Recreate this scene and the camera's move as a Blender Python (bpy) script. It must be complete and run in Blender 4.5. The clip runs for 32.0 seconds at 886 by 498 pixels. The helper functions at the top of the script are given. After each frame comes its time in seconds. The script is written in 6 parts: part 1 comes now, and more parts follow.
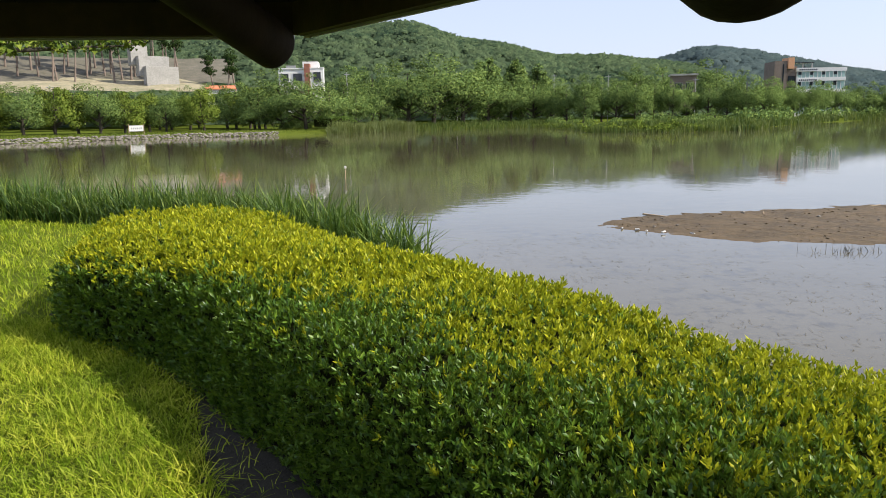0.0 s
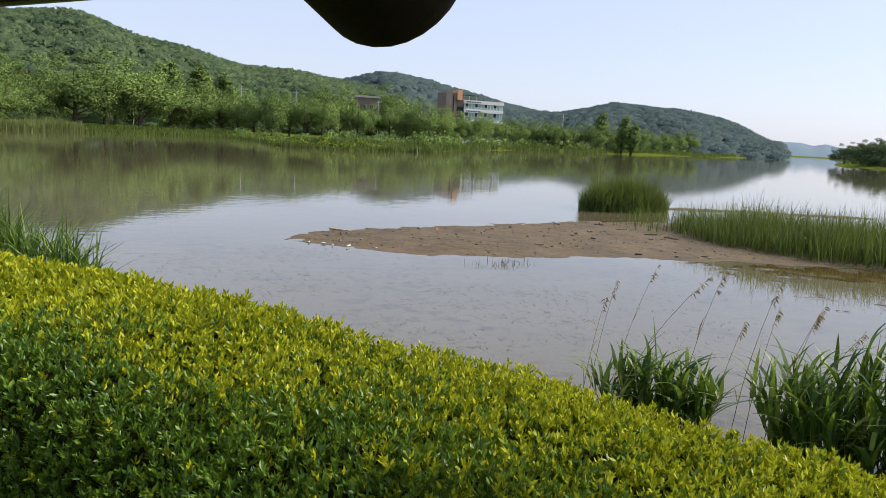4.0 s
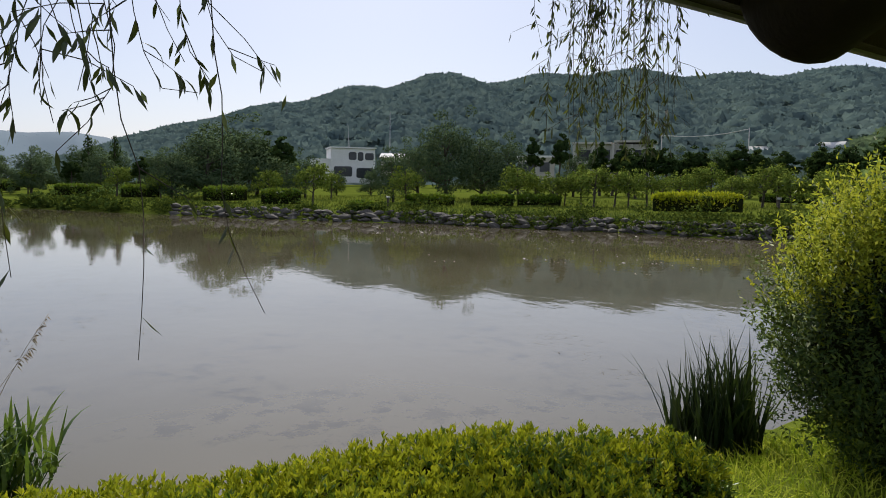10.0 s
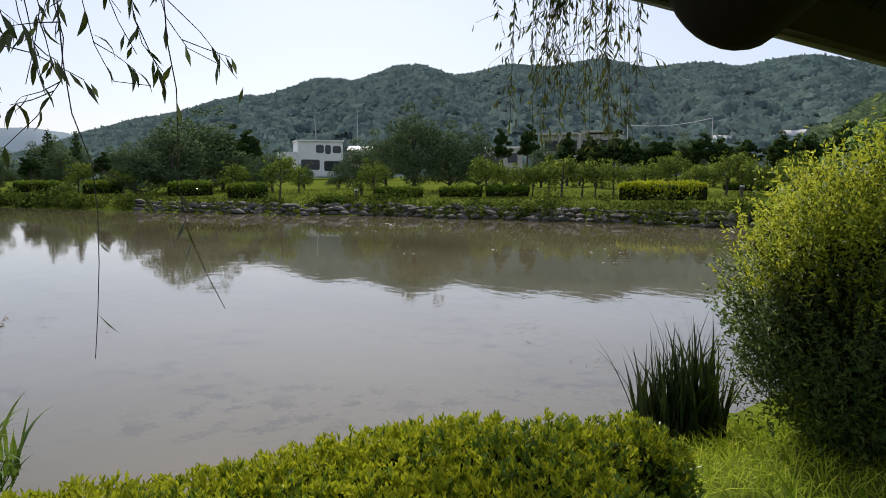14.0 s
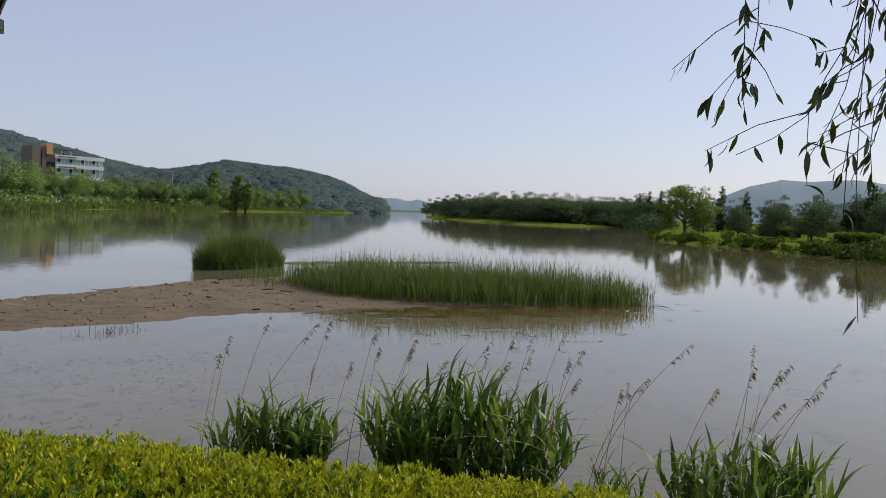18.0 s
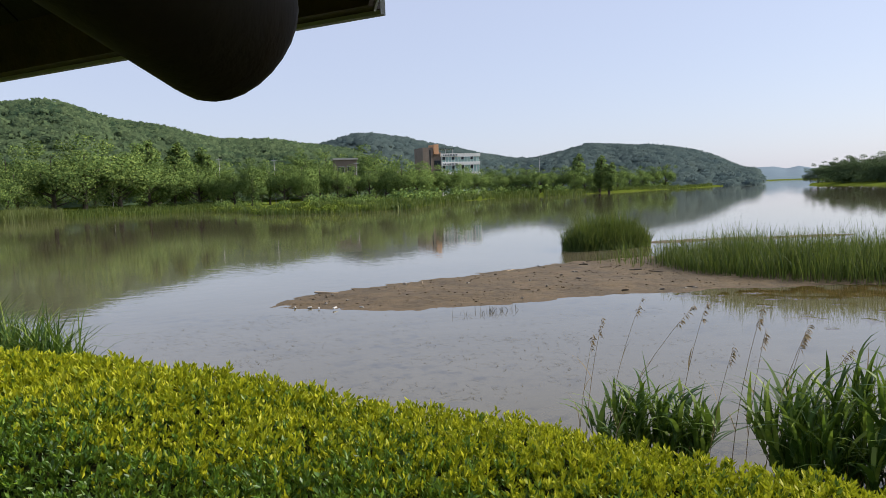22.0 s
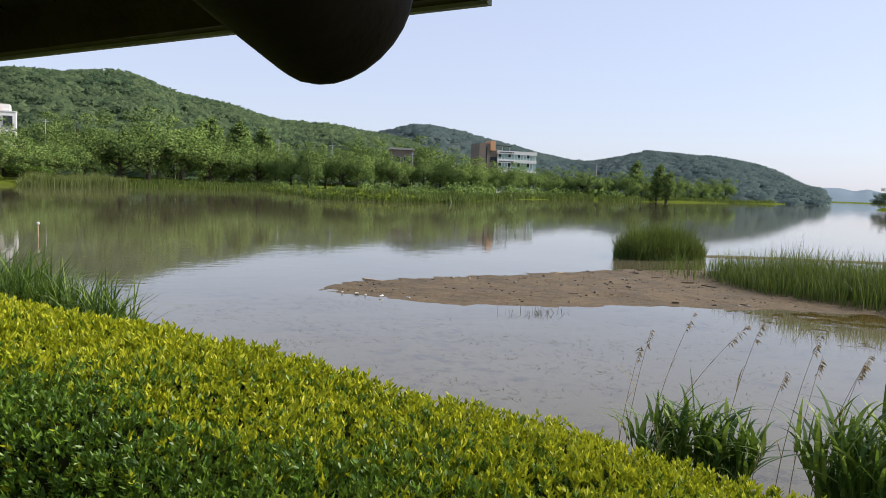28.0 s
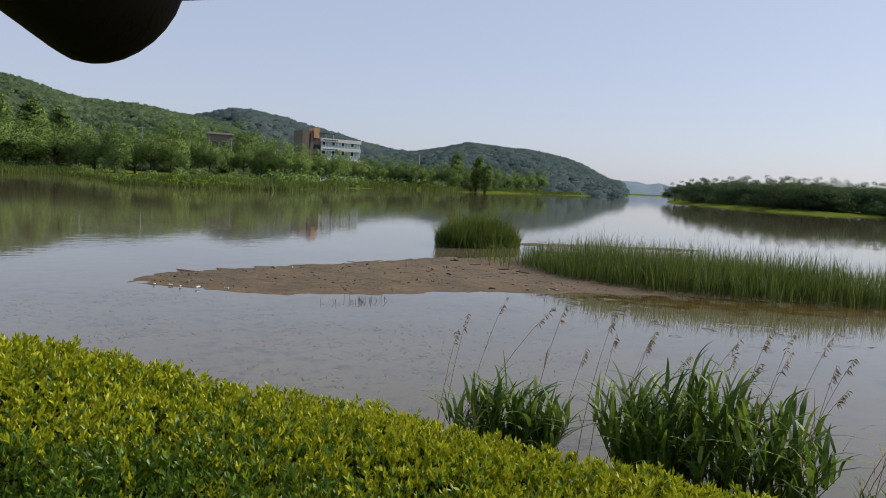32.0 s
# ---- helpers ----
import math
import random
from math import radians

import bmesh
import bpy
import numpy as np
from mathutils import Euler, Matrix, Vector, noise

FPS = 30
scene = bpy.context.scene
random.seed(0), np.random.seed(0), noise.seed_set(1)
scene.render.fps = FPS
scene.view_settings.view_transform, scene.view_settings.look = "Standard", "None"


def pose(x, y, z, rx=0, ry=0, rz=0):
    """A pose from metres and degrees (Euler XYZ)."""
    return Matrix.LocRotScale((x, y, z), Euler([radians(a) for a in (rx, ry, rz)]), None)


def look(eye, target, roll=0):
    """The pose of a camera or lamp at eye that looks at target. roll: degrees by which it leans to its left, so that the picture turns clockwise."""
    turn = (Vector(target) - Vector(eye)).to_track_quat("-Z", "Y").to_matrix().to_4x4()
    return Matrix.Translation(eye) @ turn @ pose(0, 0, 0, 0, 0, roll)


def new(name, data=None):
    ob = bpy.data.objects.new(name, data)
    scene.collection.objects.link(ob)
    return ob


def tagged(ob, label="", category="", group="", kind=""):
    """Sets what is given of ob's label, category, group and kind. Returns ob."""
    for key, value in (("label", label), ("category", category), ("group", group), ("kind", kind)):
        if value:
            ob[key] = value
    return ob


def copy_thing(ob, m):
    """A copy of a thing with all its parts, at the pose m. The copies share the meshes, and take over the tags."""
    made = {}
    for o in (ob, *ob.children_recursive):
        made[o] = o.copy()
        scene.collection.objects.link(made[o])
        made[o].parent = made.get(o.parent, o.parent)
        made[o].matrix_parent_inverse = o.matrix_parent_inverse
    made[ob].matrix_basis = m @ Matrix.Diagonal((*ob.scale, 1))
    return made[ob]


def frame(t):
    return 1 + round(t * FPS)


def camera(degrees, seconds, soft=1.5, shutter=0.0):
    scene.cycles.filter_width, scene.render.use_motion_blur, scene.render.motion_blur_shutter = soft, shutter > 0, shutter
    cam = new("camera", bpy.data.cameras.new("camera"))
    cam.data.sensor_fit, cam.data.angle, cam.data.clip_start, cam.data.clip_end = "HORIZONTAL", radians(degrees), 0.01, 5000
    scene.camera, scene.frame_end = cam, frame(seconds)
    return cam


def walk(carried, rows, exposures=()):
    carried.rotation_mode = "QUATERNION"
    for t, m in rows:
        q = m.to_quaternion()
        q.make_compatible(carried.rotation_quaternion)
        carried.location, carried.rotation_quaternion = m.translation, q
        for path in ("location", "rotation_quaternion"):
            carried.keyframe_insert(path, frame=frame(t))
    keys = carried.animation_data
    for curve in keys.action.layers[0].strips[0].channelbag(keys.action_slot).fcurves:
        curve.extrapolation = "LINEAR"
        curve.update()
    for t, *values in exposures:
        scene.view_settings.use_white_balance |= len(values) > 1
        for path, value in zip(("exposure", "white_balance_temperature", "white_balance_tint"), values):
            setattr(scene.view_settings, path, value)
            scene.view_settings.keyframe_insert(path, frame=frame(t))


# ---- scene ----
cam = camera(62.48, 32.0, soft=0.9)
EXPOSURES = [(0, 0.62), (1, 0.75), (3, 0.8), (4.5, 0.35), (6.5, 0.08), (7.3, 0.02), (8.2, -0.1), (9, -0.03), (10.5, 0.18), (13, 0.52), (14, 0.28), (15.5, -0.1), (17.5, 0.0), (19, -0.06), (20.5, -0.2), (22, 0.35), (24, 0.5), (29, 0.45), (30.5, 0.25), (32, 0.05)]
# seconds, x, y, z, and the turns about x, y and z
ROWS = [
    (0, 0.164, -0.003, 2.705, 79.83, 1.06, -0.46),
    (0.5, 0.165, -0.016, 2.703, 80.20, 0.79, -1.73),
    (1, 0.171, -0.005, 2.703, 80.58, -0.10, -1.21),
    (1.5, 0.169, -0.003, 2.704, 81.12, -1.01, -1.29),
    (2, 0.177, -0.005, 2.703, 81.07, -1.37, -3.32),
    (2.5, 0.173, -0.010, 2.697, 81.05, -1.59, -4.50),
    (3, 0.200, 0.001, 2.698, 81.12, -2.06, -8.26),
    (3.5, 0.182, -0.020, 2.695, 81.33, -3.05, -16.21),
    (4, 0.177, -0.034, 2.700, 81.32, -2.94, -24.24),
    (4.5, 0.178, -0.041, 2.693, 81.36, -3.84, -33.48),
    (6.5, 0.213, -0.135, 2.675, 81.06, -1.59, -49.47),
    (7, 0.225, -0.194, 2.682, 81.71, -2.19, -58.52),
    (7.5, 0.258, -0.242, 2.675, 82.57, -2.59, -69.99),
    (8, 0.258, -0.281, 2.680, 83.31, -1.63, -78.43),
    (8.5, 0.280, -0.297, 2.683, 83.56, -0.94, -85.34),
    (9, 0.295, -0.334, 2.673, 83.92, -0.69, -94.90),
    (9.5, 0.314, -0.357, 2.659, 84.58, -0.35, -103.88),
    (10, 0.329, -0.383, 2.690, 84.87, -0.73, -109.68),
    (10.5, 0.327, -0.415, 2.692, 85.37, -1.04, -115.10),
    (11, 0.315, -0.437, 2.690, 85.51, -1.44, -120.75),
    (11.5, 0.314, -0.439, 2.687, 85.44, -1.40, -120.96),
    (12, 0.317, -0.458, 2.690, 85.15, -1.62, -122.75),
    (12.5, 0.318, -0.469, 2.692, 85.03, -2.19, -124.92),
    (13, 0.325, -0.464, 2.692, 84.92, -1.94, -124.17),
    (13.5, 0.333, -0.443, 2.691, 84.53, -1.42, -120.87),
    (14, 0.319, -0.408, 2.688, 84.26, -0.01, -112.13),
    (14.5, 0.332, -0.375, 2.675, 84.02, 0.93, -101.35),
    (15, 0.337, -0.333, 2.682, 84.03, 2.06, -89.67),
    (15.5, 0.338, -0.298, 2.698, 85.05, 3.30, -74.73),
    (17.5, 0.185, -0.209, 2.693, 87.05, -1.84, -52.77),
    (18, 0.180, -0.204, 2.692, 87.10, -2.18, -53.66),
    (18.5, 0.189, -0.207, 2.692, 87.18, -2.47, -54.42),
    (19, 0.195, -0.206, 2.683, 87.11, -2.64, -54.75),
    (19.5, 0.200, -0.204, 2.690, 87.13, -2.69, -54.85),
    (20, 0.199, -0.196, 2.691, 87.09, -2.81, -55.08),
    (20.5, 0.190, -0.179, 2.689, 86.89, -2.53, -52.91),
    (21, 0.198, -0.172, 2.692, 86.40, -1.08, -45.76),
    (21.5, 0.227, -0.143, 2.691, 85.84, 1.44, -34.56),
    (22, 0.247, -0.062, 2.693, 85.50, 2.09, -25.79),
    (22.5, 0.228, -0.019, 2.697, 85.53, 0.71, -22.05),
    (23, 0.219, -0.008, 2.696, 85.53, 0.22, -20.45),
    (23.5, 0.207, -0.037, 2.692, 85.64, -0.20, -20.79),
    (24, 0.215, -0.010, 2.693, 85.85, -0.53, -21.22),
    (24.5, 0.223, 0.006, 2.691, 85.85, -0.58, -21.46),
    (25, 0.222, 0.001, 2.687, 85.32, -1.34, -21.63),
    (25.5, 0.228, -0.004, 2.688, 85.28, -1.54, -21.71),
    (27.5, 0.234, -0.013, 2.696, 85.02, -2.18, -21.63),
    (28, 0.231, -0.029, 2.696, 85.10, -2.19, -21.60),
    (28.5, 0.243, -0.026, 2.700, 84.98, -2.11, -21.55),
    (29, 0.243, -0.051, 2.692, 84.93, -2.10, -21.60),
    (29.5, 0.248, -0.057, 2.690, 84.96, -2.04, -21.75),
    (30, 0.260, -0.088, 2.682, 85.17, -2.70, -25.28),
    (30.5, 0.291, -0.084, 2.685, 85.45, -3.30, -31.17),
    (31, 0.239, -0.077, 2.693, 85.29, -3.50, -35.18),
    (31.5, 0.232, -0.077, 2.692, 85.02, -3.35, -35.67),
    (32, 0.237, -0.089, 2.692, 84.86, -3.12, -35.27),
]
walk(cam, [(t, pose(x, y, z, rx, ry, rz)) for t, x, y, z, rx, ry, rz in ROWS], EXPOSURES)

# ---- light ----
SUN_AZ, SUN_EL = 104.0, 40.0          # clockwise from +y, and above the horizon
world = bpy.data.worlds.new("world")
scene.world = world
world.use_nodes = True
wn = world.node_tree
sky = wn.nodes.new("ShaderNodeTexSky")
sky.sky_type = "NISHITA"
sky.sun_disc = False
sky.sun_elevation, sky.sun_rotation = radians(SUN_EL), radians(SUN_AZ)
sky.air_density, sky.dust_density, sky.ozone_density = 1.0, 1.2, 2.2
haze = wn.nodes.new("ShaderNodeMix")           # summer haze over the whole sky
haze.data_type = "RGBA"
haze.inputs[0].default_value = 0.64
haze.inputs[7].default_value = (4.15, 4.4, 5.7, 1)
wn.links.new(sky.outputs[0], haze.inputs[6])
wn.links.new(haze.outputs[2], wn.nodes["Background"].inputs[0])
wn.nodes["Background"].inputs[1].default_value = 0.125
sun_dir = Vector((math.sin(radians(SUN_AZ)) * math.cos(radians(SUN_EL)), math.cos(radians(SUN_AZ)) * math.cos(radians(SUN_EL)), math.sin(radians(SUN_EL))))
sun = new("sun", bpy.data.lights.new("sun", "SUN"))
sun.data.energy, sun.data.angle, sun.data.color = 4.2, radians(0.6), (1.0, 0.93, 0.82)
sun.matrix_world = look(sun_dir * 50, (0, 0, 0))


# ---- materials ----
def nodes_of(name):
    m = bpy.data.materials.new(name)
    m.use_nodes = True
    t = m.node_tree
    return m, t, t.nodes["Principled BSDF"], t.nodes["Material Output"]


def ramp(t, fac, stops):
    r = t.nodes.new("ShaderNodeValToRGB")
    while len(r.color_ramp.elements) < len(stops):
        r.color_ramp.elements.new(0.5)
    for e, (p, c) in zip(r.color_ramp.elements, stops):
        e.position, e.color = p, (*c, 1)
    t.links.new(fac, r.inputs[0])
    return r.outputs[0]


def noise_of(t, scale, detail=4.0, rough=0.6, stretch=None):
    n = t.nodes.new("ShaderNodeTexNoise")
    n.inputs["Scale"].default_value, n.inputs["Detail"].default_value, n.inputs["Roughness"].default_value = scale, detail, rough
    co = t.nodes.new("ShaderNodeTexCoord")
    src = co.outputs["Object"]
    if stretch:
        mp = t.nodes.new("ShaderNodeMapping")
        mp.inputs["Scale"].default_value = stretch
        t.links.new(src, mp.inputs[0])
        src = mp.outputs[0]
    t.links.new(src, n.inputs["Vector"])
    return n.outputs["Fac"]


def mixed(t, fac, a, b, mode="MIX"):
    m = t.nodes.new("ShaderNodeMix")
    m.data_type, m.blend_type = "RGBA", mode
    for sock, v in ((m.inputs[0], fac), (m.inputs[6], a), (m.inputs[7], b)):
        if isinstance(v, (int, float)):
            sock.default_value = v
        elif isinstance(v, tuple):
            sock.default_value = (*v, 1)
        else:
            t.links.new(v, sock)
    return m.outputs[2]


def bumped(t, bsdf, height, strength, dist=0.02):
    b = t.nodes.new("ShaderNodeBump")
    b.inputs["Strength"].default_value, b.inputs["Distance"].default_value = strength, dist
    t.links.new(height, b.inputs["Height"])
    t.links.new(b.outputs[0], bsdf.inputs["Normal"])


def plain(name, a, b, scale, rough=0.8, bump=0.3, dist=0.01, metal=0.0, fine=6.0, stretch=None):
    """A surface whose colour wanders between a and b at two scales, with fine relief."""
    m, t, bsdf, _ = nodes_of(name)
    big, small = noise_of(t, scale, 3, 0.55, stretch), noise_of(t, scale * fine, 5, 0.65, stretch)
    mix = t.nodes.new("ShaderNodeMath")
    mix.operation = "MULTIPLY_ADD"
    mix.inputs[1].default_value = 0.5
    t.links.new(big, mix.inputs[0])
    half = t.nodes.new("ShaderNodeMath")
    half.operation = "MULTIPLY"
    half.inputs[1].default_value = 0.5
    t.links.new(small, half.inputs[0])
    t.links.new(half.outputs[0], mix.inputs[2])
    t.links.new(ramp(t, mix.outputs[0], ((0.32, a), (0.68, b))), bsdf.inputs["Base Color"])
    bsdf.inputs["Roughness"].default_value, bsdf.inputs["Metallic"].default_value = rough, metal
    bumped(t, bsdf, small, bump, dist)
    return m


def leafy(name, stops, through_light=0.35, rough=0.45, spec=0.4, grain=0.0, glow=(0.30, 0.34, 0.03), patch=0.0):
    """Leaves: each one its own tint out of the stops; light also passes through."""
    m, t, bsdf, out = nodes_of(name)
    geo = t.nodes.new("ShaderNodeNewGeometry")
    col = ramp(t, geo.outputs["Random Per Island"], stops)
    if patch:
        col = mixed(t, 1.0, col, ramp(t, noise_of(t, patch, 3, 0.6), ((0.35, (0.62, 0.72, 0.7)), (0.65, (1.25, 1.15, 1.1)))), "MULTIPLY")
    if grain:
        fine = noise_of(t, grain, 5, 0.7)
        col = mixed(t, 1.0, col, ramp(t, fine, ((0.34, (0.55, 0.57, 0.62)), (0.64, (1.35, 1.3, 1.18)))), "MULTIPLY")
        bumped(t, bsdf, fine, 0.9, 0.8)
    t.links.new(col, bsdf.inputs["Base Color"])
    bsdf.inputs["Roughness"].default_value, bsdf.inputs["Specular IOR Level"].default_value = rough, spec
    if through_light:
        tr, mx = t.nodes.new("ShaderNodeBsdfTranslucent"), t.nodes.new("ShaderNodeMixShader")
        t.links.new(mixed(t, 0.5, col, glow), tr.inputs[0])
        mx.inputs[0].default_value = through_light
        t.links.new(bsdf.outputs[0], mx.inputs[1])
        t.links.new(tr.outputs[0], mx.inputs[2])
        t.links.new(mx.outputs[0], out.inputs[0])
    return m


def water_material():
    m, t, bsdf, _ = nodes_of("turbid_water")
    col = ramp(t, noise_of(t, 0.12, 3), ((0.35, (0.098, 0.084, 0.046)), (0.65, (0.134, 0.118, 0.076))))
    # weed just below the surface, in drifts
    drift = ramp(t, noise_of(t, 0.33, 3, 0.6), ((0.47, (0, 0, 0)), (0.60, (0.55, 0.55, 0.55))))
    wisp = ramp(t, noise_of(t, 2.4, 6, 0.72), ((0.50, (0, 0, 0)), (0.60, (1, 1, 1))))
    col = mixed(t, mixed(t, 1.0, drift, wisp, "MULTIPLY"), col, (0.030, 0.026, 0.016))
    t.links.new(col, bsdf.inputs["Base Color"])
    bsdf.inputs["Roughness"].default_value, bsdf.inputs["IOR"].default_value = 0.03, 1.48
    a, b = noise_of(t, 1.6, 3, 0.5, (1.0, 1.6, 1.0)), noise_of(t, 0.22, 2, 0.5)
    add = t.nodes.new("ShaderNodeMath")
    add.operation = "MULTIPLY_ADD"
    add.inputs[1].default_value = 2.0
    t.links.new(b, add.inputs[0])
    t.links.new(a, add.inputs[2])
    bumped(t, bsdf, add.outputs[0], 0.05, 0.05)
    return m


WATER = water_material()
SOIL = plain("soil_and_grass", (0.05, 0.072, 0.011), (0.13, 0.16, 0.024), 0.35, 0.95, 0.6, 0.03, fine=20)
SOIL.node_tree.nodes["Principled BSDF"].inputs["Specular IOR Level"].default_value = 0.0
MUD = plain("wet_brown_mud", (0.042, 0.029, 0.012), (0.140, 0.094, 0.042), 0.9, 0.8, 1.0, 0.05, fine=8)
WET_MUD = plain("mud_under_a_film_of_water", (0.040, 0.026, 0.009), (0.105, 0.068, 0.024), 1.1, 0.06, 0.04, 0.01, fine=7)
# dark colour holds the shade at the hedge foot as well as the soil
SHADE_SOIL = plain("soil_with_painted_shade", (0.012, 0.010, 0.006), (0.040, 0.034, 0.020), 3.0, 1.0, 0.8, 0.02, fine=9)
# near-black, to paint the shade seen through gaps in hedges and shrubs
CORE_SHADE = plain("foliage_core_shade", (0.010, 0.012, 0.004), (0.022, 0.026, 0.008), 9, 1.0)
CORE_SHADE.node_tree.nodes["Principled BSDF"].inputs["Specular IOR Level"].default_value = 0.0
# on the clipped hedge these two also stand for its shaded and sunlit sides
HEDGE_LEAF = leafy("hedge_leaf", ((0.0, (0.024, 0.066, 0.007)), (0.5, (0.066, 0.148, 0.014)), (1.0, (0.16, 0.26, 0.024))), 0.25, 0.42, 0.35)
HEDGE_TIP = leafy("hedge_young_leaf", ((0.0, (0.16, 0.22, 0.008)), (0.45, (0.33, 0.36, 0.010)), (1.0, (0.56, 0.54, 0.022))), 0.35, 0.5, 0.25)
GRASS = leafy("lawn_blade", ((0.0, (0.10, 0.17, 0.010)), (0.5, (0.30, 0.39, 0.028)), (1.0, (0.54, 0.57, 0.08))), 0.3, 0.8, 0.0, glow=(0.36, 0.42, 0.03), patch=1.3)
REED = leafy("reed_blade", ((0.0, (0.026, 0.056, 0.012)), (0.5, (0.062, 0.108, 0.022)), (1.0, (0.17, 0.20, 0.055))), 0.35, 0.55, 0.2, glow=(0.20, 0.25, 0.04))
SWORD_BLADE = leafy("dark_sword_blade", ((0.0, (0.008, 0.022, 0.008)), (0.6, (0.018, 0.040, 0.012)), (1.0, (0.06, 0.09, 0.02))), 0.15, 0.5, 0.3, glow=(0.08, 0.11, 0.02))
REED_DRY = leafy("dry_reed", ((0.0, (0.24, 0.18, 0.10)), (1.0, (0.44, 0.35, 0.22))), 0.45, 0.7, 0.1, glow=(0.36, 0.28, 0.18))
TREE_LEAF = leafy("tree_leaf", ((0.0, (0.055, 0.098, 0.034)), (0.5, (0.134, 0.21, 0.064)), (1.0, (0.28, 0.36, 0.10))), 0.26, 1.0, 0.0, glow=(0.16, 0.22, 0.05))
ISLE_LEAF = leafy("dark_tree_leaf", ((0.0, (0.050, 0.085, 0.044)), (0.5, (0.080, 0.122, 0.058)), (1.0, (0.125, 0.165, 0.07))), 0.2, 1.0, 0.0, glow=(0.08, 0.11, 0.04))
BANK_LEAF = leafy("bank_plant_leaf", ((0.0, (0.022, 0.040, 0.010)), (0.6, (0.05, 0.082, 0.016)), (1.0, (0.13, 0.165, 0.03))), 0.2, 1.0, 0.0, glow=(0.14, 0.18, 0.02))
TERRACE = plain("weathered_concrete", (0.24, 0.235, 0.215), (0.40, 0.385, 0.36), 0.35, 0.9, 0.3)
REED_PALE = leafy("pale_reed", ((0.0, (0.09, 0.13, 0.04)), (1.0, (0.20, 0.23, 0.09))), 0.3, 0.6, 0.2)
TREE_LIGHT = leafy("light_tree_leaf", ((0.0, (0.062, 0.108, 0.018)), (0.5, (0.134, 0.19, 0.032)), (1.0, (0.24, 0.29, 0.052))), 0.2, 1.0, 0.0, glow=(0.15, 0.18, 0.03))
PINE_LEAF = leafy("pine_needles", ((0.0, (0.018, 0.036, 0.012)), (0.6, (0.035, 0.062, 0.018)), (1.0, (0.06, 0.09, 0.024))), 0.15, 1.0, 0.0, glow=(0.06, 0.08, 0.02))
SHRUB_LEAF = leafy("shrub_leaf", ((0.0, (0.026, 0.056, 0.012)), (0.5, (0.064, 0.114, 0.018)), (1.0, (0.17, 0.22, 0.03))), 0.22, 0.6, 0.3, glow=(0.12, 0.17, 0.02))
# young shoots, coloured brighter and yellower to stand for sun on the top
SHRUB_LIT_TIP = leafy("shrub_young_lit_leaf", ((0.0, (0.14, 0.20, 0.014)), (0.5, (0.28, 0.34, 0.024)), (1.0, (0.50, 0.52, 0.05))), 0.4, 0.8, 0.1, glow=(0.58, 0.60, 0.05))
WILLOW_LEAF = leafy("willow_leaf", ((0.0, (0.028, 0.042, 0.018)), (0.75, (0.05, 0.07, 0.022)), (1.0, (0.20, 0.23, 0.04))), 0.15, 0.45, 0.4)
TWIG = plain("willow_twig", (0.03, 0.024, 0.016), (0.07, 0.055, 0.035), 20)


def bark_material():
    """Plated bark: pale grey-brown plates with dark branching furrows that run up the trunk."""
    m, t, bsdf, _ = nodes_of("furrowed_bark")
    co, mp = t.nodes.new("ShaderNodeTexCoord"), t.nodes.new("ShaderNodeMapping")
    mp.inputs["Scale"].default_value = (1, 1, 0.20)
    t.links.new(co.outputs["Object"], mp.inputs[0])
    warp = t.nodes.new("ShaderNodeTexNoise")
    warp.inputs["Scale"].default_value, warp.inputs["Detail"].default_value = 9.0, 3.0
    t.links.new(mp.outputs[0], warp.inputs["Vector"])
    at = mixed(t, 0.10, mp.outputs[0], warp.outputs["Color"], "ADD")
    vor = t.nodes.new("ShaderNodeTexVoronoi")
    vor.feature = "DISTANCE_TO_EDGE"
    vor.inputs["Scale"].default_value = 30.0
    t.links.new(at, vor.inputs["Vector"])
    plates = ramp(t, vor.outputs["Distance"], ((0.02, (0.056, 0.044, 0.034)), (0.12, (0.18, 0.145, 0.112)), (0.34, (0.29, 0.245, 0.195))))
    fine = noise_of(t, 60, 5, 0.7, (1, 1, 0.4))
    t.links.new(mixed(t, 1.0, plates, ramp(t, fine, ((0.3, (0.6, 0.6, 0.6)), (0.7, (1.25, 1.22, 1.18)))), "MULTIPLY"), bsdf.inputs["Base Color"])
    bsdf.inputs["Roughness"].default_value = 0.95
    high = t.nodes.new("ShaderNodeMath")
    high.operation = "MULTIPLY_ADD"
    high.inputs[1].default_value = 0.25
    t.links.new(fine, high.inputs[0])
    t.links.new(ramp(t, vor.outputs["Distance"], ((0.0, (0, 0, 0)), (0.3, (1, 1, 1)))), high.inputs[2])
    bumped(t, bsdf, high.outputs[0], 1.0, 0.05)
    return m


BARK = bark_material()
PARK_GRASS = leafy("park_grass_blade", ((0.0, (0.055, 0.092, 0.016)), (0.5, (0.125, 0.172, 0.030)), (1.0, (0.235, 0.27, 0.064))), 0.35, 0.8, 0.0, glow=(0.19, 0.22, 0.035), patch=0.12)
TRUNK = plain("tree_trunk", (0.035, 0.028, 0.02), (0.09, 0.075, 0.055), 3, 0.95)


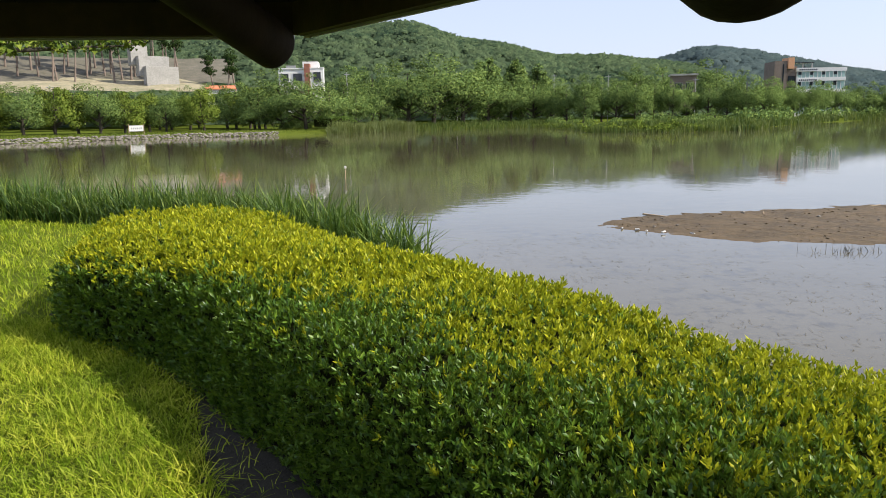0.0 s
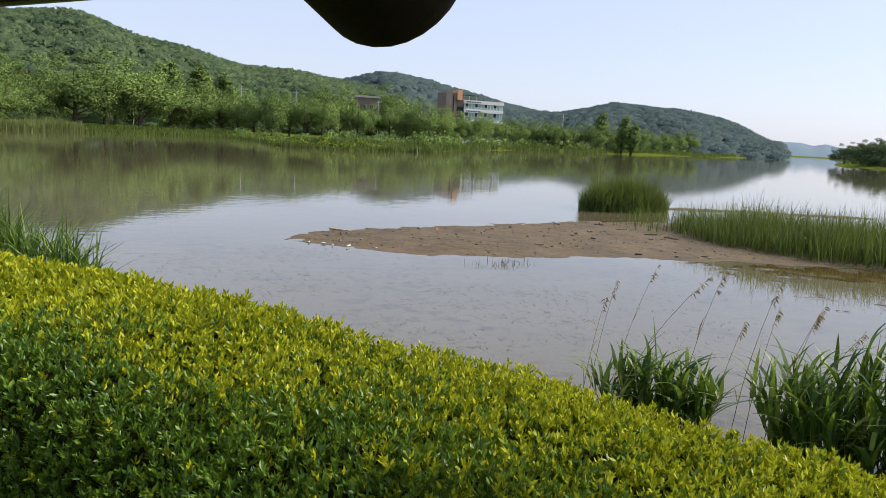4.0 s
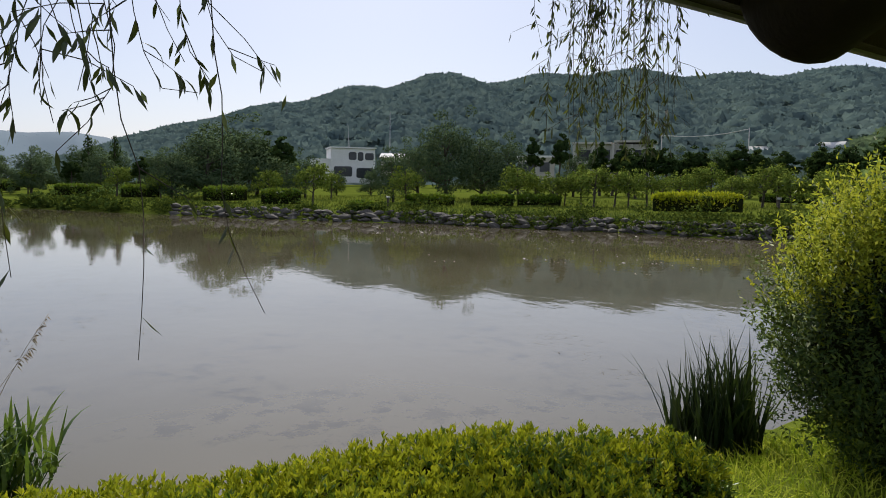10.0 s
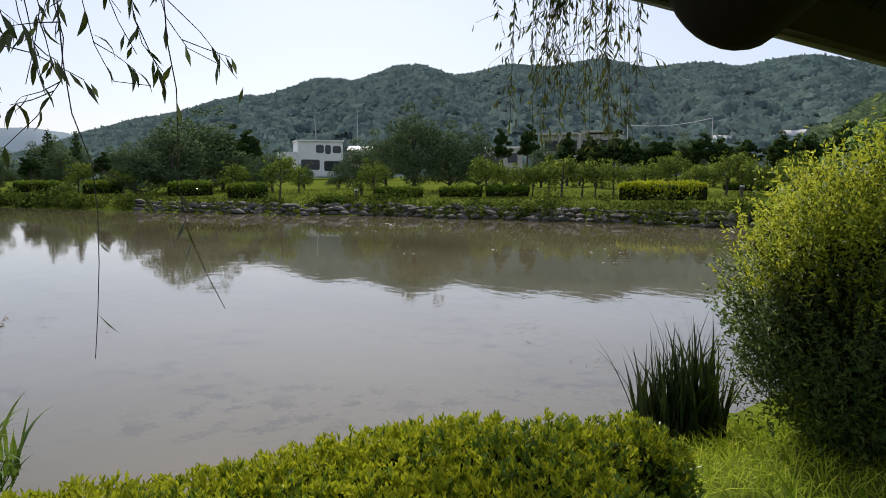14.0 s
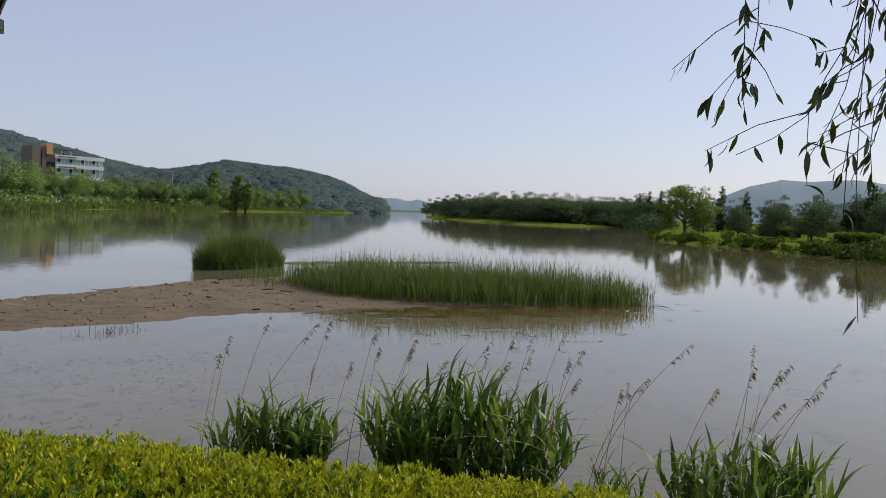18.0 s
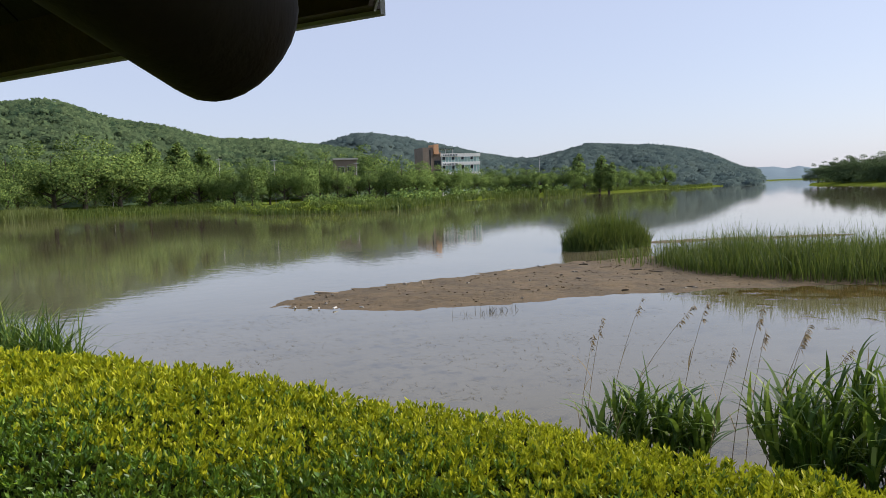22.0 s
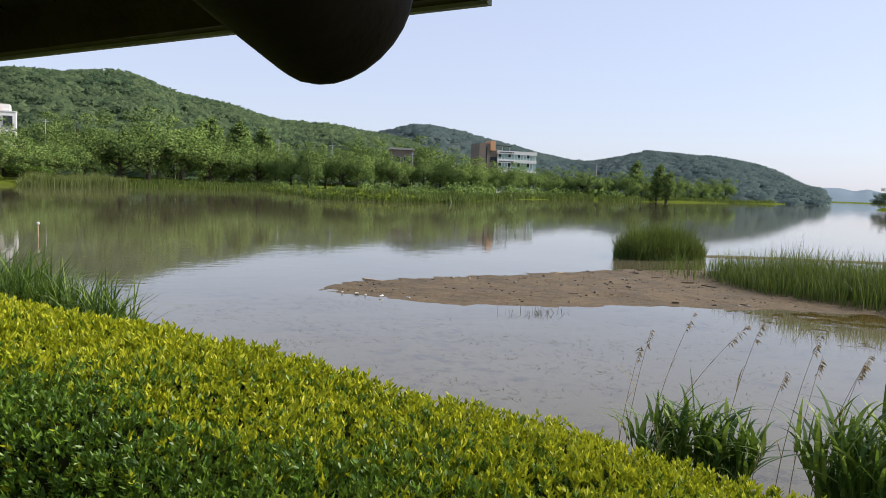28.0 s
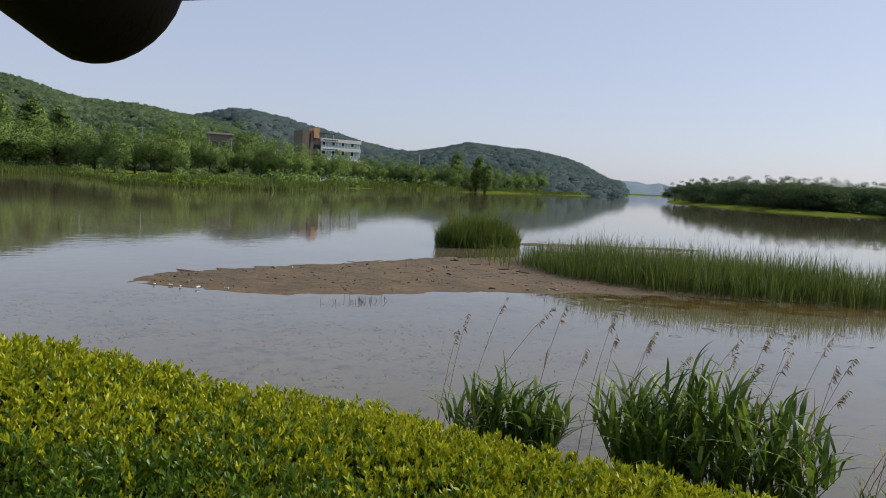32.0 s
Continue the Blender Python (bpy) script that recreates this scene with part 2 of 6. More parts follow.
def woodland(name, dark, light, stand, tree, vary=0.12):
    """Tree cover seen from afar: tints that change from stand to stand, tree to tree and spray to spray."""
    m, t, bsdf, _ = nodes_of(name)
    geo = t.nodes.new("ShaderNodeNewGeometry")
    mid = tuple((p + q) / 2 for p, q in zip(dark, light))
    col = mixed(t, ramp(t, noise_of(t, tree, 2, 0.6), ((0.36, (0, 0, 0)), (0.64, (1, 1, 1)))), ramp(t, noise_of(t, stand, 2, 0.5), ((0.35, dark), (0.65, mid))), light)
    col = mixed(t, 1.0, col, ramp(t, geo.outputs["Random Per Island"], ((0.0, (1 - vary, 1 - vary, 1 - 0.8 * vary)), (1.0, (1 + vary, 1 + vary, 1 + 0.7 * vary)))), "MULTIPLY")
    t.links.new(col, bsdf.inputs["Base Color"])
    bsdf.inputs["Roughness"].default_value, bsdf.inputs["Specular IOR Level"].default_value = 1.0, 0.0
    tr, mx = t.nodes.new("ShaderNodeBsdfTranslucent"), t.nodes.new("ShaderNodeMixShader")
    t.links.new(col, tr.inputs[0])
    mx.inputs[0].default_value = 0.45
    t.links.new(bsdf.outputs[0], mx.inputs[1])
    t.links.new(tr.outputs[0], mx.inputs[2])
    t.links.new(mx.outputs[0], t.nodes["Material Output"].inputs[0])
    return m


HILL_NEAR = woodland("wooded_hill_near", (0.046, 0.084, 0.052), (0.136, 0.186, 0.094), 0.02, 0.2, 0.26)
# the next three carry the blue air haze in their base colours
HAZED_HILL_FAR = woodland("wooded_hill_far_hazed", (0.078, 0.116, 0.122), (0.118, 0.158, 0.152), 0.012, 0.1, 0.08)
HAZED_HILL_SOUTH = woodland("wooded_hill_south_hazed", (0.106, 0.160, 0.158), (0.148, 0.205, 0.188), 0.015, 0.12, 0.05)
HAZED_MOUNTAIN = plain("distant_mountain_hazed", (0.098, 0.15, 0.19), (0.118, 0.17, 0.21), 0.004, 1.0, 0.0)
LOG = plain("brown_varnished_log", (0.012, 0.007, 0.005), (0.042, 0.023, 0.014), 5, 0.8, 0.3, 0.006, stretch=(1, 1, 0.15))
# darker copy of the plank brown, with the underside's shade in its colour
SHADED_PLANK = plain("shaded_roof_board", (0.006, 0.004, 0.003), (0.020, 0.012, 0.007), 6, 0.8, 0.4, 0.006)
PLANK = plain("brown_roof_plank", (0.022, 0.013, 0.008), (0.080, 0.044, 0.022), 6, 0.6, 0.4, 0.006)
STONE = plain("bank_stone", (0.10, 0.088, 0.068), (0.31, 0.28, 0.235), 1.8, 0.9, 0.7, 0.05)
WHITE = plain("white_render", (0.66, 0.65, 0.62), (0.80, 0.79, 0.77), 0.8, 0.8, 0.1)
GLASS = plain("green_window_glass", (0.26, 0.39, 0.36), (0.36, 0.50, 0.46), 0.4, 0.35, 0.0)
DARK_GLASS = plain("dark_window", (0.02, 0.025, 0.03), (0.04, 0.045, 0.05), 0.6, 0.15, 0.0)
CONCRETE = plain("pale_concrete", (0.36, 0.34, 0.30), (0.50, 0.48, 0.43), 0.5, 0.9, 0.2)
TAN_TILE = plain("brown_stone_cladding", (0.15, 0.115, 0.09), (0.23, 0.18, 0.145), 0.4, 0.8, 0.2)
ORANGE = plain("orange_panel", (0.55, 0.28, 0.14), (0.66, 0.36, 0.20), 0.4, 0.7, 0.1)
BRICK = plain("red_brown_brick", (0.22, 0.09, 0.06), (0.32, 0.14, 0.09), 1.5, 0.9, 0.2)
GREY = plain("grey_metal", (0.30, 0.30, 0.30), (0.42, 0.42, 0.41), 1.0, 0.5, 0.1)
ROOF_RED = plain("orange_roof_tile", (0.48, 0.14, 0.06), (0.62, 0.22, 0.10), 1.0, 0.8, 0.2)
TAN_SOIL = plain("bare_tan_soil", (0.15, 0.155, 0.075), (0.46, 0.38, 0.25), 0.22, 0.95, 0.4, 0.2)
FOREST_FLOOR = plain("forest_floor", (0.075, 0.072, 0.045), (0.17, 0.15, 0.11), 0.3, 1.0, 0.5, 0.1)
STRAW = plain("dry_driftwood", (0.26, 0.19, 0.11), (0.46, 0.36, 0.24), 6, 0.85, 0.4)
LITTER = plain("white_plastic_litter", (0.42, 0.41, 0.38), (0.66, 0.65, 0.61), 3, 0.5, 0.1)
WEED = plain("dark_water_weed", (0.088, 0.08, 0.058), (0.125, 0.115, 0.088), 5, 0.9, 0.2)
DARK_STONE = plain("dark_wet_stone", (0.032, 0.029, 0.023), (0.12, 0.108, 0.088), 1.5, 0.85, 0.7, 0.05)


# ---- building helpers ----
def mesh_of(name, verts, faces, smooth=False):
    """A mesh from arrays of places and of faces with one number of corners."""
    verts, faces = np.asarray(verts, dtype=np.float32).reshape(-1, 3), np.asarray(faces, dtype=np.int32)
    me = bpy.data.meshes.new(name)
    me.vertices.add(len(verts))
    me.vertices.foreach_set("co", verts.ravel())
    n, k = faces.shape
    me.loops.add(n * k)
    me.loops.foreach_set("vertex_index", faces.ravel())
    me.polygons.add(n)
    me.polygons.foreach_set("loop_start", np.arange(0, n * k, k, dtype=np.int32))
    if smooth:
        me.polygons.foreach_set("use_smooth", np.ones(n, dtype=bool))
    me.update(calc_edges=True)
    return me


def part(name, data, material, parent=None, label="", at=None):
    """Links a bmesh or a mesh as one object, under a thing or a part."""
    if isinstance(data, bmesh.types.BMesh):
        me = bpy.data.meshes.new(name)
        data.to_mesh(me)
        data.free()
        data = me
    ob = new(name, data)
    if not data.materials:
        data.materials.append(material)
    if parent is not None:
        ob.parent = parent
    if at is not None:
        ob.matrix_basis = at
    if label:
        ob["label"] = label
    return ob


def thing(name, label, category, at=None, group="", kind=""):
    ob = new(name)
    if at is not None:
        ob.matrix_basis = at
    return tagged(ob, label, category, group, kind)


def box(bm, x0, y0, z0, x1, y1, z1, bevel=0.0):
    m = bmesh.ops.create_cube(bm, size=1.0, matrix=Matrix.Translation(((x0 + x1) / 2, (y0 + y1) / 2, (z0 + z1) / 2)) @ Matrix.Diagonal((x1 - x0, y1 - y0, z1 - z0, 1)))
    if bevel:
        bmesh.ops.bevel(bm, geom=list({e for v in m["verts"] for e in v.link_edges}), offset=bevel, segments=2, affect="EDGES", profile=0.6)


def boxed(*args, bevel=0.0):
    bm = bmesh.new()
    box(bm, *args, bevel=bevel)
    return bm


def tube(points, radii, sides=8, cap=True):
    """Verts and quads of a tapered tube along points."""
    V, F = [], []
    pts = [Vector(p) for p in points]
    up = Vector((0.31, 0.17, 0.93))
    for i, p in enumerate(pts):
        d = (pts[min(i + 1, len(pts) - 1)] - pts[max(i - 1, 0)]).normalized()
        a = d.cross(up).normalized() if abs(d.dot(up)) < 0.98 else d.cross(Vector((1, 0, 0))).normalized()
        b = d.cross(a)
        for k in range(sides):
            w = 2 * math.pi * k / sides
            V.append(p + (a * math.cos(w) + b * math.sin(w)) * radii[i])
    for i in range(len(pts) - 1):
        for k in range(sides):
            q = (k + 1) % sides
            F.append((i * sides + k, i * sides + q, (i + 1) * sides + q, (i + 1) * sides + k))
    if cap:
        n = len(V)
        V.append(pts[-1])
        e = (len(pts) - 1) * sides
        F += [(e + k, e + (k + 1) % sides, n, n) for k in range(sides)]
    return V, F


def merged(pieces):
    """Several (verts, faces) into one pair; faces with a doubled last corner stay as they are."""
    V, F, n = [], [], 0
    for v, f in pieces:
        V += list(v)
        F += [tuple(i + n for i in q) for q in f]
        n += len(v)
    return V, F


def solid(name, V, F, smooth=True):
    me = bpy.data.meshes.new(name)
    me.from_pydata([tuple(v) for v in V], [], [tuple(dict.fromkeys(f)) for f in F])
    if smooth:
        me.polygons.foreach_set("use_smooth", np.ones(len(me.polygons), dtype=bool))
    me.update()
    return me


def leaves(name, places, normals, length, width, rng, fold=0.25, droop=0.0, soft=None):
    """Folded leaves growing from places along normals; soft gives the shading of the mass that they make up."""
    n = len(places)
    d = normals / np.linalg.norm(normals, axis=1, keepdims=True)
    r = rng.normal(size=(n, 3))
    s = np.cross(d, r)
    s /= np.linalg.norm(s, axis=1, keepdims=True) + 1e-9
    u = np.cross(s, d)
    L = (length * rng.uniform(0.7, 1.3, n))[:, None]
    W = (width * rng.uniform(0.75, 1.25, n))[:, None] * 0.5
    mid, tip = places + d * L * 0.5, places + d * L
    tip = tip - np.array([0, 0, 1.0]) * L * droop
    V = np.stack([places, mid - s * W + u * W * fold, tip, mid + s * W + u * W * fold], axis=1)
    F = np.arange(n * 4).reshape(n, 4)
    tri = np.concatenate([F[:, [0, 1, 2]], F[:, [0, 2, 3]]])
    if soft is None:
        return mesh_of(name, V, tri)
    soft = soft / np.linalg.norm(soft, axis=1, keepdims=True)
    away = (np.cross(V[:, 1] - V[:, 0], V[:, 2] - V[:, 0]) * soft).sum(1) < 0
    V[away] = V[away][:, [0, 3, 2, 1]]
    me = mesh_of(name, V, tri, True)
    me.normals_split_custom_set_from_vertices(np.repeat(soft, 4, 0).tolist())
    return me


def flakes(name, places, facing, size, soft, rng):
    """Three-cornered leaf sprays that face a way and are shaded as the mass that they make up."""
    n = len(places)
    f = facing / np.linalg.norm(facing, axis=1, keepdims=True)
    u = np.cross(f, rng.normal(size=(n, 3)))
    u /= np.linalg.norm(u, axis=1, keepdims=True) + 1e-9
    v = np.cross(f, u)
    ang = np.array([0.0, 2.1, 4.2])[None] + rng.normal(0, 0.25, (n, 3))
    rad = (size * rng.uniform(0.7, 1.3, n))[:, None] * rng.uniform(0.75, 1.25, (n, 3))
    V = places[:, None] + u[:, None] * (np.cos(ang) * rad)[..., None] + v[:, None] * (np.sin(ang) * rad)[..., None]
    soft = soft / np.linalg.norm(soft, axis=1, keepdims=True)
    away = (f * soft).sum(1) < 0
    V[away] = V[away][:, [0, 2, 1]]
    me = mesh_of(name, V, np.arange(3 * n).reshape(n, 3), True)
    me.normals_split_custom_set_from_vertices(np.repeat(soft, 3, 0).tolist())
    return me


def blades(name, base, height, width, lean, rng, segs=4, bend=0.35):
    """Grass or reed blades: tapered strips that lean and bend over."""
    n = len(base)
    a = rng.uniform(0, 2 * np.pi, n)
    out = np.stack([np.cos(a), np.sin(a), np.zeros(n)], 1)
    side = np.stack([-np.sin(a + rng.normal(0, 0.7, n)), np.cos(a), np.zeros(n)], 1)
    H = height * rng.uniform(0.6, 1.15, n)
    ln, bd = np.abs(rng.normal(0, lean, n)), np.abs(rng.normal(0, bend, n))
    rows = []
    for k in range(segs + 1):
        t = k / segs
        c = base + out * (H * (ln * t + bd * t * t * t))[:, None]
        c = c + np.array([0, 0, 1.0]) * (H * (t - 0.35 * bd * t ** 4))[:, None]
        w = (width * (1 - t ** 1.6) * (0.55 + 0.9 * min(t * 2, 1) * 0.5) + 0.0008) * rng.uniform(0.95, 1.05, n)
        rows.append(np.stack([c - side * (w / 2)[:, None], c + side * (w / 2)[:, None]], 1))
    V = np.stack(rows, 1).reshape(n, -1, 3)
    m = V.shape[1]
    q = np.array([[2 * k, 2 * k + 1, 2 * k + 3, 2 * k + 2] for k in range(segs)])
    F = (np.arange(n)[:, None, None] * m + q[None]).reshape(-1, 4)
    return mesh_of(name, V.reshape(-1, 3), F)


def inside(poly, x, y):
    """Signed distance of points to a polygon: positive within."""
    p = np.asarray(poly, float)
    q = np.roll(p, -1, 0)
    d = np.full(np.shape(x), 1e18)
    odd = np.zeros(np.shape(x), bool)
    for (ax, ay), (bx, by) in zip(p, q):
        ex, ey = bx - ax, by - ay
        t = np.clip(((x - ax) * ex + (y - ay) * ey) / (ex * ex + ey * ey), 0, 1)
        d = np.minimum(d, (x - ax - t * ex) ** 2 + (y - ay - t * ey) ** 2)
        if ay != by:
            odd ^= ((ay > y) != (by > y)) & (x < (bx - ax) * (y - ay) / (by - ay) + ax)
    return np.where(odd, 1, -1) * np.sqrt(d)


def wobble(x, y, s, seed=0.0):
    """A cheap smooth unevenness between -1 and 1."""
    return (np.sin(x * s + 1.3 * np.sin(y * s * 0.7 + seed)) + np.sin(y * s * 1.31 + 2.1 * np.sin(x * s * 0.53 + seed * 2)) + 0.6 * np.sin((x + y) * s * 2.3 + seed)) / 2.6


# ---- ground, lake and sandbar ----
LAKE = [(-120, 62), (-100, 88), (-68, 113), (-50, 131), (-25.7, 145.8), (-4.5, 172), (12, 180), (25.7, 181), (27.3, 147.5), (25, 117.4), (35.5, 109.4), (51, 117.4),
        (79, 162), (123.6, 205.7), (142, 199.4), (247, 262), (357, 321), (520, 440), (900, 790), (1300, 1100), (1500, 1150), (900, 700), (560, 415), (330, 252), (238, 183), (205, 140), (180, 104), (196, 92), (215, 88), (160, 61),
        (128, 47), (91, 33), (83, 20.5), (72, 10.5), (64, 3.5), (55.5, -4.2), (49.6, -10.5), (47, -15.6), (42, -18.5), (36.6, -23.8), (30.5, -27.6), (27, -34),
        (20, -33), (13, -24), (9.3, -14), (7.2, -8.2), (6.4, -5.6), (5.9, -3), (6.0, 0), (5.9, 2), (5.4, 3.6), (4.6, 5.2), (3.6, 7.2), (2.2, 9.8),
        (0.3, 12.6), (-2.2, 15.2), (-6, 17.2), (-10.5, 19), (-25, 26), (-48, 36), (-90, 50)]


def ground_z(x, y):
    d = inside(LAKE, x, y)
    r = np.hypot(x, y)
    near = 1 / (1 + np.exp(np.minimum((r - 24) / 3, 60)))
    rise = np.clip(-d / (2.2 * near + 3.0 * (1 - near)), 0, 1)
    rise = rise * rise * (3 - 2 * rise)
    top = 0.52 * near + (1 - near) * (0.72 + 0.012 * np.minimum(-d, 160))
    z = rise * top + 0.02 * wobble(x, y, 1.7) * near * rise + 0.10 * wobble(x, y, 0.11) * (1 - near) * rise
    return np.where(d > 0, -0.04 - np.minimum(1.4, 0.12 * d), z)


def build_ground():
    az = np.linspace(0, 2 * np.pi, 361)[:-1]
    rr = np.concatenate([[0.01], np.linspace(0.8, 26, 64), np.geomspace(27, 4200, 110)])
    A, Rr = np.meshgrid(az, rr)
    X, Y = Rr * np.sin(A), Rr * np.cos(A)
    V = np.stack([X, Y, ground_z(X, Y)], -1).reshape(-1, 3)
    m, n = len(rr), len(az)
    i, j = np.meshgrid(np.arange(m - 1), np.arange(n), indexing="ij")
    F = np.stack([i * n + j, (i + 1) * n + j, (i + 1) * n + (j + 1) % n, i * n + (j + 1) % n], -1).reshape(-1, 4)
    g = part("ground", mesh_of("ground", V, F, True), SOIL)
    tagged(g, "grassy lake shore with mown lawn and low banks", "ground", kind="structure")


build_ground()
bm = bmesh.new()
bmesh.ops.create_circle(bm, cap_ends=True, radius=4000, segments=96)
water = part("water", bm, WATER)
tagged(water, "calm grey-brown lake water reflecting sky and trees", "water", kind="structure")

SAND = [(4.2, 18.3), (4.9, 19.0), (5.6, 19.5), (8.2, 20.1), (10.6, 20.5), (12.9, 20.9), (15.6, 21.4), (18.6, 21.2), (20.6, 20.4), (23, 16), (23.4, 11), (22.4, 9.0), (20.2, 10.0), (17.4, 11.8),
        (15.2, 13.0), (13.2, 13.7), (11.6, 14.3), (10.2, 14.7), (9.0, 14.6), (8.0, 14.9), (7.0, 15.2), (6.0, 15.9), (5.0, 16.9), (4.4, 17.7)]


def mound(name, poly, high, step, soft, mat):
    p = np.array(poly)
    xs, ys = np.arange(p[:, 0].min() - 1, p[:, 0].max() + 1, step), np.arange(p[:, 1].min() - 1, p[:, 1].max() + 1, step)
    X, Y = np.meshgrid(xs, ys)
    d = inside(poly, X, Y) + 0.22 * wobble(X, Y, 2.1, 3.0) + 0.10 * wobble(X, Y, 6.5, 1.0)
    Z = high * np.clip(d / soft, -1.2, 1) + 0.012 * wobble(X, Y, 4.0) + 0.008 * wobble(X, Y, 11.0, 5.0)
    n = len(xs)
    i, j = np.meshgrid(np.arange(len(ys) - 1), np.arange(n - 1), indexing="ij")
    F = np.stack([i * n + j, i * n + j + 1, (i + 1) * n + j + 1, (i + 1) * n + j], -1).reshape(-1, 4)
    keep = (Z.ravel()[F] > -0.08).any(1)
    return mesh_of(name, np.stack([X, Y, Z], -1).reshape(-1, 3), F[keep], True)


sandbar = part("sandbar", mound("sandbar", SAND, 0.10, 0.09, 1.4, MUD), MUD)
tagged(sandbar, "low brown mud bar with scattered debris in the lake", "sandbar", kind="structure")
SHALLOW = [(12.9, 13.0), (14.4, 12.9), (16.4, 12.2), (18.4, 10.6), (20.6, 9.2), (22.9, 8.4), (22.6, 7.3), (20.2, 7.5), (17.4, 9.0), (14.6, 11.2)]
tagged(part("mud_shallows", mound("mud_shallows", SHALLOW, 0.006, 0.12, 0.5, WET_MUD), WET_MUD), "brown mud just awash in front of the reeds", "mud", kind="structure")
BAR2 = [(21.5, 26.6), (24, 26.6), (27, 25.6), (30.5, 23.8), (33, 22.2), (31, 22.2), (27, 24.2), (23.5, 25.4)]
tagged(part("sandbar", mound("sandbar_far", BAR2, 0.07, 0.12, 0.7, MUD), MUD), "narrow mud spit behind the reeds", "sandbar", kind="structure")


# ---- hills ----
def hill(name, label, profile, ridge, foot, mat, crown, count, seed, sprays=20, spray=0.24, foot_z=2.0, dome=0.25):
    """A wooded hill: a slope from its foot up to a ridge that rises and falls along the bearing, covered with tree crowns."""
    rng = np.random.default_rng(seed)
    pa, pe = np.array([p[0] for p in profile]), np.array([p[1] for p in profile])
    az = np.linspace(pa[0], pa[-1], 160)
    s = np.linspace(0, 1.6, 40)

    def place(a, t):
        top = ridge * np.tan(np.radians(np.interp(a, pa, pe))) + 2.3 - crown * 1.0
        r = foot + (ridge - foot) * t
        f = np.where(t < 1, np.sin(np.clip(t, 0, 1) * np.pi / 2) ** 1.15, 1 - 0.55 * np.clip(t - 1, 0, 1) ** 1.5)
        ripple = 0.04 * np.sin(a * 0.9 + 4 * t) * np.clip(t * (1 - t) * 4, 0, 1)
        z = foot_z + (top - foot_z) * (f + ripple)
        return r * np.sin(np.radians(a)), r * np.cos(np.radians(a)), z

    A, S = np.meshgrid(az, s)
    X, Y, Z = place(A, S)
    n = len(az)
    i, j = np.meshgrid(np.arange(len(s) - 1), np.arange(n - 1), indexing="ij")
    F = np.stack([i * n + j, i * n + j + 1, (i + 1) * n + j + 1, (i + 1) * n + j], -1).reshape(-1, 4)
    base = part(name, mesh_of(name, np.stack([X, Y, Z], -1).reshape(-1, 3), F, True), mat)
    tagged(base, label, "hill", kind="structure")
    # crowns: domes of leafy sprays, shaded as the dome they make up
    a = rng.uniform(pa[0], pa[-1], count)
    t = np.sqrt(rng.uniform(0, 1.12 ** 2, count))
    x, y, z = place(a, t)
    size = crown * rng.uniform(0.6, 1.2, count)
    d = rng.normal(size=(count, sprays, 3))
    d[..., 2] = np.abs(d[..., 2]) * 1.1 - 0.25
    d /= np.linalg.norm(d, axis=2, keepdims=True)
    cen = np.stack([x, y, z + size * 0.2], 1)[:, None] + d * (size[:, None] * rng.uniform(0.8, 1.05, (count, sprays)))[..., None] * np.array([0.66, 0.66, dome])
    nor = d * 0.25 + np.stack([-x / np.hypot(x, y), -y / np.hypot(x, y), np.full(count, 0.6)], 1)[:, None] + rng.normal(0, 0.3, d.shape)
    nor /= np.linalg.norm(nor, axis=2, keepdims=True)
    w = size[:, None] * np.full((1, sprays), spray)
    soft = d * 0.55 + nor * 0.05 + np.array([0, 0, 0.75])
    me = flakes("woodland", cen.reshape(-1, 3), nor.reshape(-1, 3), w.ravel(), soft.reshape(-1, 3), rng)
    wood = part("woodland", me, mat, base)
    wood["kind"] = "stuff"
    return place


hill("hill_west", "steep wooded green hill behind the far shore", [(-60, 5.6), (-40, 5.8), (-25, 5.9), (-11, 6.3), (-9.5, 6.5), (-6.8, 6.9), (-4.5, 7.12), (-2.3, 7.1), (-0.1, 6.66), (2.1, 6.1), (4.9, 5.45), (6.9, 5.08), (9, 4.72), (11.5, 4.46), (13.7, 4.4), (16.3, 4.12), (19, 3.5), (21, 2.0), (22.5, 0.6)], 450, 245, HILL_NEAR, 5.0, 9500, 1, 26, 0.18, dome=0.40)
hill("hill_northwest", "rounded wooded hill farther along the lake", [(12, 3.2), (14, 3.9), (17.4, 4.35), (19, 4.75), (20.6, 4.86), (23, 4.55), (25.5, 3.78), (28.7, 3.16), (31.3, 2.64), (34, 2.3), (38, 1.4)], 640, 420, HAZED_HILL_FAR, 6, 2900, 2, 24, foot_z=-1)
hill("hill_north", "low wooded headland ending at the lake", [(26, 1.4), (29, 2.2), (32.3, 2.5), (33.5, 2.62), (35.1, 3.02), (37.2, 3.54), (38.8, 3.33), (40.2, 3.16), (41.6, 3.18), (42.8, 3.04), (44.3, 2.76), (45.8, 2.24), (47, 1.6), (47.9, 1.25), (48.7, 1.15), (49.2, 0.4)], 620, 430, HAZED_HILL_FAR, 6, 2900, 3, 24, foot_z=-1)
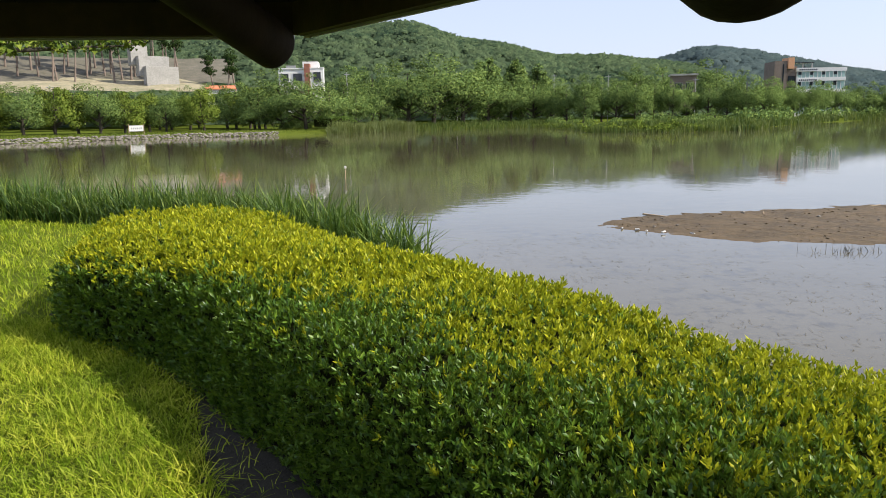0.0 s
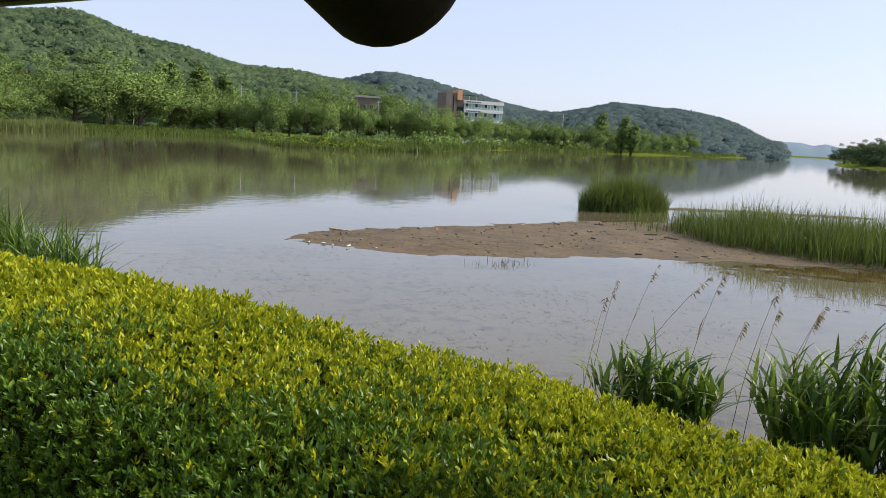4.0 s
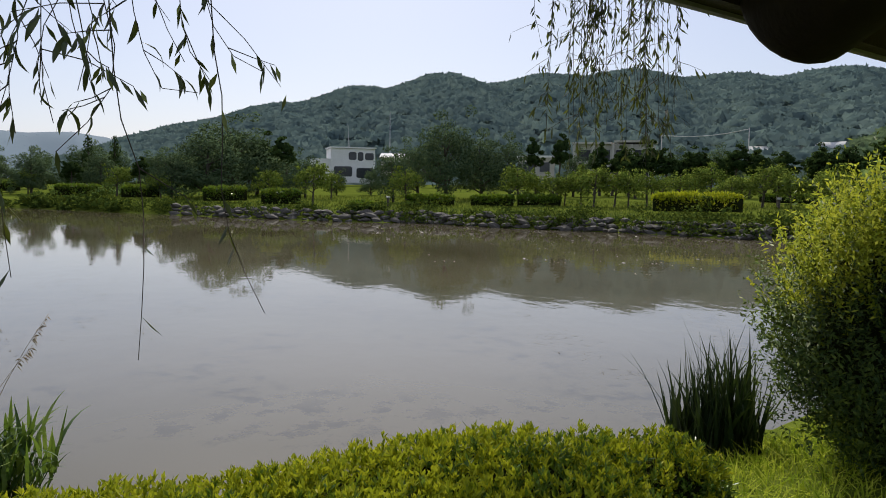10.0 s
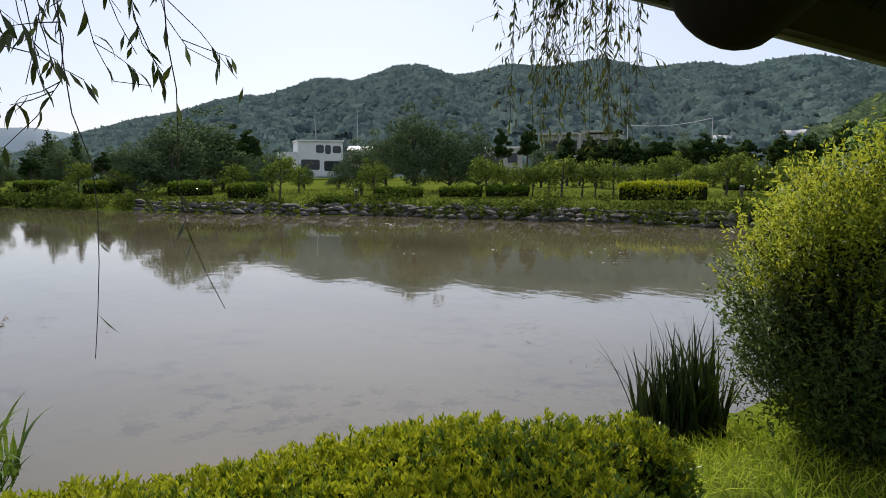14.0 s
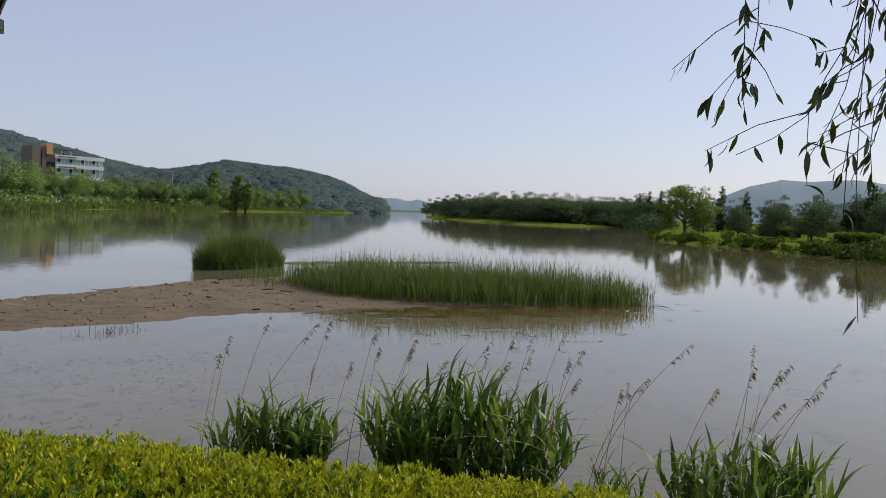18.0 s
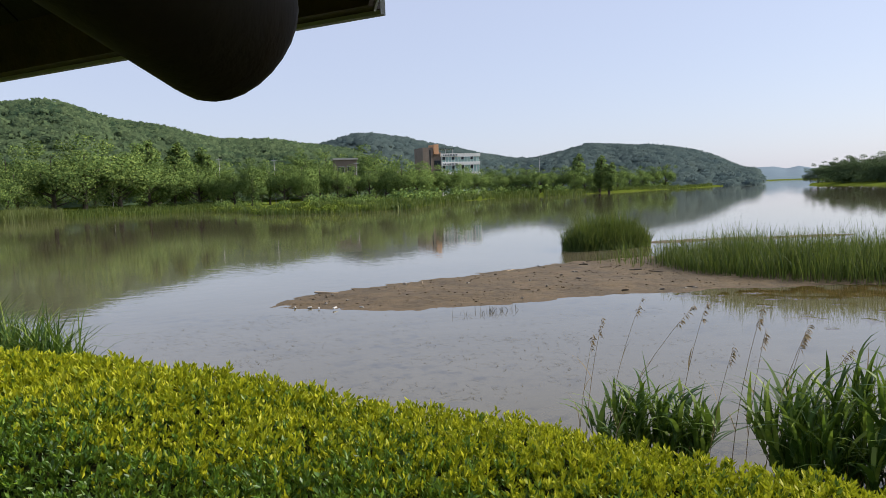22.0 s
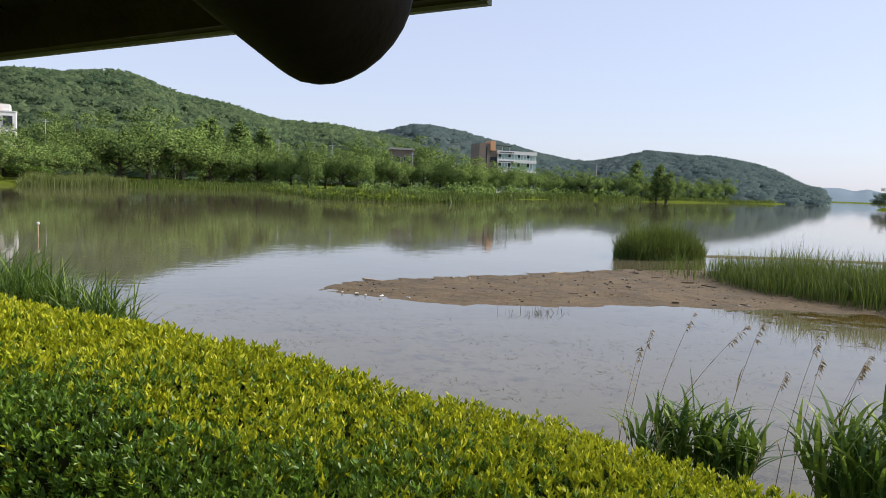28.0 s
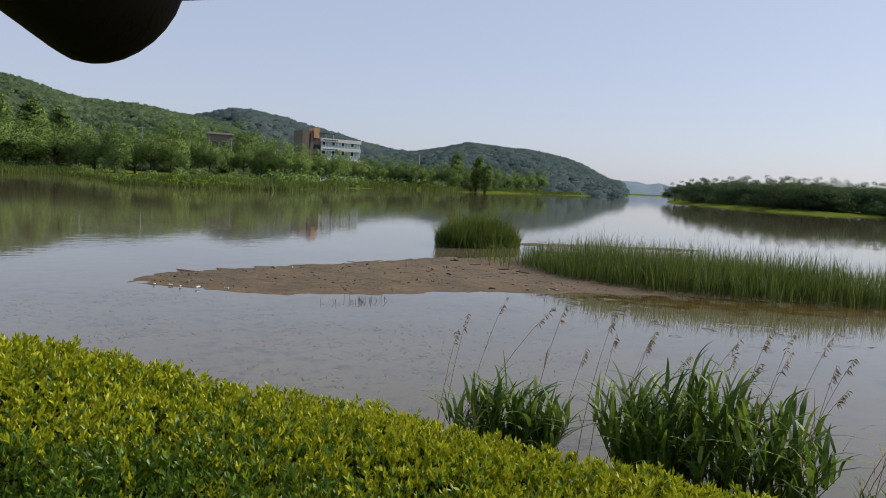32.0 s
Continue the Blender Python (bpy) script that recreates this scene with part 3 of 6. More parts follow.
hill("hill_south", "long wooded hill behind the park", [(80, 1.06), (84.5, 2.26), (86.3, 3.16), (89.2, 3.81), (92.2, 4.66), (95.2, 5.36), (98.2, 5.94), (100.3, 6.46), (102.1, 6.92), (105.2, 7.16), (107.5, 7.81), (108.8, 8.06), (110.3, 8.02), (112.7, 7.70), (115, 7.80), (118.5, 8.14), (121.5, 8.28), (124, 8.24), (127.6, 8.00), (130.7, 7.74), (133.5, 7.76), (136, 7.92), (138.6, 7.84), (142, 7.66), (150, 6.76), (170, 5.86)], 430, 200, HAZED_HILL_SOUTH, 5.0, 17000, 4, 24, 0.33, dome=0.14)
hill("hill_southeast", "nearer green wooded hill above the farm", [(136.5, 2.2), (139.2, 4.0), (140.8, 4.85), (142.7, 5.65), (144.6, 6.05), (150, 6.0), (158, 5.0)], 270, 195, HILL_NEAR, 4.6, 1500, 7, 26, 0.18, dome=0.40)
hill("mountain_east", "hazy blue mountain beyond the park", [(72, 0.8), (74.6, 2.0), (76.4, 2.82), (78.4, 3.3), (80.3, 3.14), (83.2, 3.3), (85.2, 3.05), (88, 1.9)], 1500, 1100, HAZED_MOUNTAIN, 3, 50, 5, 8)
hill("mountain_far", "pale blue mountains at the end of the lake", [(44, 0.6), (47, 0.72), (49, 0.98), (50.1, 0.98), (50.9, 0.8), (51.7, 0.95), (52.8, 0.7), (54, 0.5), (58, 0.4), (63, 0.8), (66, 1.35), (69, 1.3), (72, 0.9), (76, 0.5)], 3200, 2700, HAZED_MOUNTAIN, 3, 50, 6, 6)


# ---- clipped hedge along the bank ----
HEDGE_LINE = [(-3.9, 9.9), (-2.6, 8.3), (-1.35, 6.55), (-0.1, 4.9), (0.95, 3.55), (1.75, 2.45), (2.35, 1.35), (2.62, 0.2), (2.76, -0.9), (2.84, -1.6), (2.95, -2.55)]
HEDGE_HALF = 1.18


def spline(points, n):
    """Evenly spaced places along a smooth line through points."""
    p = np.array(points, float)
    q = np.vstack([2 * p[0] - p[1], p, 2 * p[-1] - p[-2]])
    out = []
    for k in range(1, len(q) - 2):
        for t in np.linspace(0, 1, 24, endpoint=False):
            out.append(0.5 * (2 * q[k] + (q[k + 1] - q[k - 1]) * t + (2 * q[k - 1] - 5 * q[k] + 4 * q[k + 1] - q[k + 2]) * t ** 2 + (3 * q[k] - q[k - 1] - 3 * q[k + 1] + q[k + 2]) * t ** 3))
    out.append(p[-1])
    out = np.array(out)
    s = np.concatenate([[0], np.cumsum(np.linalg.norm(np.diff(out, axis=0), axis=1))])
    u = np.linspace(0, s[-1], n)
    return np.stack([np.interp(u, s, out[:, k]) for k in range(p.shape[1])], 1), s[-1]


def hedge_surface(line, half, high, n, m, round_ends=0.45, inner=None, lift=((0, 0.0), (1, 0.0))):
    """Rows of places over a rounded hedge, from the ground over the top to the ground, with their outward directions."""
    c, length = spline(line, n)
    tan = np.gradient(c, axis=0)
    tan /= np.linalg.norm(tan, axis=1, keepdims=True)
    nor = np.stack([-tan[:, 1], tan[:, 0]], 1)
    s = np.linspace(0, length, n)
    end = np.minimum(s, length - s)
    shrink = np.sqrt(np.clip(1 - (1 - np.clip(end / round_ends, 0, 1)) ** 2, 0.02, 1))
    w = np.linspace(-1, 1, m)
    ang = w * np.pi / 2
    outer = w >= 0                     # towards the water squarer, towards the lawn rounder
    px = np.where(outer, np.abs(np.sin(ang)) ** 0.36, -np.abs(np.sin(ang)) ** 0.50)
    pz = np.where(outer, np.abs(np.cos(ang)) ** 0.28, np.abs(np.cos(ang)) ** 0.40)
    P = np.zeros((n, m, 3))
    for k in range(m):
        wide = half if inner is None or px[k] >= 0 else np.interp(s, [q[0] for q in inner], [q[1] for q in inner])
        off = px[k] * wide * shrink
        P[:, k, 0], P[:, k, 1] = c[:, 0] + nor[:, 0] * off, c[:, 1] + nor[:, 1] * off
        g = ground_z(P[:, k, 0], P[:, k, 1])
        g = np.maximum(g, 0.05)
        P[:, k, 2] = g * (1 - pz[k]) + pz[k] * (0.5 + high * (0.55 + 0.45 * shrink) + np.interp(s, [q[0] for q in lift], [q[1] for q in lift]))
    bump = 0.05 * wobble(P[..., 0], P[..., 1], 2.3, 1.0) + 0.03 * wobble(P[..., 0], P[..., 1], 6.0, 4.0)
    P[..., 2] += bump * pz[None]
    du, dv = np.gradient(P, axis=0), np.gradient(P, axis=1)
    N = np.cross(du, dv)
    N /= np.linalg.norm(N, axis=2, keepdims=True) + 1e-9
    mid = np.stack([c[:, 0], c[:, 1], np.full(n, 0.5)], 1)[:, None]
    N *= np.sign((N * (P - mid)).sum(2, keepdims=True) + 1e-6)
    return P, N


def hedge(name, label, line, half, high, leaf_count, seed, leaf=0.040, tip_share=0.92, near_weight=True, ends=0.45, inner=None, lift=((0, 0.0), (1, 0.0))):
    rng = np.random.default_rng(seed)
    n, m = 160, 33
    P, N = hedge_surface(line, half, high, n, m, ends, inner, lift)
    i, j = np.meshgrid(np.arange(n - 1), np.arange(m - 1), indexing="ij")
    F = np.stack([i * m + j, i * m + j + 1, (i + 1) * m + j + 1, (i + 1) * m + j], -1).reshape(-1, 4)
    top = thing(name, label, "hedge")
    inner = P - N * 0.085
    # sheet under the leaves whose dark colour stands for the shade between them
    part("core", mesh_of("core", inner.reshape(-1, 3), F, True), CORE_SHADE, top)
    # leaves in small rosettes, thickest where the camera stands near
    quad = P.reshape(-1, 3)[F]
    area = np.linalg.norm(np.cross(quad[:, 1] - quad[:, 0], quad[:, 3] - quad[:, 0]), axis=1)
    cen = quad.mean(1)
    dist = np.hypot(cen[:, 0] - 0.2, cen[:, 1] + 0.2)
    w = area / (np.maximum(dist, 2.2) ** 1.2 / np.where(F[:, 0] % m > 0.8 * m, 0.3, 1.0) if near_weight else 1.0)
    per = 7
    cnt = leaf_count // per
    f = rng.choice(len(F), cnt, p=w / w.sum())
    u, v = rng.uniform(0, 1, (2, cnt, 1))
    q = quad[f]
    at = q[:, 0] * (1 - u) * (1 - v) + q[:, 3] * u * (1 - v) + q[:, 2] * u * v + q[:, 1] * (1 - u) * v
    nn = N.reshape(-1, 3)[F[f][:, 0]]
    depth = rng.uniform(-0.105, 0.045, (cnt, 1)) + 0.022 * wobble(at[:, 0], at[:, 1], 9.0)[:, None] + 0.032 * wobble(at[:, 0] + 0.6 * at[:, 2], at[:, 1] - 0.7 * at[:, 2], 31.0, 3.0)[:, None]
    at = at + nn * depth
    stem = nn * 0.5 + np.array([0, 0, 0.7]) + rng.normal(0, 0.25, (cnt, 3))
    stem /= np.linalg.norm(stem, axis=1, keepdims=True)
    size = leaf * np.clip(np.hypot(at[:, 0], at[:, 1]) / 4.6, 0.85, 1.2) if near_weight else np.full(cnt, leaf)
    edge = np.interp(at[:, 1], [4.6, 7.5], [0.46, 0.12])         # willow shade on the nearer lawn side, painted by withholding yellow leaves
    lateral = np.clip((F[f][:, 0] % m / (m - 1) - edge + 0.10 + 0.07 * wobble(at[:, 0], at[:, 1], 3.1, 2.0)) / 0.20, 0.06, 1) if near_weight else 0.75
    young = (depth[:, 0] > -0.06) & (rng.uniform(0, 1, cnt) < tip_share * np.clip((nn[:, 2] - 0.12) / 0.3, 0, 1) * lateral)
    for what, sel, mat in (("foliage", ~young, HEDGE_LEAF), ("young_lit_foliage", young, HEDGE_TIP)):
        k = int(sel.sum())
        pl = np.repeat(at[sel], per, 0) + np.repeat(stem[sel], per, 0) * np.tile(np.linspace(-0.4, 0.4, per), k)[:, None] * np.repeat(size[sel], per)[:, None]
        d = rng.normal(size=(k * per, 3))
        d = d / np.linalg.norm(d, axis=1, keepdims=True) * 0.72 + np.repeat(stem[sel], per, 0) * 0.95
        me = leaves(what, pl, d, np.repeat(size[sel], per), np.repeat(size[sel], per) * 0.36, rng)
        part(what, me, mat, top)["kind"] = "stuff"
    return top


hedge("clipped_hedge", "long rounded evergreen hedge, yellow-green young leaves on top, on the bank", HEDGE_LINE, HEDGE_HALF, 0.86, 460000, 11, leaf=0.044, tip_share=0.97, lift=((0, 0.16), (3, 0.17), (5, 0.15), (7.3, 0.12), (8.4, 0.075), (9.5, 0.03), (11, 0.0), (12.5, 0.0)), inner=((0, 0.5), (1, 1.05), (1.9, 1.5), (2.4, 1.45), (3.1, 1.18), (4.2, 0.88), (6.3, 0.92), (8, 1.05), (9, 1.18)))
hedge("clipped_hedge", "short squared end block of the evergreen hedge", [(3.62, -2.2), (3.60, -2.6), (3.52, -3.15)], 0.36, 0.76, 30000, 12, leaf=0.036, near_weight=False, ends=0.25)


# ---- reeds ----
def scatter(poly, count, rng, soft=0.0):
    p = np.array(poly)
    out = np.zeros((0, 2))
    while len(out) < count:
        q = rng.uniform(p.min(0), p.max(0), (count * 2, 2))
        d = inside(poly, q[:, 0], q[:, 1])
        out = np.vstack([out, q[d > soft * rng.uniform(0, 1, len(q)) ** 2]])
    return out[:count]


def reed_bed(name, label, poly, count, height, width, seed, lean=0.10, bend=0.12, mat=None, soft=0.9, z0=None):
    rng = np.random.default_rng(seed)
    q = scatter(poly, count, rng, soft)
    z = np.maximum(ground_z(q[:, 0], q[:, 1]), -0.05) if z0 is None else np.full(count, z0)
    d = np.clip(inside(poly, q[:, 0], q[:, 1]) / max(soft, 0.1), 0, 1)
    h = height * (0.60 + 0.40 * d) * rng.uniform(0.72, 1.12, count) * (1 + 0.10 * wobble(q[:, 0], q[:, 1], 1.9, seed))
    me = blades(name, np.column_stack([q, z]), h, width, lean, rng, 4, bend)
    ob = part(name, me, mat or REED)
    return tagged(ob, label, "reeds", kind="stuff")


PATCH = [(17.0, 19.0), (16.0, 17.2), (15.5, 15.5), (15.8, 13.9), (16.4, 12.7), (17.9, 10.9), (20.0, 9.3), (21.6, 8.2), (23.2, 7.9), (23.9, 9.2), (22.6, 12), (21.0, 15), (19.4, 17.6), (18.2, 19.4)]
TUFT = [(18.0, 25.2), (18.6, 24.4), (20.5, 24.2), (22.0, 24.4), (22.8, 25.3), (22.2, 26.6), (20.5, 27.2), (18.8, 26.6)]
reed_bed("reed_bed", "dense bed of green reeds standing on the mud bar", PATCH, 13000, 1.34, 0.020, 21, 0.12, 0.34, soft=1.8, z0=0.0)
reed_bed("reed_bed", "thin outlying stand of reeds at the end of the bed", [(15.0, 18.4), (15.8, 20.6), (17.8, 21.4), (18.6, 19.4), (17.0, 18.2), (16.0, 16.6)], 150, 1.05, 0.020, 26, 0.14, 0.3, soft=0.8, z0=0.0)
reed_bed("reed_tuft", "thick rounded tuft of green reeds in shallow water", TUFT, 6500, 1.68, 0.028, 22, 0.16, 0.42, soft=1.2, z0=-0.05)


# ---- trees ----
def crown_mesh(name, clumps, count, leaf, rng, flat=0.0, whole=0.9):
    """Leaves in clumps; each clump is x, y, z, radius."""
    c = np.array(clumps)
    w = c[:, 3] ** 2
    k = rng.choice(len(c), count, p=w / w.sum())
    d = rng.normal(size=(count, 3))
    d /= np.linalg.norm(d, axis=1, keepdims=True)
    r = rng.uniform(0.25, 1, (count, 1)) ** 0.45
    off = d * r * c[k, 3:4]
    off[:, 2] *= 0.72 - 0.4 * flat
    n = d * 0.7 + rng.normal(0, 0.5, (count, 3)) + np.array([0, 0, 0.25])
    mass = c[k, :3] - c[:, :3].mean(0)
    mass = mass / (np.abs(mass).max() + 0.01)
    return flakes(name, c[k, :3] + off, n, np.full(count, leaf * 0.55), d * 0.5 + whole * mass + n * 0.2 + np.array([0, 0, 0.55]), rng)


def make_tree(label, kind, height, spread, mat, seed, count=3600, leaf=0.29, name="tree", bark=None):
    """A standing tree: tapered trunk with limbs, and a crown of leaf clumps."""
    rng = np.random.default_rng(seed)
    top = thing(name, label, "tree")
    limbs, clumps = [], []
    lean = rng.normal(0, 0.05, 2) * (2.2 if kind == "pine" else 1)
    bole = {"round": 0.15, "pine": 0.45, "cone": 0.12, "small": 0.30, "poplar": 0.10, "conifer": 0.06}[kind] * height
    ts = np.linspace(0, 1, 7)
    stem = [(lean[0] * height * t + 0.05 * height * 0.3 * math.sin(3 * t + seed), lean[1] * height * t, height * 0.93 * t) for t in ts]
    r0 = height * (0.022 if kind in ("small",) else 0.026)
    limbs.append(tube([(x, y, z - 0.15 if z == 0 else z) for x, y, z in stem], [r0 * (1.25 - 1.1 * t) + 0.012 for t in ts], 6))

    def on_stem(z):
        t = z / (height * 0.93)
        return Vector((np.interp(t, ts, [s[0] for s in stem]), np.interp(t, ts, [s[1] for s in stem]), z))

    if kind in ("cone", "poplar", "conifer"):
        for z in np.linspace(bole, height * 0.97, 26):
            f = 1 - (z - bole) / (height - bole)
            rad = spread * (0.5 * f ** 0.75 + 0.05) if kind != "poplar" else spread * 0.5 * (math.sin(math.pi * min(0.98, 0.12 + 0.85 * (1 - f))) ** 0.7)
            for _ in range(2):
                a = rng.uniform(0, 6.28)
                p = on_stem(z) + Vector((math.cos(a), math.sin(a), 0)) * rad * 0.6
                clumps.append((*p, rad * 0.55 + 0.12))
                if rng.uniform() < 0.4:
                    limbs.append(tube([on_stem(max(bole * 0.8, z - 0.3)), p], [r0 * 0.3, 0.01], 4))
    else:
        n = {"round": 16, "pine": 11, "small": 12}[kind]
        for i in range(n):
            a = i * 2.4 + rng.uniform(-0.5, 0.5)
            u = rng.uniform(0.1, 1.0)
            if kind == "pine":
                z = height * rng.uniform(0.55, 0.95)
                rad = spread * 0.5 * rng.uniform(0.3, 1.0) * (1.15 - z / height)
                cr = spread * rng.uniform(0.16, 0.24)
            else:
                ph = math.acos(1 - 1.5 * u)
                z = bole + (height - bole) * (0.40 + 0.48 * math.cos(ph))
                rad = spread * 0.5 * math.sin(ph) * rng.uniform(0.55, 0.85)
                cr = spread * rng.uniform(0.19, 0.28)
            p = on_stem(min(z, height * 0.9)) + Vector((math.cos(a), math.sin(a), 0)) * rad
            clumps.append((*p, cr))
            b = on_stem(max(bole * 0.75, min(z - rad * 0.7, height * 0.8)))
            m = (b + p) * 0.5 + Vector((0, 0, -0.08 * rad))
            limbs.append(tube([b, m, p], [r0 * 0.55, r0 * 0.35, 0.012], 4))
            for _ in range(2):
                d = Vector(rng.normal(size=3)) * cr * 0.75
                clumps.append((*(p + d), cr * rng.uniform(0.35, 0.6)))
    V, F = merged(limbs)
    part("trunk", solid("trunk", V, F), bark or TRUNK, top)
    part("crown", crown_mesh("crown", clumps, count, leaf, rng, 0.6 if kind == "pine" else 0.0), mat, top)
    return top


rng0 = np.random.default_rng(77)
PROTOS = {
    "round": [make_tree("broad green deciduous tree on the lake shore", "round", 6.5, 6.4, TREE_LEAF, 31, 8000, 0.19), make_tree("broad green deciduous tree on the lake shore", "round", 6.2, 5.6, TREE_LEAF, 32, 8000, 0.18),
              make_tree("dense deciduous tree with rounded crown", "round", 7.0, 6.8, TREE_LEAF, 33, 9000, 0.19)],
    "light": [make_tree("light green deciduous tree on the park lawn", "round", 5.6, 5.0, TREE_LIGHT, 34, 7500, 0.18), make_tree("light green deciduous tree on the park lawn", "round", 6.0, 5.4, TREE_LIGHT, 35, 7500, 0.18)],
    "pine": [make_tree("leaning pine with flat dark needle pads", "pine", 6.5, 5.0, PINE_LEAF, 36), make_tree("slender pine with dark crown", "pine", 7.2, 4.4, PINE_LEAF, 37)],
    "small": [make_tree("small young tree with thin stem", "small", 3.0, 2.4, TREE_LIGHT, 38, 1500, 0.16), make_tree("small garden tree on grass", "small", 3.3, 2.8, TREE_LIGHT, 39, 1500, 0.16)],
    "poplar": [make_tree("slim upright green poplar tree", "poplar", 9.0, 2.6, TREE_LEAF, 40, 3400)],
    "conifer": [make_tree("dark pointed evergreen conifer", "conifer", 8.0, 3.2, PINE_LEAF, 41, 2200)],
    "isle": [make_tree("dense dark green tree with domed crown by the lake", "round", 6.5, 6.4, ISLE_LEAF, 42, 8000, 0.2), make_tree("dense dark green tree with domed crown by the lake", "round", 6.2, 5.8, ISLE_LEAF, 43, 8000, 0.2)],
    "tall": [make_tree("tall pine with a bare pale stem", "pine", 7.2, 4.4, PINE_LEAF, 44, 2600, 0.2, bark=TAN_TILE), make_tree("tall pine with a bare pale stem", "pine", 7.0, 4.0, PINE_LEAF, 46, 2600, 0.2, bark=TAN_TILE)],
}
USED = set()


PARK_TURN = 0.55          # the park stands this many degrees nearer north than its bearings say


def plant(kind, az, dist, height=None, group="", width=1.0, pick=None, z=None):
    """Stands a tree of that kind at a bearing and distance from the pavilion."""
    kind = "isle" if az > 73 and kind in ("round", "light") else kind
    protos = PROTOS[kind]
    az -= PARK_TURN if az > 85 else 0
    k = int(rng0.integers(len(protos))) if pick is None else pick
    ob = protos[k]
    x, y = dist * math.sin(radians(az)), dist * math.cos(radians(az))
    gz = float(ground_z(np.array(x), np.array(y))) if z is None else z
    own = {"round": (6.5, 6.2, 7.0), "light": (5.6, 6.0), "pine": (6.5, 7.2), "small": (3.0, 3.3), "poplar": (9.0,), "conifer": (8.0,), "isle": (6.5, 6.2), "tall": (7.2, 7.0)}[kind][k]
    s = (height or own) / own
    m = pose(x, y, gz - 0.05, 0, 0, rng0.uniform(0, 360))
    if ob.name in USED:
        ob = copy_thing(ob, m)
    else:
        USED.add(ob.name)
        ob.matrix_basis = m
    ob.scale = (s * width, s * width, s)
    if group:
        ob["group"] = group
    return ob


def along(table, az):
    return float(np.interp(az, [t[0] for t in table], [t[1] for t in table]))


# far north-west shore: park trees, then the row along the road
SHORE_NW = [(-45, 128), (-31, 131), (-21, 139), (-10, 147), (-1.5, 171), (4, 180), (8, 182), (10.5, 149), (12, 119.5), (18, 114.5), (23.5, 127.5), (26, 180), (31, 239.5), (35.5, 244.5), (43.4, 359), (48, 480)]
NW = [(a, d + 8) for a, d in SHORE_NW]
for i, az in enumerate(np.arange(-38, -12, 1.5)):
    plant("light" if i % 3 else "round", az + rng0.uniform(-0.5, 0.5), along(NW, az) + rng0.uniform(10, 26), rng0.uniform(7.4, 9.6), "park trees on the far shore")
for az, d, h, w in ((-13.4, 160, 8.4, 1.15), (-11.6, 161, 10.6, 1.25), (-9.9, 158, 10.8, 1.3), (-8.0, 168, 9.4, 1.25), (-6.2, 174, 8.6, 1.15), (-4.4, 180, 9.6, 1.2), (-2.2, 182, 13.6, 1.15), (-0.2, 184, 15.6, 1.2), (2.0, 190, 14.4, 1.2), (4.0, 197, 12.2, 1.15), (5.8, 200, 11.4, 1.1), (7.4, 202, 10.8, 1.1)):
    plant("round", az, d, h, "dense trees on the far shore", w)
for az in np.arange(8.8, 24, 1.25):
    plant("round", az + rng0.uniform(-0.2, 0.2), np.interp(az, [8, 12, 24], [205, 196, 206]) + rng0.uniform(-4, 4), rng0.uniform(8.6, 10.2), "roadside trees", 0.95)
for az in np.arange(24, 43, 0.85):
    plant("round", az + rng0.uniform(-0.15, 0.15), np.interp(az, [24, 31, 36, 43], [210, 258, 262, 372]) + rng0.uniform(-3, 6), rng0.uniform(7.6, 9.2) * np.interp(az, [24, 36, 43], [1, 1, 1.15]), "roadside trees", 0.95)
for az in np.arange(-12, 20.5, 1.7):
    plant("round" if rng0.uniform() < 0.6 else "conifer", az + rng0.uniform(-0.5, 0.5), np.interp(az, [-12, 0, 20], [205, 232, 240]) + rng0.uniform(0, 18), rng0.uniform(11, 16), "trees below the hill", 1.0)
for az, d, h in ((36.1, 272, 14.0), (37.9, 276, 13.6), (38.6, 274, 11.6), (4.6, 222, 19), (5.6, 226, 18), (6.6, 224, 18.5), (7.6, 228, 17), (3.6, 222, 17.5), (8.5, 226, 15)):
    plant("poplar", az, d, h, "poplars", 1.25)

# wooded island and east shore
for az in np.arange(52.9, 70.0, 0.62):
    dd = np.interp(az, [52.5, 60, 64, 67.8, 70], [306, 214, 218, 232, 170])
    plant("isle", az, dd + rng0.uniform(4, 26), rng0.uniform(6.0, 7.2), "trees on the wooded island", 1.55)
for az in np.arange(53.6, 70.0, 0.75):
    plant("isle", az, np.interp(az, [52.5, 60, 64, 67.8, 70], [306, 214, 218, 232, 170]) + rng0.uniform(30, 60), rng0.uniform(7.4, 8.4), "trees on the wooded island", 1.25)
plant("light", 72.2, 112, 7.9, "", 1.1, 1, 0.6)
for az, d, h in ((68.6, 200, 8.4), (69.6, 190, 9.2), (70.3, 170, 8.8), (74.4, 150, 9.0), (76.4, 140, 7.6), (84.0, 110, 7.8), (86.2, 104, 7.4), (139.4, 128, 7.6)):
    plant("conifer", az, d, h, "pointed conifers", 0.8)
EAST = [(70, 134), (76, 89), (82, 76), (87, 67), (94, 59), (102, 54), (110, 52), (117, 49), (126, 47), (134, 46), (150, 44)]
for az in np.arange(71, 100, 2.4):
    plant(("round", "pine", "light")[int(rng0.integers(3))], az, along(EAST, az) + rng0.uniform(12, 30), rng0.uniform(3.4, 4.8), "park trees on the east shore")
for az in np.arange(73, 100, 2.7):
    plant("round", az, along(EAST, az) + rng0.uniform(40, 70), rng0.uniform(4.8, 6.6), "park trees on the east shore", 1.1)
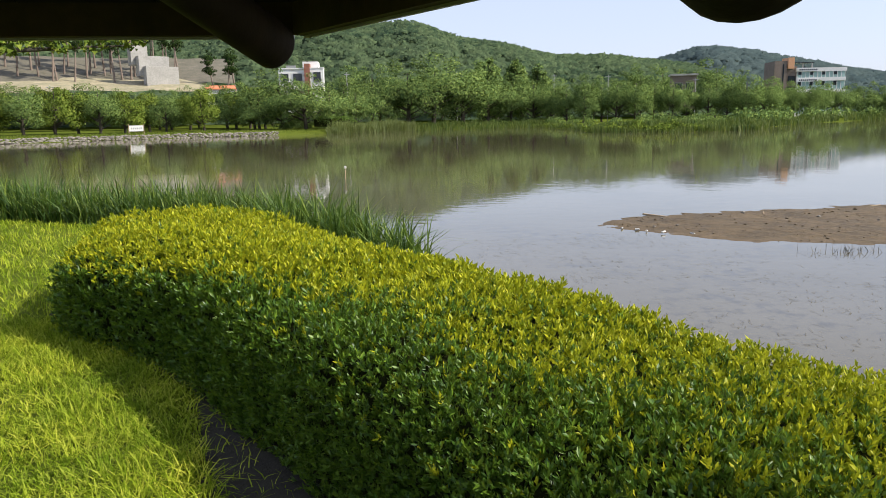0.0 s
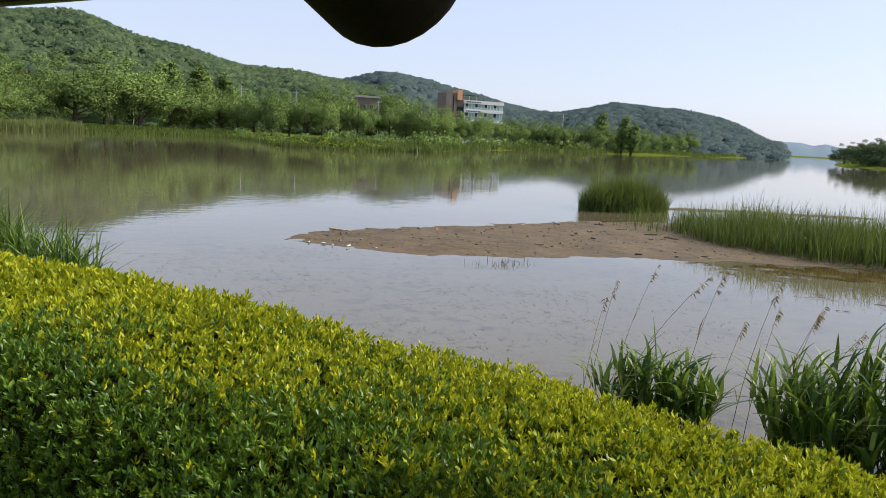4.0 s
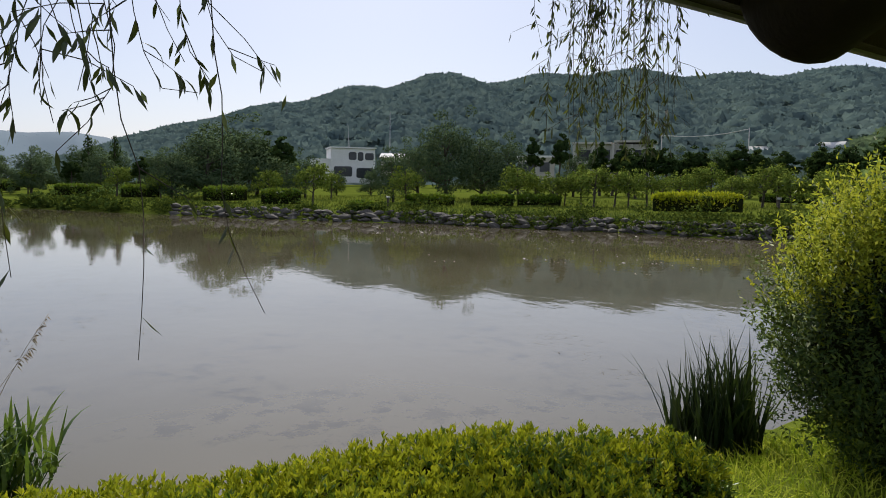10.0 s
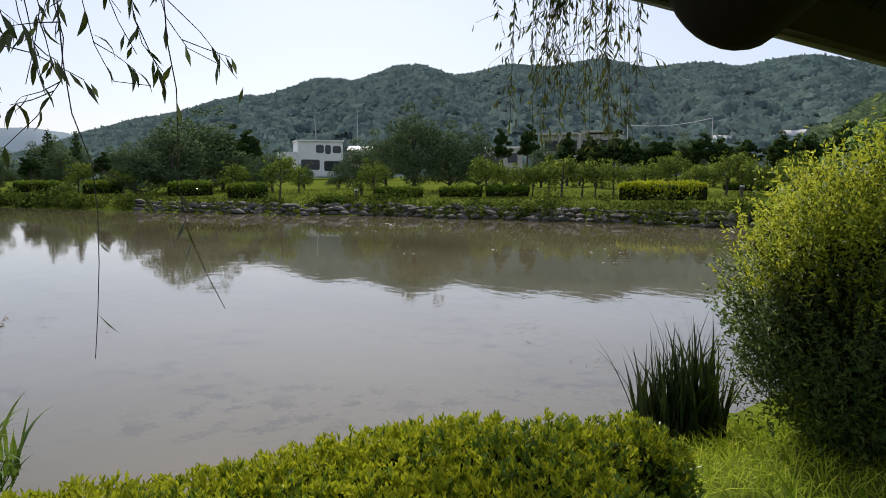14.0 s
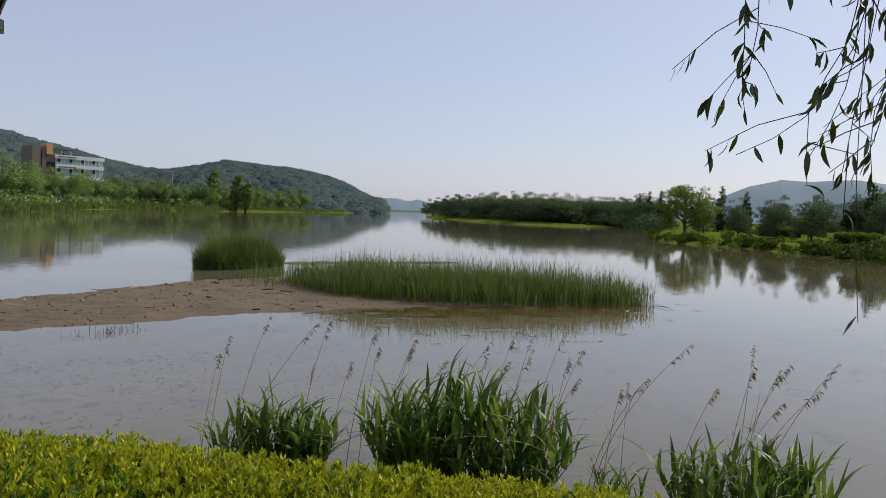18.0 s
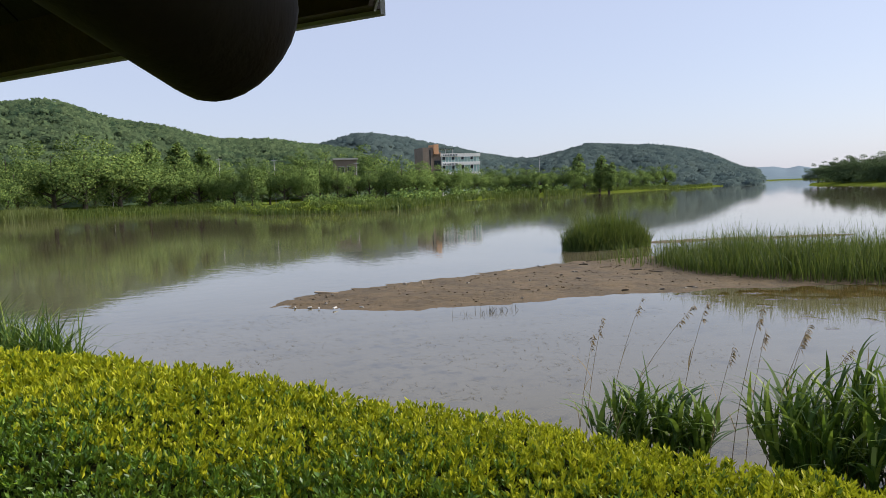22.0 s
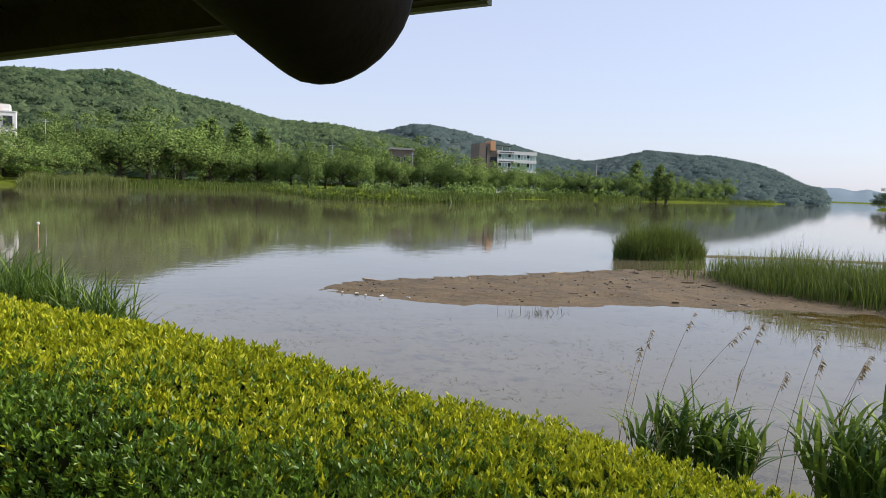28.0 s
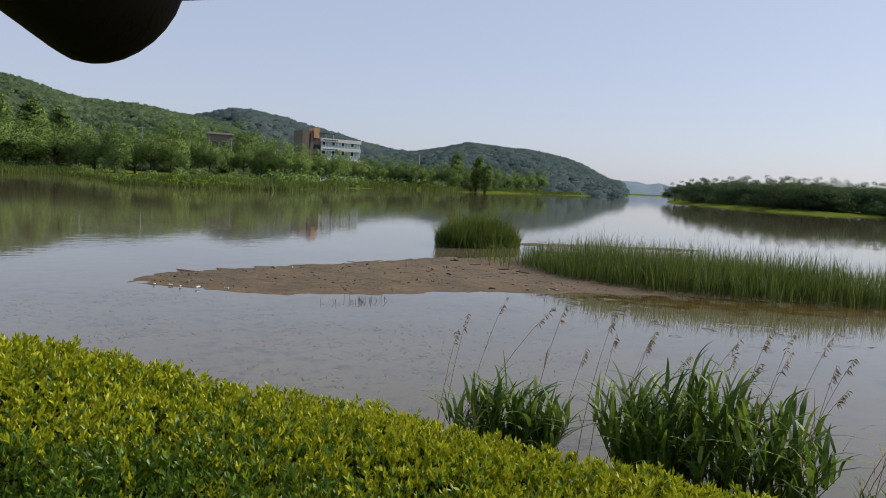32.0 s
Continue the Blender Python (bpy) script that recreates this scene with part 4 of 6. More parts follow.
for az, d, h, w, k in ((110.7, 74, 7.6, 0.86, "round"), (113.4, 76, 6.0, 0.95, "round"), (115.6, 78, 5.8, 0.9, "round"), (92.6, 76, 6.2, 1.2, "round"), (94.4, 84, 7.6, 1.2, "round"), (96.2, 88, 6.6, 1.1, "pine"), (98.6, 92, 6.8, 1.0, "pine"),
                        (100.4, 60, 3.6, 0.9, "small"), (102.2, 86, 2.6, 1.0, "light"), (104.8, 88, 2.8, 1, "light"), (106.6, 68, 4.4, 0.9, "light"), (108.4, 84, 5.8, 1, "light"), (117.6, 84, 6.6, 0.7, "pine"), (119.2, 88, 7.2, 0.7, "pine"),
                        (120.4, 92, 5.0, 1, "light"), (122.0, 95, 6.6, 0.8, "pine")):
    plant(k, az, d, h, "park trees on the east shore", w)
for az in np.arange(116.5, 139, 1.15):
    plant("small", az + rng0.uniform(-0.3, 0.3), rng0.uniform(58, 72), rng0.uniform(2.6, 3.7), "young trees on the park lawn", 1.0)
for az in np.arange(122.5, 141, 0.95):
    plant("pine", az + rng0.uniform(-0.3, 0.3), rng0.uniform(86, 100), rng0.uniform(4.8, 6.2), "pines behind the park lawn", 1.05)
for az in list(np.arange(89, 100, 2.2)) + [107.5, 110, 113, 128.5, 131, 134, 137, 140, 143]:
    plant("round", az, rng0.uniform(118, 150), rng0.uniform(5.0, 7.0), "trees below the south hill", 1.1)
for az, d, h in ((141.2, 60, 5.4), (143.6, 40, 4.4), (146.5, 52, 5.0)):
    plant("pine", az, d, h, "pines behind the park lawn")
near_tree = make_tree("broadleaf tree with dark green leaves behind the shrub", "round", 4.6, 2.6, TREE_LEAF, 47, 6000, 0.13)
near_tree.matrix_basis = pose(9.8, -13.6, float(ground_z(np.array(9.8), np.array(-13.6))) - 0.05)
side_tree = thing("tree", "spreading tree beside the lawn with a long low leafy branch", "tree")
V, F = merged([tube([(-7.6, 8.0, 0.3), (-7.5, 8.1, 2.2), (-7.3, 8.2, 4.6)], [0.17, 0.14, 0.08], 8), tube([(-7.45, 8.12, 3.1), (-6.6, 9.1, 3.55), (-5.7, 10.2, 3.7), (-4.75, 11.05, 3.82), (-4.3, 11.3, 3.86)], [0.07, 0.05, 0.034, 0.018, 0.006], 7),
               tube([(-6.0, 9.8, 3.66), (-5.6, 10.7, 3.9), (-5.0, 11.4, 4.05)], [0.025, 0.016, 0.005], 5)])
part("trunk", solid("trunk", V, F), TRUNK, side_tree)
rs = np.random.default_rng(49)
part("crown", crown_mesh("crown", [(-6.5 + 2.1 * u + rs.normal(0, 0.12), 9.2 + 2.1 * u + rs.normal(0, 0.25), 3.72 + 0.16 * u + rs.uniform(-0.06, 0.34), rs.uniform(0.12, 0.24)) for u in np.linspace(0, 1, 34)] + [(-7.4 + rs.normal(0, 0.5), 8.2 + rs.normal(0, 0.5), rs.uniform(4.0, 5.6), 0.5) for _ in range(14)], 7000, 0.075, rs), TREE_LIGHT, side_tree)
for az, d in ((101.8, 72), (97.2, 66), (89.5, 74), (107.6, 60), (86.5, 84), (80.4, 96)):
    plant("small", az, d, rng0.uniform(2.4, 3.4), "young trees on the park lawn")


# ---- low clipped hedges and bank plants on the east shore ----
def low_hedge(az0, az1, dist, wide, high, seed, mat=None):
    rng = np.random.default_rng(seed)
    a = np.radians([az0, az1]) - (radians(PARK_TURN) if az0 > 85 else 0)
    p, q = np.array([np.sin(a[0]), np.cos(a[0])]) * dist, np.array([np.sin(a[1]), np.cos(a[1])]) * dist
    n = int(900 * np.linalg.norm(q - p) / 5 + 300)
    t = rng.uniform(0, 1, (n, 1))
    ang = rng.uniform(-1.5, 1.5, n)
    side = (q - p) / np.linalg.norm(q - p)
    nor = np.array([-side[1], side[0]])
    endf = np.sqrt(np.clip(1 - (np.abs(t[:, 0] - 0.5) * 2) ** 5, 0.0, 1)) * (1 + 0.12 * np.sin(t[:, 0] * 17 + seed))
    xy = p + (q - p) * t + nor * (np.sign(np.sin(ang)) * np.abs(np.sin(ang)) ** 0.5 * wide / 2 * endf)[:, None]
    z = ground_z(xy[:, 0], xy[:, 1]) + np.abs(np.cos(ang)) ** 0.5 * high * (0.75 + 0.25 * endf) + rng.uniform(-0.05, 0.1, n)
    d = np.column_stack([nor[0] * np.sin(ang), nor[1] * np.sin(ang), np.abs(np.cos(ang)) + 0.2]) + rng.normal(0, 0.4, (n, 3))
    top = thing("low_hedge", "low clipped hedge on the park lawn", "hedge", group="low hedges in the park")
    part("foliage", leaves("foliage", np.column_stack([xy, z]), d, np.full(n, 0.22), np.full(n, 0.16), rng), mat or HEDGE_LEAF, top)
    c, u = np.linspace(0.02, 0.98, 12), np.linspace(-1.5, 1.5, 9)
    C, U = np.meshgrid(c, u, indexing="ij")
    X = p[0] + (q[0] - p[0]) * C + nor[0] * np.sign(np.sin(U)) * np.abs(np.sin(U)) ** 0.5 * wide * 0.45
    Y = p[1] + (q[1] - p[1]) * C + nor[1] * np.sign(np.sin(U)) * np.abs(np.sin(U)) ** 0.5 * wide * 0.45
    Z = ground_z(X, Y) - 0.1 + np.abs(np.cos(U)) ** 0.5 * high * 0.95
    i, j = np.meshgrid(np.arange(11), np.arange(8), indexing="ij")
    F = np.stack([i * 9 + j, i * 9 + j + 1, (i + 1) * 9 + j + 1, (i + 1) * 9 + j], -1).reshape(-1, 4)
    # dark sheet painted as the shade inside the low hedge
    part("core", mesh_of("core", np.stack([X, Y, Z], -1).reshape(-1, 3), F, True), CORE_SHADE, top)


low_hedge(126.3, 132.7, 52, 1.9, 1.30, 51, HEDGE_TIP)
for k, (a0, a1, d, w, h) in enumerate(((107.6, 111.4, 60, 1.6, 1.0), (112.6, 116.0, 60, 1.5, 1.0), (116.2, 119.6, 62, 1.5, 0.95), (96.6, 99.6, 60, 2.2, 1.5), (92.4, 95.6, 66, 2.4, 1.6), (103.4, 105.0, 53, 1.4, 0.7),
                                       (138.2, 141, 70, 1.5, 1.2), (133.6, 137.6, 78, 1.4, 1.0), (86.8, 89.4, 76, 2.2, 1.5), (82.0, 85.0, 88, 2.2, 1.5), (77.2, 80.0, 104, 2.4, 1.6), (-9.4, -6.0, 158, 3.0, 3.2))):
    low_hedge(a0, a1, d, w, h * 0.8, 60 + k)


def bank_growth(name, label, table, az0, az1, inset, wide, count, height, width, seed, mat, cat):
    rng = np.random.default_rng(seed)
    az = rng.uniform(az0, az1, count)
    keep = wobble(az * 1.0, az * 0.3, 2.2, seed) > -0.75
    az = az[keep]
    d = np.interp(az, [t[0] for t in table], [t[1] for t in table]) + inset + rng.uniform(0, 1, len(az)) * wide
    x, y = d * np.sin(np.radians(az)), d * np.cos(np.radians(az))
    z = np.maximum(ground_z(x, y), -0.02)
    h = height * (0.65 + 0.35 * wobble(x, y, 0.35, seed))
    me = blades(name, np.column_stack([x, y, z]), h, width, 0.16, rng, 3, 0.2)
    tagged(part(name, me, mat), label, cat, kind="stuff")


SHORE_E = [(66, 190), (69.9, 136), (70.1, 97), (76.1, 85.5), (81.7, 72.8), (86.9, 64), (94.3, 55.7), (102, 50.7), (108.4, 49.5), (113.8, 45.9), (123, 43.7), (132.1, 41.1), (138, 43)]
bank_growth("shore_reeds", "pale green reeds along the far shore", SHORE_NW, -8.4, -1.6, -4.5, 7, 5200, 3.0, 0.12, 71, REED_PALE, "reeds")
bank_growth("shore_reeds", "green reeds and herbs along the far shore", SHORE_NW, -1.6, 24, -2.0, 14, 11000, 1.6, 0.15, 72, REED, "reeds")
bank_growth("shore_reeds", "green reeds along the distant shore", SHORE_NW, 22, 46, -4, 14, 9000, 2.0, 0.25, 73, REED, "reeds")
ISLE = [(52.6, 300), (56, 262), (60, 225), (64, 222), (67.8, 226), (69.5, 150)]


def bush_belt(name, label, table, az0, az1, inset, wide, bushes, r0, r1, count, leaf, seed, mat):
    """A belt of leafy bushes, each a heap of small leaf clumps."""
    rng = np.random.default_rng(seed)
    cl = []
    for az in rng.uniform(az0, az1, bushes):
        d = along(table, az) + inset + rng.uniform(0, wide)
        x, y = d * math.sin(radians(az)), d * math.cos(radians(az))
        r = rng.uniform(r0, r1)
        z = max(float(ground_z(np.array(x), np.array(y))), 0.0)
        for _ in range(4):
            o = rng.normal(0, 0.5, 3) * r
            cl.append((x + o[0], y + o[1], z + r * 0.35 + abs(o[2]) * 0.7, r * rng.uniform(0.5, 0.8)))
    tagged(part(name, crown_mesh(name, cl, count, leaf, rng, 0.0, 0.0), mat), label, "bushes", kind="stuff")


bush_belt("shore_bushes", "dense bushes at the foot of the island trees", ISLE, 52.8, 70.4, 1, 10, 200, 1.4, 3.0, 26000, 0.42, 78, ISLE_LEAF)
bush_belt("shore_bushes", "dense bushes below the roadside trees", NW, -12, 22, 4, 10, 120, 0.9, 1.7, 18000, 0.26, 79, TREE_LEAF)
bush_belt("shore_bushes", "bushes below the distant roadside trees", NW, 22, 43, 4, 14, 120, 1.4, 2.4, 10000, 0.6, 82, TREE_LEAF)
bush_belt("shore_bushes", "bushes among the park trees", EAST, 69, 96, 14, 34, 40, 0.7, 1.3, 6000, 0.28, 80, TREE_LEAF)
bush_belt("bank_plants", "leafy plants hanging over the stone bank", SHORE_E, 84, 138, -0.1, 2.8, 190, 0.35, 0.85, 15000, 0.16, 74, BANK_LEAF)
bush_belt("bank_plants", "leafy plants along the shore", SHORE_E, 69.5, 86, -0.3, 4, 90, 0.4, 0.9, 10000, 0.24, 75, BANK_LEAF)
bush_belt("bank_plants", "low yellow-green plants on the far point", SHORE_NW, 8, 21, -0.5, 5, 70, 0.5, 1.0, 8000, 0.24, 83, TREE_LIGHT)
bank_growth("bank_grass", "tufts of grass over the stone bank", SHORE_E, 84, 138, 0.8, 3.0, 2600, 0.6, 0.07, 84, REED, "grass")
bank_growth("park_grass", "rough grass of the park lawn", SHORE_E, 84, 140, 2.0, 30, 14000, 0.35, 0.10, 76, PARK_GRASS, "grass")
bank_growth("park_grass", "rough grass of the far park lawn", SHORE_NW, -38, -6, 1.0, 16, 8000, 0.4, 0.14, 77, PARK_GRASS, "grass")


# ---- stones along the banks ----
def stone_mesh(seed):
    rng = np.random.default_rng(seed)
    bm = bmesh.new()
    bmesh.ops.create_icosphere(bm, subdivisions=1, radius=0.5)
    for v in bm.verts:
        v.co *= 1 + rng.uniform(-0.34, 0.22)
        v.co.z *= 0.62
    me = bpy.data.meshes.new("stone")
    bm.to_mesh(me)
    bm.free()
    return me


def stone_bank(name, label, table, az0, az1, step, size, rows, mat, seed):
    rng = np.random.default_rng(seed)
    top = thing(name, label, "stone bank", kind="structure")
    kinds = [stone_mesh(seed + k) for k in range(5)]
    for me in kinds:
        me.materials.append(mat)
    for r in range(rows):
        az = az0
        while az < az1:
            d = along(table, az) + 0.1 + r * size * 0.75 + rng.uniform(-0.2, 0.2)
            s = size * rng.uniform(0.6, 1.35)
            ob = new("stone", kinds[int(rng.integers(5))])
            ob.parent = top
            ob.matrix_basis = pose(d * math.sin(radians(az)), d * math.cos(radians(az)), 0.08 + r * size * 0.42 + rng.uniform(-0.05, 0.08), rng.uniform(-15, 15), rng.uniform(-15, 15), -az + rng.uniform(-25, 25))
            ob.scale = (s * rng.uniform(1.0, 1.7), s, s * rng.uniform(0.8, 1.1))
            az += math.degrees(s * 1.0 / d) * rng.uniform(0.85, 1.25)


stone_bank("stone_bank", "low wall of pale boulders along the far shore", SHORE_NW, -33, -12, 1.0, 0.62, 3, STONE, 81)
stone_bank("stone_bank", "dark wet boulders along the park bank", SHORE_E, 90, 137.6, 1.0, 0.62, 3, DARK_STONE, 91)


# ---- buildings ----
def stand(az, dist, z, turn=0.0):
    """A pose at a bearing and distance whose -y side faces the pavilion, turned by some degrees."""
    return pose(dist * math.sin(radians(az)), dist * math.cos(radians(az)), z, 0, 0, -az + turn)


def window(parent, x0, z0, x1, z1, y, mat=None, frame_mat=None, depth=0.12):
    w = part("window", boxed(x0, y - 0.02, z0, x1, y + depth, z1), mat or DARK_GLASS, parent)
    f = 0.10
    for nm, a in (("window_frame", (x0 - f, y - 0.07, z1, x1 + f, y + 0.05, z1 + f)), ("sill", (x0 - f, y - 0.10, z0 - f, x1 + f, y + 0.05, z0)),
                  ("window_frame", (x0 - f, y - 0.07, z0, x0, y + 0.05, z1)), ("window_frame", (x1, y - 0.07, z0, x1 + f, y + 0.05, z1))):
        part(nm, boxed(*a), frame_mat or GREY, w)
    return w


def office():
    b = thing("office_building", "four-storey office with green glass bands and a brown tower", "building", stand(26.6, 262, 0.0, 22))
    part("wall", boxed(-10.8, 0, 0.5, -7.0, 9, 18.3), TAN_TILE, b, "brown stone-clad stair tower")
    part("slit", boxed(-8.3, -0.05, 2.0, -7.9, 0.2, 17.4), DARK_GLASS, b, "dark upright window slit")
    part("wall", boxed(-7.0, 0.6, 0.5, -3.8, 11, 16.6), TAN_TILE, b)
    for z in (5.2, 8.6, 12.0):
        part("window", boxed(-6.4, 0.45, z, -4.0, 0.75, z + 1.7), DARK_GLASS, b)
    part("panel", boxed(-6.8, -0.3, 15.9, -4.9, 5, 19.3, bevel=0.05), ORANGE, b, "orange-tan upright panel")
    part("wall", boxed(-3.8, 0.5, 0.5, 11.0, 12, 14.9), WHITE, b)
    part("roof", boxed(-4.1, 0.1, 14.9, 11.3, 12.4, 16.1), WHITE, b)
    part("canopy", boxed(-5.0, 2, 17.7, 2.0, 9.5, 17.95), DARK_GLASS, b)
    for x in (-4.4, -1.2, 1.6):
        part("canopy_post", boxed(x - 0.12, 2.4, 16.1, x + 0.12, 2.7, 17.7), GREY, b)
    for z, h in ((2.2, 2.2), (6.2, 2.2), (9.5, 2.5), (13.1, 1.8)):
        band = part("window_band", boxed(-3.6, 0.25, z, 10.8, 0.55, z + h), GLASS, b, "green-tinted ribbon window")
        for x in np.arange(-3.5, 10.9, 1.2):
            part("mullion", boxed(x - 0.06, 0.12, z, x + 0.06, 0.3, z + h), WHITE, band)
        for x in np.arange(-3.5 + 0.6, 9.6, 3.6):
            part("blind", boxed(x - 0.5, 0.21, z + h * 0.45, x + 0.5, 0.25, z + h), DARK_GLASS, band)
        part("sill", boxed(-3.9, 0.0, z - 1.1, 11.1, 0.5, z), WHITE, band)
    for z in (11.85, 15.05):
        sign = part("sign", boxed(-3.9, -0.12, z, 2.6, 0.08, z + 1.05), WHITE, b, "white sign board with unreadable writing")
        for x in np.arange(-3.2, 2.0, 0.62):
            part("writing", boxed(x, -0.16, z + 0.3, x + 0.42, -0.12, z + 0.68), DARK_GLASS, sign)


def white_house():
    b = thing("white_house", "white modern house with a brick-red strip on the slope", "building", stand(-10.2, 190, 4.6, -6))
    part("wall", boxed(-5.4, 0, 0, 1.0, 8, 10.7), WHITE, b)
    part("roof", boxed(-5.6, -0.2, 10.7, 1.0, 8.2, 11.0), WHITE, b)
    part("stair_tower", boxed(0.4, 2.4, 0, 4.2, 8, 12.7), WHITE, b)
    part("wall", boxed(2.4, -0.4, 0, 5.7, 2.4, 10.8), WHITE, b)
    part("panel", boxed(1.0, -0.6, 2.0, 2.4, 2.2, 12.0), BRICK, b, "red-brown brick strip")
    part("parapet", boxed(2.3, -0.5, 10.8, 5.8, 2.4, 11.05), WHITE, b)
    window(b, 3.2, 7.6, 5.0, 9.9, -0.45)
    window(b, -4.9, 7.8, -3.0, 9.6, -0.05)
    window(b, -1.8, 7.4, 0.4, 9.6, -0.05)
    window(b, -3.0, 3.2, -0.6, 5.6, -0.05)
    part("railing", boxed(-3.4, -0.2, 11.0, -1.0, -0.1, 11.6), GREY, b)


def white_block():
    b = thing("white_building", "white two-storey building with dark rounded openings", "building", stand(102.85, 170, 2.4, 10))
    bm = boxed(-5.2, 0, 0, 5.0, 8, 8.0, bevel=0.25)
    part("wall", bm, WHITE, b)
    part("roof", boxed(-5.4, -0.3, 8.0, 5.2, 8.2, 8.3), WHITE, b)
    part("annex", boxed(-9.0, 1, 0, -5.2, 8, 5.6), WHITE, b)
    for x0, x1, z0, z1 in ((-1.2, 0.6, 5.4, 7.2), (0.9, 2.2, 5.2, 7.2), (2.6, 4.6, 5.4, 7.0), (-4.6, -0.4, 1.6, 3.9), (0.6, 4.7, 1.3, 3.6)):
        bm = boxed(x0, -0.06, z0, x1, 0.15, z1)
        bmesh.ops.bevel(bm, geom=[e for e in bm.edges if abs(e.verts[0].co.y - e.verts[1].co.y) > 0.1], offset=0.22, segments=3, affect="EDGES")
        part("opening", bm, DARK_GLASS, b, "dark rounded window opening")
    V, F = tube([(-0.6, 3, 8.2), (-0.9, 3, 14)], [0.08, 0.04], 6)
    part("mast", solid("mast", V, F), GREY, b)


def frame_building():
    b = thing("grey_building", "pale grey flat-roofed building below the hill", "building", stand(122.7, 182, 3.4, -8))
    b.scale = (1.3, 1, 1)
    part("wall", boxed(-7.2, 0.6, 0, 7.0, 9, 9.2), CONCRETE, b)
    part("roof", boxed(-7.6, -0.4, 9.2, -0.4, 9.4, 9.7), CONCRETE, b)
    part("roof", boxed(0.2, -0.4, 9.6, 7.4, 9.4, 10.1), CONCRETE, b)
    for x in (-7.2, -3.6, 0.0, 3.4, 6.8):
        part("pillar", boxed(x - 0.25, -0.3, 0, x + 0.25, 0.6, 9.2), CONCRETE, b)
    for x in (-6.7, -3.1, 0.5, 3.9):
        for z in (1.2, 5.2):
            window(b, x, z, x + 2.5, z + 2.6, 0.55)


def small_house(az, d, z, wide, high, roof_mat, wall_mat, label, turn=0, gable=True):
    b = thing("house", label, "building", stand(az, d, z, turn))
    part("wall", boxed(-wide / 2, 0, 0, wide / 2, wide * 0.7, high), wall_mat, b)
    if gable:
        bm = bmesh.new()
        v = [bm.verts.new(p) for p in ((-wide / 2 - 0.4, -0.5, high), (wide / 2 + 0.4, -0.5, high), (wide / 2 + 0.4, wide * 0.7 + 0.5, high), (-wide / 2 - 0.4, wide * 0.7 + 0.5, high), (-wide / 2 - 0.2, wide * 0.35, high + wide * 0.16), (wide / 2 + 0.2, wide * 0.35, high + wide * 0.16))]
        for f in ((0, 1, 5, 4), (2, 3, 4, 5), (0, 4, 3), (1, 2, 5), (0, 3, 2, 1)):
            bm.faces.new([v[i] for i in f])
        part("roof", bm, roof_mat, b)
    else:
        part("roof", boxed(-wide / 2 - 0.4, -0.5, high, wide / 2 + 0.4, wide * 0.7 + 0.4, high + 0.5), roof_mat, b)
    window(b, -wide * 0.36, high * 0.35, -wide * 0.08, high * 0.78, -0.02)
    window(b, wide * 0.08, high * 0.35, wide * 0.36, high * 0.78, -0.02)


def greenhouse(az, d, z, wide, long):
    b = thing("greenhouse", "white plastic-covered tunnel greenhouse", "greenhouse", stand(az, d, z, 78), "greenhouses")
    V, F = [], []
    n = 12
    for y in (0, long):
        for k in range(n + 1):
            w = math.pi * k / n
            V.append((math.cos(w) * wide / 2, y, math.sin(w) * wide * 0.45))
    F = [(k, k + 1, n + 2 + k, n + 1 + k) for k in range(n)]
    part("cover", solid("cover", V, F), LITTER, b)
    for y in (0, long):
        bm = bmesh.new()
        bm.faces.new([bm.verts.new((math.cos(math.pi * k / n) * wide / 2, y, math.sin(math.pi * k / n) * wide * 0.45)) for k in range(n + 1)])
        part("end_wall", bm, LITTER, b)


office()
white_house()
white_block()
frame_building()
small_house(18.4, 226, 4.0, 6.8, 9.4, CONCRETE, TAN_TILE, "brown house with a flat grey roof above the trees", 8, False)
small_house(-16.0, 186, 5.6, 6.4, 4.8, ROOF_RED, WHITE, "low white house with an orange tiled roof", 4)
small_house(117.0, 190, 4.0, 9, 5.6, WHITE, CONCRETE, "pale house below the wooded hill", 5, False)
small_house(106.0, 185, 4.0, 7, 5.0, WHITE, CONCRETE, "pale house beside the white building", -5)
small_house(133.3, 236, 9.0, 8, 4.6, LITTER, CONCRETE, "farm shed with a white roof", 8)
for az, d in ((135.9, 244), (137.2, 250), (138.4, 244)):
    greenhouse(az, d, 13.2, 7, 12)


def pole(az, d, high, r=0.08, label="thin grey utility pole", name="utility_pole"):
    x, y = d * math.sin(radians(az)), d * math.cos(radians(az))
    gz = float(ground_z(np.array(x), np.array(y)))
    p = thing(name, label, "pole", pose(x, y, gz - 0.1, 0, 0, -az), "poles along the shore road")
    V, F = tube([(0, 0, 0), (0, 0, high)], [r, r * 0.7], 7)
    part("shaft", solid("shaft", V, F), GREY, p)
    part("crossarm", boxed(-0.7, -0.06, high - 0.6, 0.7, 0.06, high - 0.45), GREY, p)


for az, d, h in ((-27.2, 165, 9.6), (-6.75, 182, 13.2), (1.6, 205, 14.0), (9.0, 205, 13.0), (13.0, 200, 12.2), (33.4, 262, 12.5), (19.2, 212, 11), (22.4, 210, 10.5)):
    pole(az, d, h)

# white banner between the park trees
bn = thing("banner", "white cloth banner on two stakes in the park", "banner", stand(-22.0, 146, float(ground_z(np.array(-54.7), np.array(135.4))), 0))
bn.scale = (1.5, 1.5, 1.5)
part("cloth", boxed(-0.8, -0.02, 0.35, 0.8, 0.02, 1.05), WHITE, bn)
